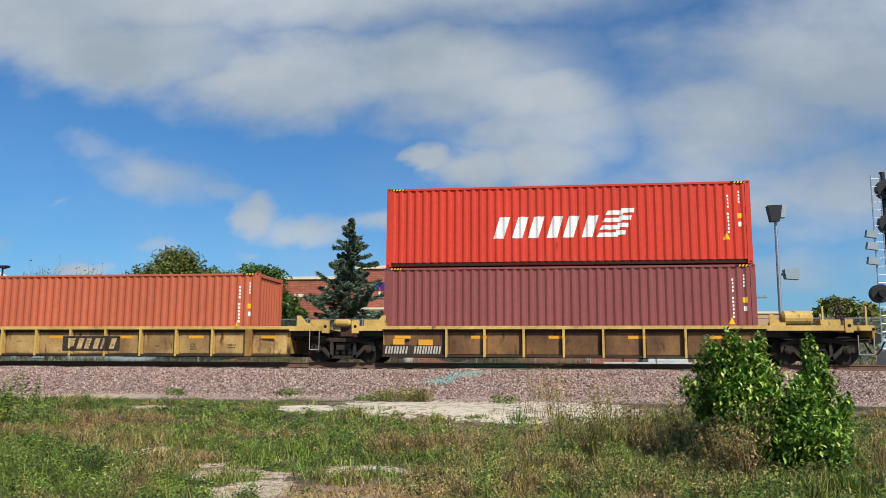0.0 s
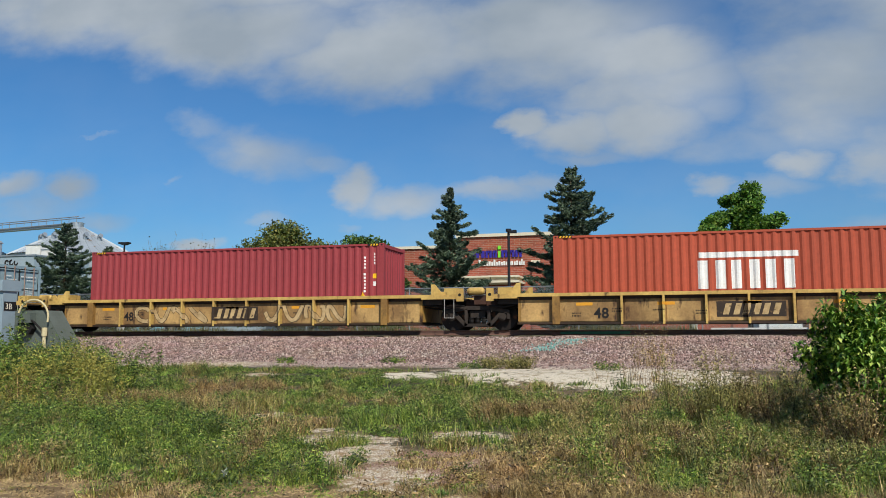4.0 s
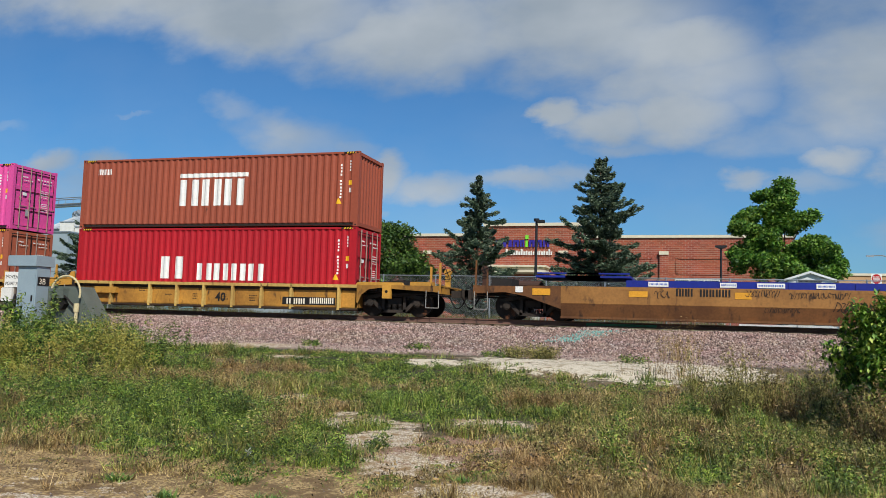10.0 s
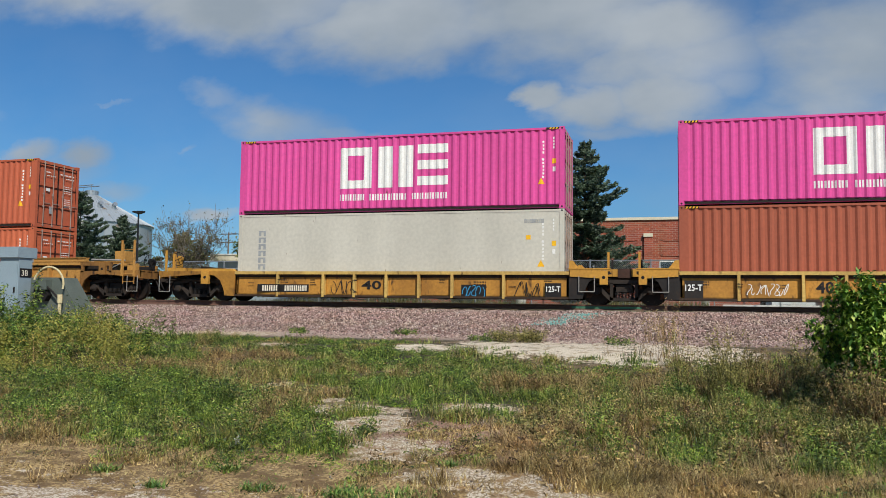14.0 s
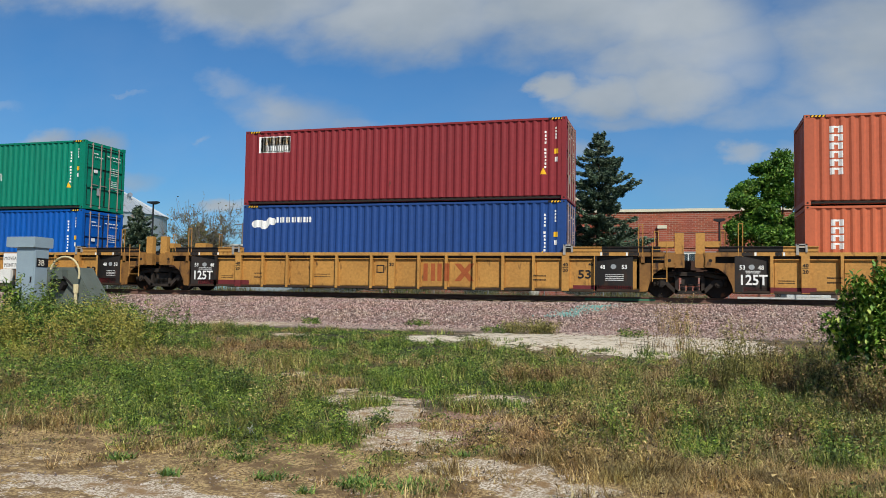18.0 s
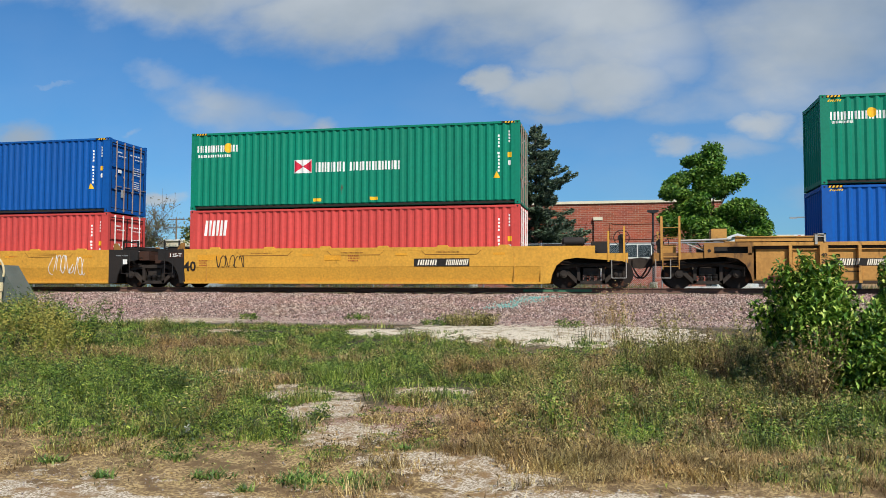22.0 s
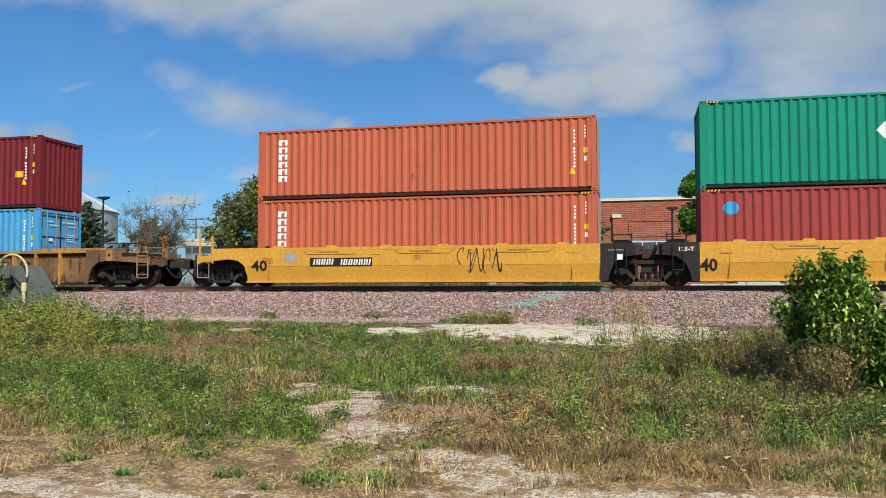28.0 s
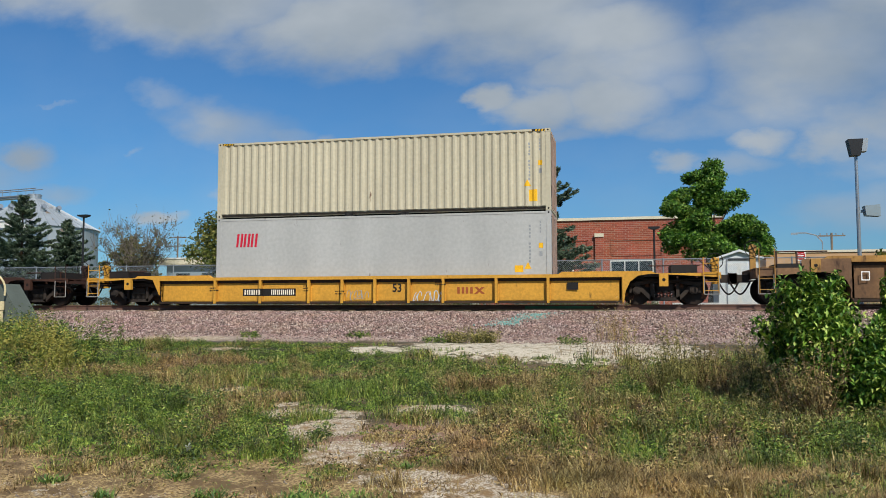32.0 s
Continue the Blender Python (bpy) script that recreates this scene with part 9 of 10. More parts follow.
def clumps(x, y):
    """Growth stands in clumps: how near the middle of one (0 to 1), and a number of its own for each."""
    dome, own = np.empty(len(x)), np.empty(len(x))
    for i in range(len(x)):
        a, b = float(x[i]), float(y[i])
        s = 2.7 if b < 11 else 1.9
        dist, spot = noise.voronoi((a * s + 0.25 * noise.noise((a * 3, b * 3, 4)), b * s * 0.8, 0.5))
        dome[i] = max(0.0, 1 - (dist[0] / 0.62) ** 2)
        own[i] = (math.sin(spot[0][0] * 91.7 + spot[0][1] * 47.3) * 437.5) % 1.0
    return dome, own


def oval(x, y, cx, cy, rx, ry):
    """Soft weight, 1 in the middle of an oval and 0 outside."""
    return np.clip(1.3 - np.hypot((x - cx) / rx, (y - cy) / ry), 0, 1)


def fields(x, y, s, k):
    return np.array([noise.noise((float(a) * s, float(b) * s, k)) for a, b in zip(x, y)])


def wedge(n, y0, y1, rng, a=-1.06, b=0.42):
    """Places spread evenly over the stretch that widens away from the eye."""
    y = np.sqrt(rng.uniform(y0 * y0, y1 * y1, n))
    return y * rng.uniform(a, b, n), y


def in_oval(n, cx, cy, rx, ry, rng):
    a, r = rng.uniform(0, 2 * math.pi, n), np.sqrt(rng.uniform(0, 1, n))
    return cx + rx * r * np.cos(a), cy + ry * r * np.sin(a)


def blades(name, x, y, height, width, material, rng, label, category="grass", lean=0.45):
    n = len(x)
    z = lie(x, y) - 0.01
    a = rng.uniform(0, 2 * math.pi, n)
    d = np.c_[np.cos(a), np.sin(a)]
    h = height * rng.uniform(0.45, 1.3, n)
    w = width * rng.uniform(0.6, 1.3, n)
    out = h * lean * rng.uniform(0.2, 1.3, n)
    s = np.c_[-d[:, 1], d[:, 0]] * w[:, None] / 2
    p = np.c_[x, y]
    verts = np.stack([np.c_[p - s * 1.2, z], np.c_[p + s * 1.2, z], np.c_[p + d * out[:, None], z + h * 0.95]], 1).reshape(-1, 3)
    ob = np_mesh(name, verts, np.arange(3 * n).reshape(n, 3), material)
    return tagged(ob, label, category, kind="stuff")


def dryness(x, y, rng):
    """Low where the growth is green, high where it has dried to straw."""
    d = 0.7 * fields(x, y, 0.5, 2) + 0.7 * fields(x, y, 1.7, 5) + 0.5 * fields(x, y, 4.5, 15) - 0.03 - 0.08 * (y > 14)
    d += 0.75 * np.clip((7.3 - y) / 1.0, 0, 1) + 0.5 * oval(x, y, -0.2, 7.0, 2.4, 0.6) + 0.10 * np.clip((x + 1.6) / 0.8, 0, 1) * (y < 14.5) + 0.8 * oval(x, y, -2.4, 8.6, 1.2, 1.1)
    d += 0.5 * oval(x, y, -8.9, 13.4, 1.0, 0.8) + 0.5 * oval(x, y, -8.2, 15.2, 1.6, 0.7) + 0.35 * oval(x, y, -1.6, 12.4, 1.2, 0.8) - 0.4 * oval(x, y, -4.9, 8.3, 2.6, 1.2) - 0.45 * oval(x, y, -3.3, 12.0, 1.5, 1.6)
    d += 0.45 * oval(x, y, -10.6, 12.4, 1.3, 1.4) + 0.3 * oval(x, y, -5.7, 13.6, 0.9, 0.7) + 0.3 * oval(x, y, -5.8, 10.2, 1.2, 0.6)
    d -= 0.3 * oval(x, y, 3.1, 9.2, 1.6, 1.0) + 0.25 * oval(x, y, 1.2, 9.4, 1.2, 0.7) + 0.25 * oval(x, y, -7.5, 10.2, 3.0, 1.8) + 0.35 * oval(x, y, -5.6, 16.6, 2.0, 1.2)
    dome, own = clumps(x, y)
    return d + (own - 0.5) * 1.0 - 0.16 * (dome - 0.4) + rng.normal(size=len(x)) * 0.10


def stature(x, y):
    """How tall the growth stands, 1 for the usual turf."""
    t = 1 + 0.8 * fields(x, y, 0.7, 8) + 1.1 * fields(x, y, 2.4, 6)
    t += 0.8 * np.clip((x + 1.5) / 0.8, 0, 1) * (y < 14.5) * (y > 7.6) + 0.5 * oval(x, y, -5.0, 8.8, 2.6, 1.4) + 0.8 * oval(x, y, -9.0, 10.5, 3.4, 2.5) + 0.3 * oval(x, y, 0, 7.6, 2.5, 0.9)
    t -= 0.35 * np.clip((y - 13) / 2, 0, 1) + 0.55 * np.clip((7.5 - y) / 0.9, 0, 1) * (x < -1.0) + 0.5 * oval(x, y, -2.8, 8.9, 1.6, 2.2)
    dome, own = clumps(x, y)
    return np.clip(t * (0.20 + 2.1 * dome * (0.25 + 1.2 * own)), 0.10, 3.2)


def far_edge(x):
    """Where the growth ends before the stones."""
    return np.interp(x, (-16, -11, -6, -4.5, 1.5, 3, 6), (19.6, 19.4, 19.0, 17.6, 17.0, 17.6, 18.2))


def sward():
    rng = rng0
    bins = {"grass_green": [], "grass_mixed": [], "grass_dry": []}
    for y0, y1, n, per, h, w in ((5.4, 9.0, 15000, 16, 0.080, 0.006), (9.0, 13.5, 20000, 15, 0.115, 0.0085), (13.5, 20.0, 20000, 12, 0.10, 0.014)):
        cx, cy = wedge(n, y0, y1, rng)
        keep = rng.uniform(0.2, 0.8, n) > bare_at(cx, cy)
        keep &= rng.uniform(0, 1, n) < np.clip((cy - 5.7) / 1.9, 0.04, 1) * np.where(cx < -1.8, 1, 1.4)
        keep &= rng.uniform(-0.5, 0.5, n) < (far_edge(cx) - cy) / 1.2 + 0.6 * fields(cx, cy, 1.1, 44)
        cx, cy = cx[keep], cy[keep]
        keep = rng.uniform(0, 1, len(cx)) < np.where(cy > 13.5, 0.40, 0.16) + 1.25 * clumps(cx, cy)[0]
        cx, cy = cx[keep], cy[keep]
        dry, tall = dryness(cx, cy, rng), stature(cx, cy)
        r = np.repeat(rng.uniform(0.02, 0.12, len(cx)), per)
        x, y = np.repeat(cx, per) + rng.normal(size=len(r)) * r, np.repeat(cy, per) + rng.normal(size=len(r)) * r
        d, tl = np.repeat(dry, per) + rng.normal(size=len(r)) * 0.17, np.repeat(tall, per)
        for key, sel in (("grass_green", d < 0.08), ("grass_mixed", (d >= 0.08) & (d < 0.34)), ("grass_dry", d >= 0.34)):
            bins[key].append((x[sel], y[sel], h * np.clip(tl[sel], 0.3, 2.2), np.full(sel.sum(), w)))
    for key, label in (("grass_green", "fresh green grass tufts"), ("grass_mixed", "half-dry olive grass tufts"), ("grass_dry", "dry straw-coloured grass tufts")):
        x, y, h, w = (np.concatenate(v) for v in zip(*bins[key]))
        blades(key, x, y, h, w, M[key], rng, label + " on the bank before the track", lean=1.1 if key == "grass_dry" else 0.8)
    # long straw grass leaning over, at the edge of the gravel
    cx, cy = (np.concatenate(v) for v in zip(in_oval(260, -0.3, 7.2, 1.6, 0.6, rng), in_oval(160, 1.6, 7.2, 1.8, 0.5, rng), in_oval(60, -1.3, 8.1, 0.6, 0.35, rng)))
    k = bare_at(cx, cy) < 0.5
    x, y = np.repeat(cx[k], 40), np.repeat(cy[k], 40)
    x, y = x + rng.normal(size=len(x)) * 0.05, y + rng.normal(size=len(x)) * 0.05
    blades("straw_grass", x, y, np.full(len(x), 0.11), np.full(len(x), 0.004), M["grass_dry"], rng, "long straw-yellow grass at the edge of the gravel", lean=1.9)
    # fine low growth and dead bits between the tufts
    x, y = wedge(230000, 5.9, 15.5, rng)
    k = (bare_at(x, y) < 0.6) & (rng.uniform(0, 1, len(x)) < np.clip((y - 5.9) / 1.6, 0.08, 1) * (0.12 + 1.15 * clumps(x, y)[0]))
    x, y = x[k], y[k]
    d = dryness(x, y, rng)
    z = lie(x, y) + rng.uniform(0, 1, len(x)) ** 0.9 * 0.11 * stature(x, y)
    for key, sel in (("weed_leaf", d < 0.0), ("weed_olive", (d >= 0.0) & (d < 0.22)), ("weed_dead", d >= 0.22)):
        v, f = leaf_tris(np.c_[x, y, z][sel], 0.042, 0.016, rng, flat=0.3)
        tagged(np_mesh("low_growth", v, f, M[key]), {"weed_leaf": "tiny green leaves low in the turf", "weed_olive": "tiny olive leaves low in the turf", "weed_dead": "brown dead bits low in the turf"}[key], "weeds", kind="stuff")
    # straw lying flat
    x, y = wedge(42000, 5.3, 14.0, rng)
    k = rng.uniform(0, 1, len(x)) < np.clip(0.25 + fields(x, y, 0.7, 22) + np.where(y < 8.2, 0.4, 0), 0.05, 1) * np.clip((y - 5.3) / 0.8, 0, 1)
    blades("straw", x[k], y[k], np.full(k.sum(), 0.025), np.full(k.sum(), 0.007), M["grass_dry"], rng, "dead straw lying over the soil", lean=3.5)


sward()


def herbs(name, x, y, height, leaf, per, material, rng, label, spread=0.12, stems=True, stem_r=0.004, flat=0.4):
    """Leafy weeds: a stem each, leaves all along it."""
    n = len(x)
    z = lie(x, y)
    h = height * rng.uniform(0.55, 1.2, n)
    tip = np.c_[x + rng.normal(size=n) * 0.16 * h, y + rng.normal(size=n) * 0.16 * h, z + h]
    foot = np.c_[x, y, z - 0.02]
    t = rng.uniform(0.1, 1.0, (n, per)) ** 0.8
    c = foot[:, None] + (tip - foot)[:, None] * t[..., None] + rng.normal(size=(n, per, 3)) * spread * (0.35 + 0.65 * (1 - t))[..., None] * (1, 1, 0.6)
    v, f = leaf_tris(c.reshape(-1, 3), leaf * 1.15, leaf * 0.42, rng, flat=flat)
    if stems:
        a = rng.uniform(0, math.pi, n)
        s = np.c_[np.cos(a), np.sin(a), np.zeros(n)] * stem_r
        sv = np.stack([foot - s * 1.6, foot + s * 1.6, tip], 1).reshape(-1, 3)
        f = np.concatenate([f, np.arange(3 * n).reshape(n, 3) + len(v)])
        v = np.concatenate([v, sv])
    return tagged(np_mesh(name, v, f, material), label, "weeds", kind="stuff")


def sprays(name, x, y, height, per, material, rng, label, splay=0.35, seeds=9, seed_size=0.028):
    """Thin branching stalks from each foot, set with small seed heads and dry leaves."""
    n = len(x) * per
    X, Y = np.repeat(x, per), np.repeat(y, per)
    foot = np.c_[X + rng.normal(size=n) * 0.04, Y + rng.normal(size=n) * 0.04, np.repeat(lie(x, y), per) - 0.02]
    h = np.repeat(height * rng.uniform(0.6, 1.2, len(x)), per) * rng.uniform(0.55, 1.1, n)
    tip = foot + np.c_[rng.normal(size=(n, 2)) * (splay * h)[:, None], h]
    a = rng.uniform(0, math.pi, n)
    s = np.c_[np.cos(a), np.sin(a), np.zeros(n)] * 0.0045
    v = np.stack([foot - s, foot + s, tip], 1).reshape(-1, 3)
    f = np.arange(3 * n).reshape(n, 3)
    t = rng.uniform(0.3, 1.05, (n, seeds))
    c = foot[:, None] + (tip - foot)[:, None] * t[..., None] + rng.normal(size=(n, seeds, 3)) * 0.028
    lv, lf = leaf_tris(c.reshape(-1, 3), seed_size * 1.2, seed_size * 0.5, rng, flat=0.2)
    return tagged(np_mesh(name, np.concatenate([v, lv]), np.concatenate([f, lf + len(v)]), material), label, "weeds", kind="stuff")


def forbs(name, x, y, height, width, stems, per, leaf, material, rng, label):
    """Bushy weeds: stems splayed from one foot, leaves thicker towards their tops, each plant a dome of its own."""
    n = len(x)
    h = height * rng.uniform(0.6, 1.25, n)
    foot = np.repeat(np.c_[x, y, lie(x, y) - 0.02], stems, 0)
    m = n * stems
    a, r = rng.uniform(0, 2 * math.pi, m), np.sqrt(rng.uniform(0, 1, m)) * np.repeat(width * rng.uniform(0.6, 1.3, n), stems) / 2
    hh = np.repeat(h, stems) * (1 - 0.35 * (r / (width * 0.65)) ** 2) * rng.uniform(0.75, 1.08, m)
    tip = foot + np.c_[r * np.cos(a), r * np.sin(a), hh]
    t = rng.uniform(0.22, 1.03, (m, per)) ** 0.75
    bow = np.stack([t ** 1.3, t ** 1.3, t ** 0.85], -1)
    c = foot[:, None] + (tip - foot)[:, None] * bow + rng.normal(size=(m, per, 3)) * 0.045
    out = np.repeat(np.c_[np.cos(a), np.sin(a), np.full(m, 0.3)], per, 0)
    v, f = leaf_tris(c.reshape(-1, 3), leaf, leaf * 0.36, rng, out, flat=0.45)
    b = rng.uniform(0, math.pi, m)
    s = np.c_[np.cos(b), np.sin(b), np.zeros(m)] * 0.005
    sv = np.stack([foot - s, foot + s, tip], 1).reshape(-1, 3)
    return tagged(np_mesh(name, np.concatenate([v, sv]), np.concatenate([f, np.arange(3 * m).reshape(m, 3) + len(v)]), material), label, "weeds", kind="stuff")


def brush(name, x, y, height, width, stems, twigs, bits, material, rng, label, bit=0.026):
    """Twiggy dry plants: stems from one foot, side twigs all along them, small curled leaves and seeds on the twigs."""
    n = len(x)
    m = n * stems
    foot = np.repeat(np.c_[x, y, lie(x, y) - 0.02], stems, 0) + rng.normal(size=(m, 3)) * (0.03, 0.03, 0)
    a, r = rng.uniform(0, 2 * math.pi, m), np.sqrt(rng.uniform(0, 1, m)) * width / 2
    h = np.repeat(height * rng.uniform(0.7, 1.2, n), stems) * rng.uniform(0.6, 1.05, m)
    tip = foot + np.c_[r * np.cos(a), r * np.sin(a), h]
    k = m * twigs
    t = rng.uniform(0.25, 0.98, (k, 1))
    p = np.repeat(foot, twigs, 0) + np.repeat(tip - foot, twigs, 0) * t
    way = rng.normal(size=(k, 3)) * (1, 1, 0.4) + (0, 0, 0.9)
    q = p + way / np.linalg.norm(way, axis=1, keepdims=True) * np.repeat(h, twigs)[:, None] * rng.uniform(0.08, 0.32, (k, 1)) * (1.15 - t)

    def strokes(u, w, size):
        b = rng.uniform(0, math.pi, len(u))
        s = np.c_[np.cos(b), np.sin(b), np.zeros(len(u))] * size
        return np.stack([u - s, u + s, w], 1).reshape(-1, 3)

    e = rng.uniform(0.15, 1.05, (k, bits, 1))
    c = p[:, None] + (q - p)[:, None] * e + rng.normal(size=(k, bits, 3)) * 0.012
    v = np.concatenate([strokes(foot, tip, 0.006), strokes(p, q, 0.004), leaf_tris(c.reshape(-1, 3), bit, bit * 0.5, rng, flat=0.1)[0]])
    return tagged(np_mesh(name, v, np.arange(len(v)).reshape(-1, 3), material), label, "weeds", kind="stuff")


def weeds():
    rng = np.random.default_rng(91)

    def gather(*spots):
        parts = [in_oval(n, a, b, rx, ry, rng) for n, a, b, rx, ry in spots]
        return np.concatenate([p[0] for p in parts]), np.concatenate([p[1] for p in parts])

    # low clover and plantain in the turf
    for y0, y1, n, leaf in ((7.0, 10.0, 8000, 0.027), (10.0, 14.0, 8500, 0.032), (14.0, 19.5, 13000, 0.045)):
        x, y = wedge(n, y0, y1, rng)
        g = -dryness(x, y, rng) + 0.5 * fields(x, y, 1.4, 3)
        k = (g > np.where(y > 14, -0.15, 0.05)) & (bare_at(x, y) < 0.4) & (y < far_edge(x) - 0.6) & (rng.uniform(0, 1, len(x)) < np.clip((y - 6.8) / 1.5, 0, 1))
        herbs("clover", x[k], y[k], 0.09 * stature(x[k], y[k]), leaf, 9, M["weed_leaf"], rng, "low green clover and plantain in the turf", 0.05, False)
    # bushy weeds standing out of the turf, green on the one side and olive or brown on the other
    x, y = wedge(3400, 7.3, 18.0, rng)
    k = (bare_at(x, y) < 0.25) & (y < far_edge(x) - 0.7) & (fields(x, y, 0.9, 33) + 0.5 * fields(x, y, 2.6, 14) > -0.02)
    x, y = x[k], y[k]
    d = dryness(x, y, rng)
    tall = np.clip(0.10 + 0.13 * stature(x, y), 0.12, 0.42) * np.where(y > 14, 0.75, 1)
    for key, kind, sel, label in (("weed_leaf", "green_weeds", d < 0.05, "bushy green weeds in the turf"), ("weed_olive", "olive_weeds", (d >= 0.05) & (d < 0.3), "bushy dull olive weeds in the turf")):
        forbs(kind, x[sel], y[sel], tall[sel], 0.28, 10, 13, 0.036, M[key], rng, label)
    sel = (d >= 0.22) & (rng.uniform(0, 1, len(d)) < 0.6)
    brush("brown_weeds", x[sel], y[sel], tall[sel] * 0.95, 0.36, 10, 5, 2, M["weed_dead"], rng, "thin brown seeding weeds in the grass")
    # dead drifts
    x, y = gather((26, -2.0, 12.3, 0.65, 0.3), (7, -8.4, 13.9, 0.5, 0.3), (9, -8.0, 15.2, 0.9, 0.3), (9, -8.8, 12.9, 0.7, 0.5), (9, 0.1, 9.6, 0.7, 0.4), (8, 0.5, 10.6, 0.8, 0.3), (6, -0.9, 8.9, 0.5, 0.3))
    brush("dead_drift", x, y, 0.27, 0.6, 14, 7, 2, M["weed_dead"], rng, "dark brown dead weeds in a low drift")
    # tall green and yellowing weeds before the signal case
    x, y = gather((60, -13.2, 13.6, 1.6, 1.2), (34, -11.0, 13.6, 1.0, 0.9), (50, -15.0, 14.4, 1.6, 1.6), (12, -12.8, 15.0, 0.7, 0.6))
    forbs("tall_weeds", x, y, 0.92 + 0.65 * fields(x, y, 1.1, 61), 0.75, 16, 40, 0.056, M["weed_leaf"], rng, "tall leafy green weeds beside the ballast")
    x, y = gather((26, -13.4, 12.4, 1.6, 0.5), (18, -10.8, 12.4, 1.0, 0.5))
    forbs("tall_weeds", x, y, 0.55, 0.6, 14, 30, 0.05, M["weed_leaf"], rng, "green weeds at the edge of the tall growth")
    x, y = gather((16, -10.4, 12.9, 0.5, 0.35), (8, -11.2, 12.5, 0.4, 0.3), (9, -12.4, 12.7, 0.3, 0.3), (12, -13.6, 12.3, 0.4, 0.3), (5, -9.7, 12.6, 0.3, 0.3))
    sprays("yellowing_weeds", x, y, 0.95, 8, M["weed_gold"], rng, "yellow-green weeds going to seed", 0.2, 44, 0.045)
    x, y = in_oval(44, -10.6, 11.6, 2.4, 0.7, rng)
    sprays("yellowing_weeds", x, y, 0.5, 5, M["weed_gold"], rng, "thin yellow-green weeds on the slope", 0.2, 18, 0.035)
    x, y = gather((14, -12.6, 14.6, 0.9, 0.5), (12, -11.4, 13.9, 0.6, 0.5))
    sprays("yellowing_weeds", x, y, 0.85, 9, M["weed_gold"], rng, "yellow-green weeds going to seed", 0.22, 46, 0.04)
    x, y = gather((16, -10.6, 12.2, 0.9, 0.5), (9, -10.9, 13.4, 0.6, 0.4), (10, -8.9, 11.4, 0.9, 0.4), (8, -12.4, 11.8, 0.9, 0.3))
    brush("dead_stalks", x, y, 0.62, 0.5, 9, 6, 2, M["weed_dead"], rng, "brown dead stalks before the tall weeds")
    # knee-high growth on the slope below them
    x, y = gather((70, -9.4, 10.8, 2.4, 1.2), (34, -7.2, 9.8, 2.0, 0.8))
    forbs("low_weeds", x, y, 0.36 + 0.25 * fields(x, y, 1.5, 81), 0.5, 12, 24, 0.040, M["weed_leaf"], rng, "knee-high green weeds on the slope")
    x, y = gather((30, -8.6, 11.2, 2.6, 1.4))
    brush("slope_brush", x, y, 0.38, 0.5, 12, 6, 2, M["weed_olive"], rng, "olive seeding weeds on the slope")
    # fresh stalks beside the signal case
    x, y = in_oval(6, -12.9, 13.5, 0.4, 0.4, rng)
    forbs("tall_stalks", x, y, 1.7, 0.55, 5, 90, 0.095, M["weed_leaf"], rng, "tall fresh green weed stalks before the signal case")
    x, y = gather((2, -11.6, 15.0, 0.4, 0.3), (2, -10.4, 15.2, 0.2, 0.3))
    forbs("tall_stalks", x, y, 1.1, 0.4, 3, 34, 0.085, M["weed_leaf"], rng, "tall fresh green weed stalks on the ballast edge")
    # brown and olive brush before and beside the bush
    x, y = gather((11, 1.35, 12.2, 0.75, 0.6), (5, 1.75, 11.4, 0.4, 0.4), (5, 0.5, 12.0, 0.5, 0.4))
    brush("olive_brush", x, y, 0.92 + 0.3 * fields(x, y, 1.3, 71), 0.7, 15, 10, 3, M["weed_olive"], rng, "dull olive weeds gone to seed beside the bush", 0.03)
    x, y = gather((9, 1.8, 11.7, 0.5, 0.5), (11, 1.0, 12.2, 0.9, 0.5), (5, 3.7, 9.8, 0.6, 0.4))
    brush("dead_brush", x, y, 0.85, 0.6, 12, 9, 2, M["weed_dead"], rng, "dry brown dead weeds beside the bush")
    x, y = gather((2, 2.12, 9.5, 0.08, 0.08), (1, 1.85, 9.85, 0.1, 0.1))
    brush("dead_brush", x, y, 1.05, 0.8, 26, 12, 2, M["weed_dead"], rng, "dry twiggy brown plant before the bush", 0.03)
    x, y = gather((2, 2.0, 9.8, 0.25, 0.15))
    brush("olive_brush", x, y, 0.85, 0.8, 16, 12, 3, M["weed_olive"], rng, "olive seeding weeds before the bush", 0.03)
    x, y = in_oval(60, 0.8, 10.2, 2.6, 1.6, rng)
    brush("olive_brush", x, y, 0.34, 0.45, 12, 6, 3, M["weed_olive"], rng, "low dull olive weeds on the bank")
    x, y = in_oval(34, -0.3, 17.1, 1.0, 0.3, rng)
    sprays("ballast_weeds", x, y, 0.55, 4, M["weed_dead"], rng, "thin straw-coloured stalks at the foot of the ballast", 0.2, 6)
    x, y = in_oval(30, -0.15, 22.0, 0.6, 0.4, rng)
    sprays("ballast_weeds", x, y, 0.95, 4, M["grass_dry"], rng, "thin straw-coloured stalks on the ballast", 0.15, 6, 0.04)
    x, y = in_oval(50, -0.187 * 20.3, 20.3, 0.7, 0.25, rng)
    sprays("ballast_weeds", x, y, 0.36, 7, M["weed_olive"], rng, "olive weeds at the foot of the ballast", 0.4, 10, 0.045)
    for cx, cy in ((-1.15, 19.8), (-7.4, 22.3), (-4.6, 20.0), (-10.6, 21.9)):
        x, y = in_oval(24, cx, cy, 0.32, 0.2, rng)
        herbs("ballast_weeds", x, y, 0.16, 0.06, 20, M["weed_leaf"], rng, "low green weeds at the foot of the ballast", 0.09, False)
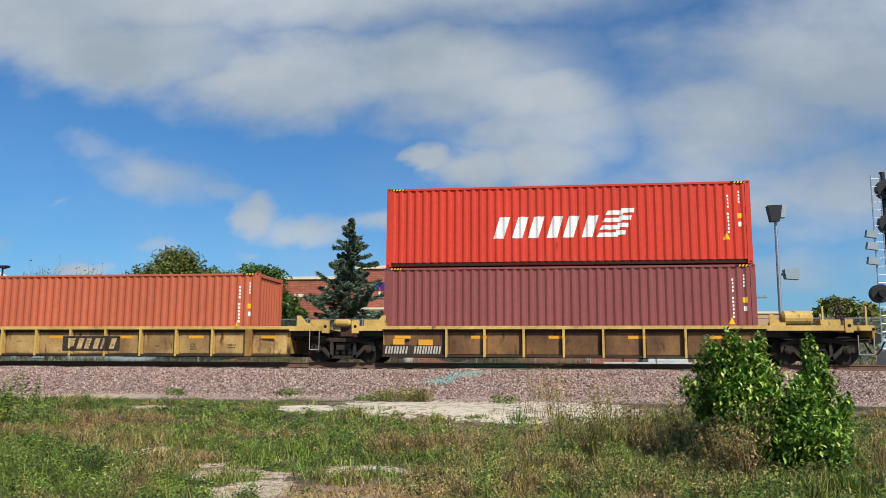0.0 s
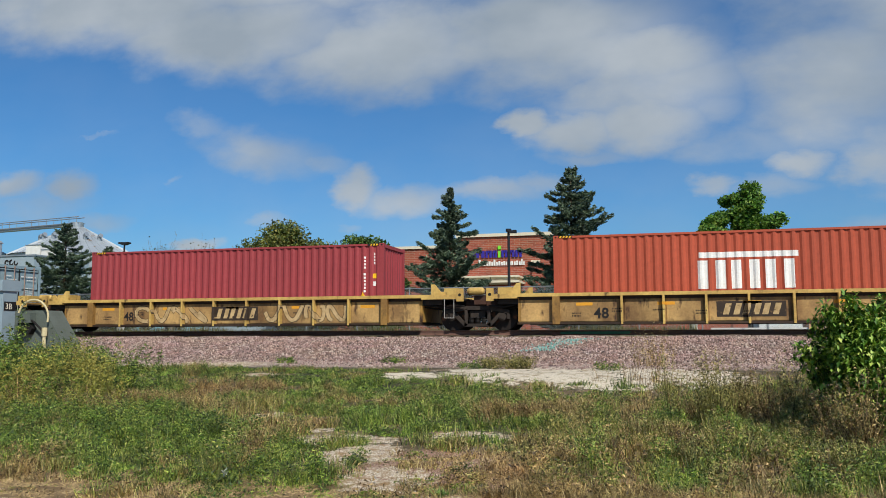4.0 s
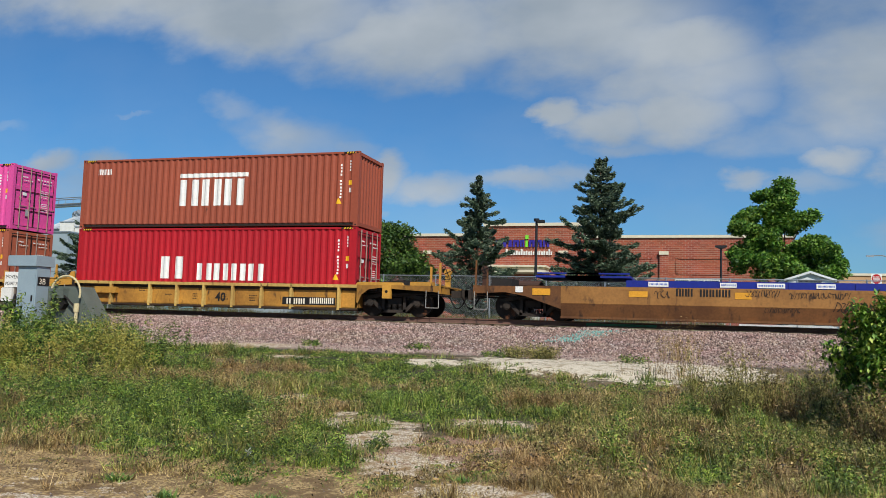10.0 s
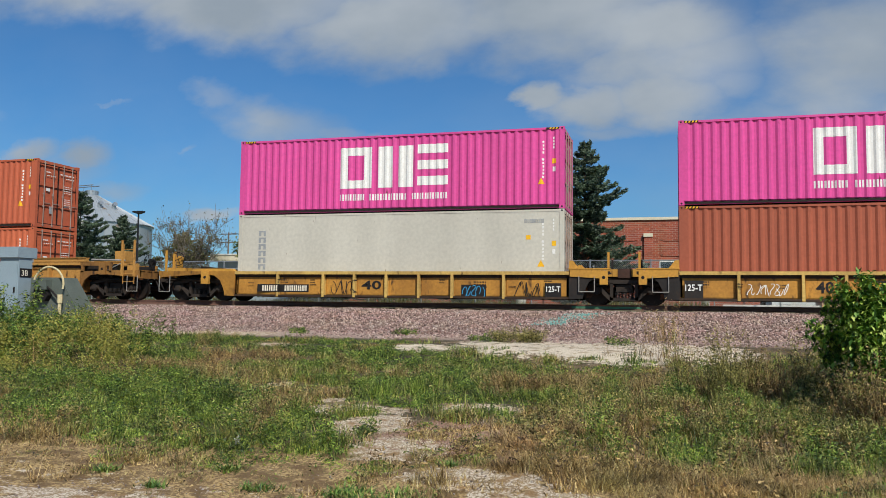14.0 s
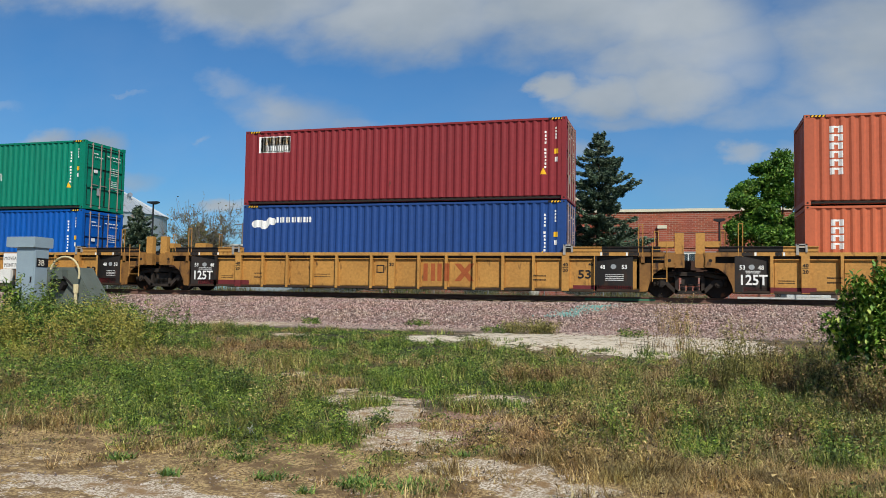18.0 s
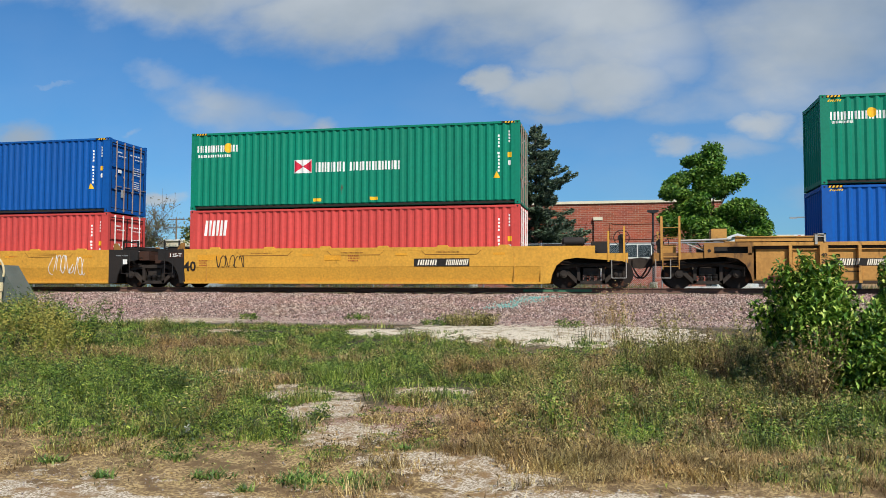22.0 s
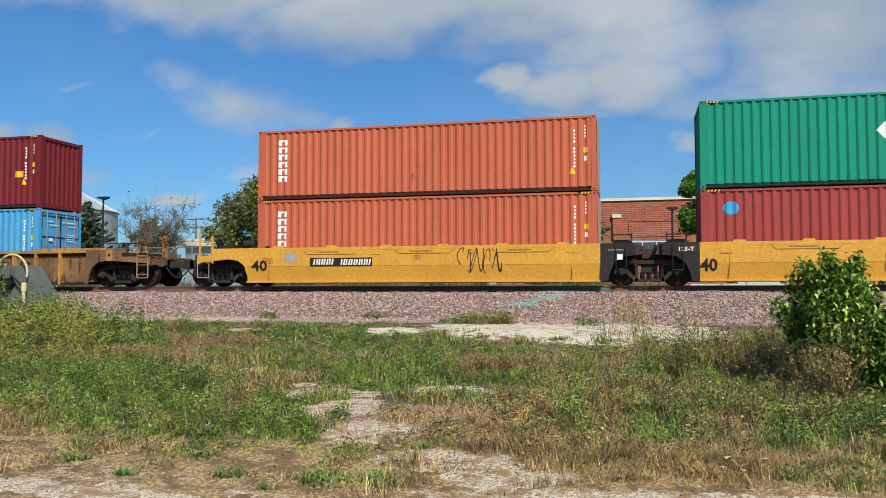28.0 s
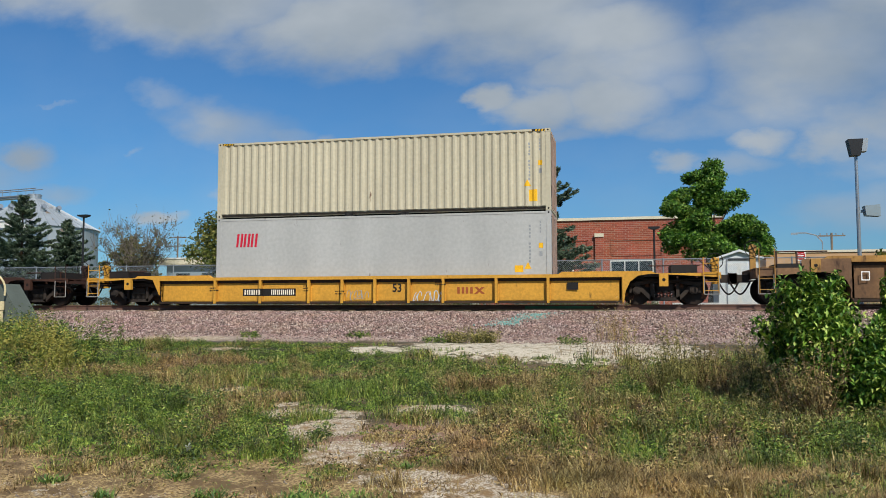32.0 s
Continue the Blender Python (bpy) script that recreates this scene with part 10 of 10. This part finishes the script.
    # rosettes in the gravel in front
    for cx, cy, r, n in ((-3.36, 6.25, 0.16, 170), (-2.56, 6.30, 0.24, 300), (-2.08, 6.32, 0.24, 280), (-2.9, 5.95, 0.08, 60), (-4.2, 6.0, 0.10, 70), (-3.9, 6.7, 0.14, 120), (-2.0, 7.4, 0.10, 80), (-5.0, 6.4, 0.12, 90)):
        x, y = np.full(n, cx) + rng.normal(size=n) * r * 0.5, np.full(n, cy) + rng.normal(size=n) * r * 0.4
        blades("rosette_weed", x, y, np.full(n, 0.065), np.full(n, 0.018), M["rosette"], rng, "low green rosette weed in the gravel", "weeds", lean=1.7)


weeds()


def scrap():
    """A crumpled scrap of white plastic in the grass."""
    rr = random.Random(4)
    bm = bmesh.new()
    for i in range(5):
        a = rr.uniform(0, 6.3)
        p = [bm.verts.new((0.05 * math.cos(a + k) * rr.uniform(0.5, 1.2), 0.05 * math.sin(a + k) * rr.uniform(0.5, 1.2), 0.03 + 0.05 * k * rr.uniform(0.5, 1))) for k in (0, 1.3, 2.4)]
        bm.faces.new(p)
    ob = simple("plastic_scrap", bm, M["white_mark"], "crumpled scrap of white plastic lying in the grass", "litter")
    ob.location = (-4.2, 7.38, 0.16)


def pebbles():
    """Loose grey stones on the shelf at the foot of the ballast, and pebbles on the bare ground."""
    rng = np.random.default_rng(57)
    x, y = wedge(16000, 17.2, 23.0, rng)
    k = (y > far_edge(x) - 0.3) & ((x > -10.5) | (y > 22.2)) & (rng.uniform(0, 1, len(x)) < np.clip((y - 19.8) / 2.2, 0.0, 1))
    gx, gy = wedge(9000, 5.2, 12.0, rng)
    g = bare_at(gx, gy) > 0.35
    for px, py, lo, hi, key, label in ((x[k], y[k], 0.016, 0.045, "stone", "loose grey stones at the foot of the ballast"), (gx[g], gy[g], 0.004, 0.014, "grey_stone", "pale pebbles on the bare ground")):
        stone_field(px, py, lie(px, py), lo, hi, M[key], rng, label)


def bush(x, y, seed):
    rng = np.random.default_rng(seed)
    base = float(lie(np.array([x]), np.array([y]))[0]) - 0.03
    o = thing("bush", pose(x, y, base), "bright green leafy bush with upright shoots beside the track", "bush")
    bm, c = bmesh.new(), []
    # each shoot: where its tip stands (across, towards the back), its height, how far its leaves reach, where they begin
    shoots = [(-0.55, 0.1, 1.72, 0.16, 0.75), (-0.30, 0.0, 1.80, 0.16, 0.75), (-0.05, 0.1, 1.76, 0.16, 0.7), (-0.70, 0.0, 1.50, 0.20, 0.75), (-0.42, -0.1, 1.55, 0.24, 0.7), (-0.15, -0.1, 1.58, 0.24, 0.6),
              (-0.78, 0.1, 1.20, 0.20, 0.7), (-0.50, -0.1, 1.25, 0.26, 0.65), (-0.20, -0.15, 1.25, 0.28, 0.5), (0.10, 0.0, 1.35, 0.22, 0.4), (0.66, 0.1, 1.78, 0.12, 0.6), (0.70, 0.1, 1.52, 0.15, 0.4)]
    skirt = [(0.85, 0.1, 1.30, 0.15, 0.4), (0.98, 0.0, 1.05, 0.14, 0.3), (0.25, -0.3, 1.05, 0.26, 0.1), (0.50, -0.35, 0.95, 0.28, 0.05), (0.72, -0.4, 0.80, 0.26, 0.05), (0.35, -0.55, 0.70, 0.28, 0.0),
              (0.60, -0.6, 0.55, 0.28, 0.0), (0.85, -0.4, 0.50, 0.22, 0.0), (0.15, -0.4, 0.60, 0.24, 0.0), (0.45, -0.1, 1.2, 0.24, 0.2), (0.70, 0.0, 1.05, 0.22, 0.2)]
    for dx, dy, h, r, low in shoots + skirt:
        main = limb(bm, (0.15 + dx * 0.35, dy * 0.5 + rng.normal() * 0.06, 0), (dx + rng.normal() * 0.03, dy + rng.normal() * 0.12, h - 0.05), 0.016, 0.004, rng, 4, 5)
        k = int(1350 * (0.4 + (h - low) * 0.6) * (0.5 + r * 2))
        m = np.array(main)
        t = rng.uniform(max(low / h, 0.02), 1.0, k) * 3.999
        i = t.astype(int)
        p = m[i] + (m[i + 1] - m[i]) * (t - i)[:, None]
        top = np.clip(1.3 - p[:, 2:] / h * 0.8, 0.3, 1.1)
        c.append(p + np.clip(rng.normal(size=(k, 3)), -1.5, 1.5) * r * 0.74 * top)
    tagged(part("stem_mass", bm, M["stem"], o, fix=False), kind="stuff")
    c = np.concatenate(c)
    c = c[c[:, 2] > 0.05]
    # leaves folded along the midrib, hanging outward
    n = len(c)
    ang = rng.uniform(0, 2 * math.pi, n)
    droop = rng.uniform(-1.25, 0.1, n)
    along = np.c_[np.cos(ang) * np.cos(droop), np.sin(ang) * np.cos(droop), np.sin(droop)]
    side = np.cross(along, (0, 0, 1))
    side /= np.linalg.norm(side, axis=1, keepdims=True) + 1e-9
    up = np.cross(side, along)
    s = rng.uniform(0.6, 1.25, (n, 1))
    a, b, u = along * 0.045 * s, side * 0.020 * s, up * 0.010 * s
    v = np.stack([c - a, c + b + u, c + a, c - b + u, c - u * 0.5], 1).reshape(-1, 3)
    q = np.arange(n)[:, None] * 5
    f = np.concatenate([q + (0, 2, 1), q + (0, 3, 2)], 1).reshape(-1, 3)
    np_mesh("foliage", v, f, M["bush_leaf"], o)


bush(2.52, 10.6, 8)

# stones of the ballast, nearest stretch of the slope
def stones():
    rng = np.random.default_rng(31)
    n = 62000
    x, y = rng.uniform(-29, 15, n), 22.6 + 4.3 * rng.uniform(0, 1, n) ** 0.85
    z = np.array([bed_z(float(b)) + 0.06 * noise.noise((float(a) * 0.4, float(b) * 0.4, 4)) + 0.03 * noise.noise((float(a) * 1.7, float(b) * 1.7, 0)) for a, b in zip(x, y)])
    stone_field(x, y, z + 0.010, 0.017, 0.046, M["stone"], rng, "loose pinkish crushed stones on the ballast slope")


def stone_field(x, y, z, low, high, material, rng, label):
    """Sharp-edged loose stones strewn over a slope."""
    n = len(x)
    s = low + (high - low) * rng.uniform(0, 1, n) ** 1.6
    base = np.array([(1, 0, 0), (-1, 0, 0), (0, 1, 0), (0, -1, 0), (0, 0, 1), (0, 0, -1)], float)
    v = base[None] * s[:, None, None] * rng.uniform(0.6, 1.35, (n, 6, 1))
    a = rng.uniform(0, math.pi, n)
    ca, sa = np.cos(a)[:, None], np.sin(a)[:, None]
    tilt = rng.uniform(-0.6, 0.6, n)[:, None]
    vx, vy, vz = v[..., 0], v[..., 1], v[..., 2]
    vy, vz = vy * np.cos(tilt) - vz * np.sin(tilt), vy * np.sin(tilt) + vz * np.cos(tilt)
    v = np.stack([vx * ca - vy * sa, vx * sa + vy * ca, vz], -1) + np.stack([x, y, z], -1)[:, None]
    tri = np.array([(0, 2, 4), (2, 1, 4), (1, 3, 4), (3, 0, 4), (2, 0, 5), (1, 2, 5), (3, 1, 5), (0, 3, 5)])
    f = (np.arange(n)[:, None, None] * 6 + tri[None]).reshape(-1, 3)
    tagged(np_mesh("loose_stones", v.reshape(-1, 3), f, material), label, "stones", kind="stuff")


stones()

scrap()
pebbles()


def far_grass():
    """Rank grass along the fence behind the line."""
    rng = np.random.default_rng(63)
    x, y = rng.uniform(-44, 20, 9000), rng.uniform(35.4, 37.0, 9000)
    z = np.array([ground_z(float(b)) for b in y])
    k = (x < 1.6) | (x > 6.8)
    x, y, z = x[k], y[k], z[k]
    n = len(x)
    a, h = rng.uniform(0, 2 * math.pi, n), rng.uniform(0.15, 0.42, n) * (1 + 0.5 * np.sin(x * 0.9) * np.sin(x * 0.37))
    s = np.c_[np.cos(a), np.sin(a), np.zeros(n)] * 0.02
    foot = np.c_[x, y, z - 0.02]
    tip = foot + np.c_[rng.normal(size=(n, 2)) * 0.1, h]
    v = np.stack([foot - s, foot + s, tip], 1).reshape(-1, 3)
    tagged(np_mesh("rank_grass", v, np.arange(3 * n).reshape(n, 3), M["leaf_dull"]), "rank olive grass along the fence behind the rails", "grass", kind="stuff")


far_grass()

# ---- signalling gear beside the line ----
M["case_olive"] = paint("case_olive", srgb("5d645c"), srgb("474c44"), rough=0.6, scale=2, fine=20, fine_amount=0.12)
M["duct_cream"] = paint("duct_cream", srgb("cdbf94"), srgb("a8946a"), rough=0.6, scale=3)
def signal_case():
    y, base = 23.6, 0.78
    x0, x1 = -23.24, -22.40
    o = thing("signal_case", pose(0, 0, base), "grey steel signal relay case with an overhanging roof", "signal case")
    m = M["case_grey"]
    bm = bmesh.new()
    box(bm, x0, x1, y, y + 0.62, 0.05, 2.36)
    bmesh.ops.bevel(bm, geom=bm.edges[:], offset=0.02, segments=2)
    part("body", bm, m, o)
    bm = bmesh.new()
    box(bm, x0 - 0.38, x1 + 0.05, y - 0.12, y + 0.78, 2.36, 2.74)
    bmesh.ops.bevel(bm, geom=bm.edges[:], offset=0.025, segments=2)
    part("roof", bm, m, o)
    bm = bmesh.new()
    box(bm, x0 + 0.05, x1 - 0.05, y - 0.02, y, 0.2, 2.25)
    d = part("door", bm, m, o)
    bm = bmesh.new()
    box(bm, x1 - 0.16, x1 - 0.12, y - 0.06, y - 0.02, 1.1, 1.3)
    part("handle", bm, M["steel_dark"], d)
    bm = bmesh.new()
    box(bm, x0 - 0.15, x1 + 0.15, y - 0.15, y + 0.8, -0.4, 0.05)
    part("plinth", bm, M["concrete"], o)
    bm = bmesh.new()
    box(bm, x1 + 0.002, x1 + 0.014, y + 0.05, y + 0.6, 1.66, 1.98)
    pl = part("number_plate", bm, M["black_mark"], o)
    ob = lettering("3B", 0.3, 0, 0, 0, pl, M["cream_mark"])
    ob.data.transform(pose(x1 + 0.018, y + 0.1, 1.71, 0, 0, 90))
    # notice board on a post
    n = thing("notice_board", pose(0, 0, base), "white notice board with black words on a post", "sign")
    yb = y + 1.1
    bm = bmesh.new()
    box(bm, -24.95, -23.9, yb, yb + 0.03, 1.62, 2.2)
    b = part("board", bm, M["white_mark"], n)
    lettering("MOVEABLE", 0.19, -24.9, 1.95, yb - 0.004, b, M["black_mark"], stretch=0.9)
    lettering("POINT FROG", 0.19, -24.9, 1.69, yb - 0.004, b, M["black_mark"], stretch=0.8)
    bm = bmesh.new()
    box(bm, -24.55, -24.45, yb + 0.03, yb + 0.11, -0.3, 2.0)
    part("post", bm, M["twig"], n)
    bm = bmesh.new()
    box(bm, -25.0, -24.5, yb - 0.08, yb + 0.03, 1.08, 1.6)
    bmesh.ops.bevel(bm, geom=bm.edges[:], offset=0.03, segments=2)
    part("white_box", bm, M["white_trim"], n)
    # switch heater: sloping cabinet, duct hoop, vent post
    h = thing("switch_heater", pose(0, 0, base), "dark grey-green sloping switch heater cabinet with a cream duct hoop", "track machine")
    bm = bmesh.new()
    slab(bm, [(-21.95, 0.0), (-19.85, 0.0), (-19.9, 0.5), (-20.7, 1.65), (-21.95, 1.65)], y + 0.1, y + 0.95)
    part("cabinet", bm, M["case_olive"], h)
    bm = bmesh.new()
    box(bm, -21.62, -21.05, y - 0.18, y + 0.1, 1.22, 1.56)
    part("fan_box", bm, M["case_olive"], h)
    bm = bmesh.new()
    slab(bm, [(-21.6, 0.82), (-21.15, 0.82), (-21.0, 1.02), (-21.15, 1.22), (-21.6, 1.22)], y - 0.12, y + 0.1)
    part("fan_grille", bm, M["steel_dark"], h)
    bm = bmesh.new()
    cx, r = -21.05, 0.63
    tube(bm, [(cx + r * math.cos(a), y - 0.05, 1.40 + 0.62 * math.sin(a)) for a in np.linspace(math.pi + 0.25, -0.25, 15)], 0.036, 8)
    tagged(part("duct_hoop", bm, M["duct_cream"], h), kind="stuff")
    bm = bmesh.new()
    tube(bm, [(-21.2, y - 0.1, 1.4), (-20.9, y - 0.1, 1.2), (-20.6, y - 0.1, 0.95), (-20.5, y - 0.1, 0.6)], 0.035, 6)
    part("hose", bm, M["steel_dark"], h)
    bm = bmesh.new()
    rod(bm, (-20.5, y - 0.1, 0.0), (-20.5, y - 0.1, 0.75), 0.06, seg=8)
    rod(bm, (-20.5, y - 0.1, 0.75), (-20.5, y - 0.1, 1.05), 0.09, seg=8)
    part("vent_post", bm, M["duct_cream"], h)


signal_case()


def signal_mast():
    x, y, base = 12.35, 31.6, 1.3
    o = thing("signal_mast", pose(x, y, base), "grey railway signal mast with a ladder and black signal heads", "signal mast")
    m = M["galvanised"]
    bm = bmesh.new()
    rod(bm, (0, 0, 0), (0, 0, 7.6), 0.10, seg=10)
    part("mast", bm, M["pole_black"], o)
    bm = bmesh.new()
    for q in (-0.52, -0.20):
        rod(bm, (q, -0.3, 0.9), (q, -0.3, 7.45), 0.022, seg=6)
    for i in range(22):
        z = 1.0 + i * 0.3
        rod(bm, (-0.52, -0.3, z), (-0.20, -0.3, z), 0.014, seg=5)
    part("ladder", bm, m, o)
    for i, z in enumerate((6.9, 5.6, 3.0)):
        bm = bmesh.new()
        rod(bm, (0.05 if i < 2 else -0.45, -0.35, z), (0.05 if i < 2 else -0.45, -0.05, z), 0.34 if i == 2 else 0.38, seg=20)
        head = part("signal_head", bm, M["pole_black"], o)
        bm = bmesh.new()
        rod(bm, (0.05 if i < 2 else -0.45, -0.55, z), (0.05 if i < 2 else -0.45, -0.35, z), 0.15, 0.12, seg=12)
        part("hood", bm, M["steel_dark"], head)
    for z in (4.2, 4.75, 5.2):
        bm = bmesh.new()
        slab(bm, [(-0.85, z - 0.1), (-0.45, z - 0.16), (-0.45, z + 0.1), (-0.8, z + 0.16)], -0.42, -0.2)
        part("lamp_bracket", bm, M["case_grey"], o)
    bm = bmesh.new()
    box(bm, -0.45, 0.6, -0.5, 0.5, 0.35, 0.95)
    bmesh.ops.bevel(bm, geom=bm.edges[:], offset=0.05, segments=2)
    part("junction_box", bm, m, o)
    bm = bmesh.new()
    box(bm, -0.6, 0.7, -0.6, 0.6, -0.4, 0.35)
    part("footing", bm, M["concrete"], o)


signal_mast()

# ---- teal paint splash on the stones, green paint on the rail ----
def splash():
    rng = np.random.default_rng(12)
    n = 420
    y = rng.uniform(24.3, 26.0, n)
    x = -3.0 + (y - 25) * 0.75 + rng.normal(size=n) * 0.20 + np.where(rng.uniform(0, 1, n) < 0.3, -0.45, 0)
    z = np.array([bed_z(float(b)) + 0.06 * noise.noise((float(a) * 0.4, float(b) * 0.4, 4)) + 0.03 * noise.noise((float(a) * 1.7, float(b) * 1.7, 0)) for a, b in zip(x, y)])
    stone_field(x, y, z + 0.016, 0.02, 0.042, M["teal_paint"], rng, "crushed stones with faded teal spray paint")
    bm = bmesh.new()
    box(bm, -3.2, -0.9, NEAR_RAIL - 0.014, NEAR_RAIL - 0.0095, RAIL_Z - 0.13, RAIL_Z - 0.04)
    simple("rail_paint", bm, M["green_paint"], "dull green paint on the web of the rail", "paint mark")


M["teal_paint"] = paint("teal_paint", srgb("6fa79c"), srgb("7d8f88"), rough=0.8, scale=8)
M["green_paint"] = paint("green_paint", srgb("4d7a5e"), srgb("3b5a48"), rough=0.8, scale=5)
splash()


def motions():
    times = [i * 1.6 for i in range(21)]
    for ob, u, z in ROLLING:
        walk(ob, [(t, pose(u + train_x(t), TRACK_Y, RAIL_Z + z)) for t in times])
    # wheels turn while they are near enough to be seen
    fine = [i / 30 for i in range(961)]
    for w, place, u in TURNING:
        seen = [t for t in fine if -33 < u + train_x(t) < 22]
        if len(seen) < 2:
            walk(w, [(0, pose(*place)), (32, pose(*place))])
            continue
        start = train_x(seen[0])
        turn = lambda t: pose(*place, 0, math.degrees((train_x(t) - start) / WHEEL_R) % 360, 0)
        rows = [(t, turn(t)) for t in seen]
        walk(w, ([(0, rows[0][1])] if seen[0] > 0 else []) + rows + ([(32, rows[-1][1])] if seen[-1] < 31.9 else []))


motions()
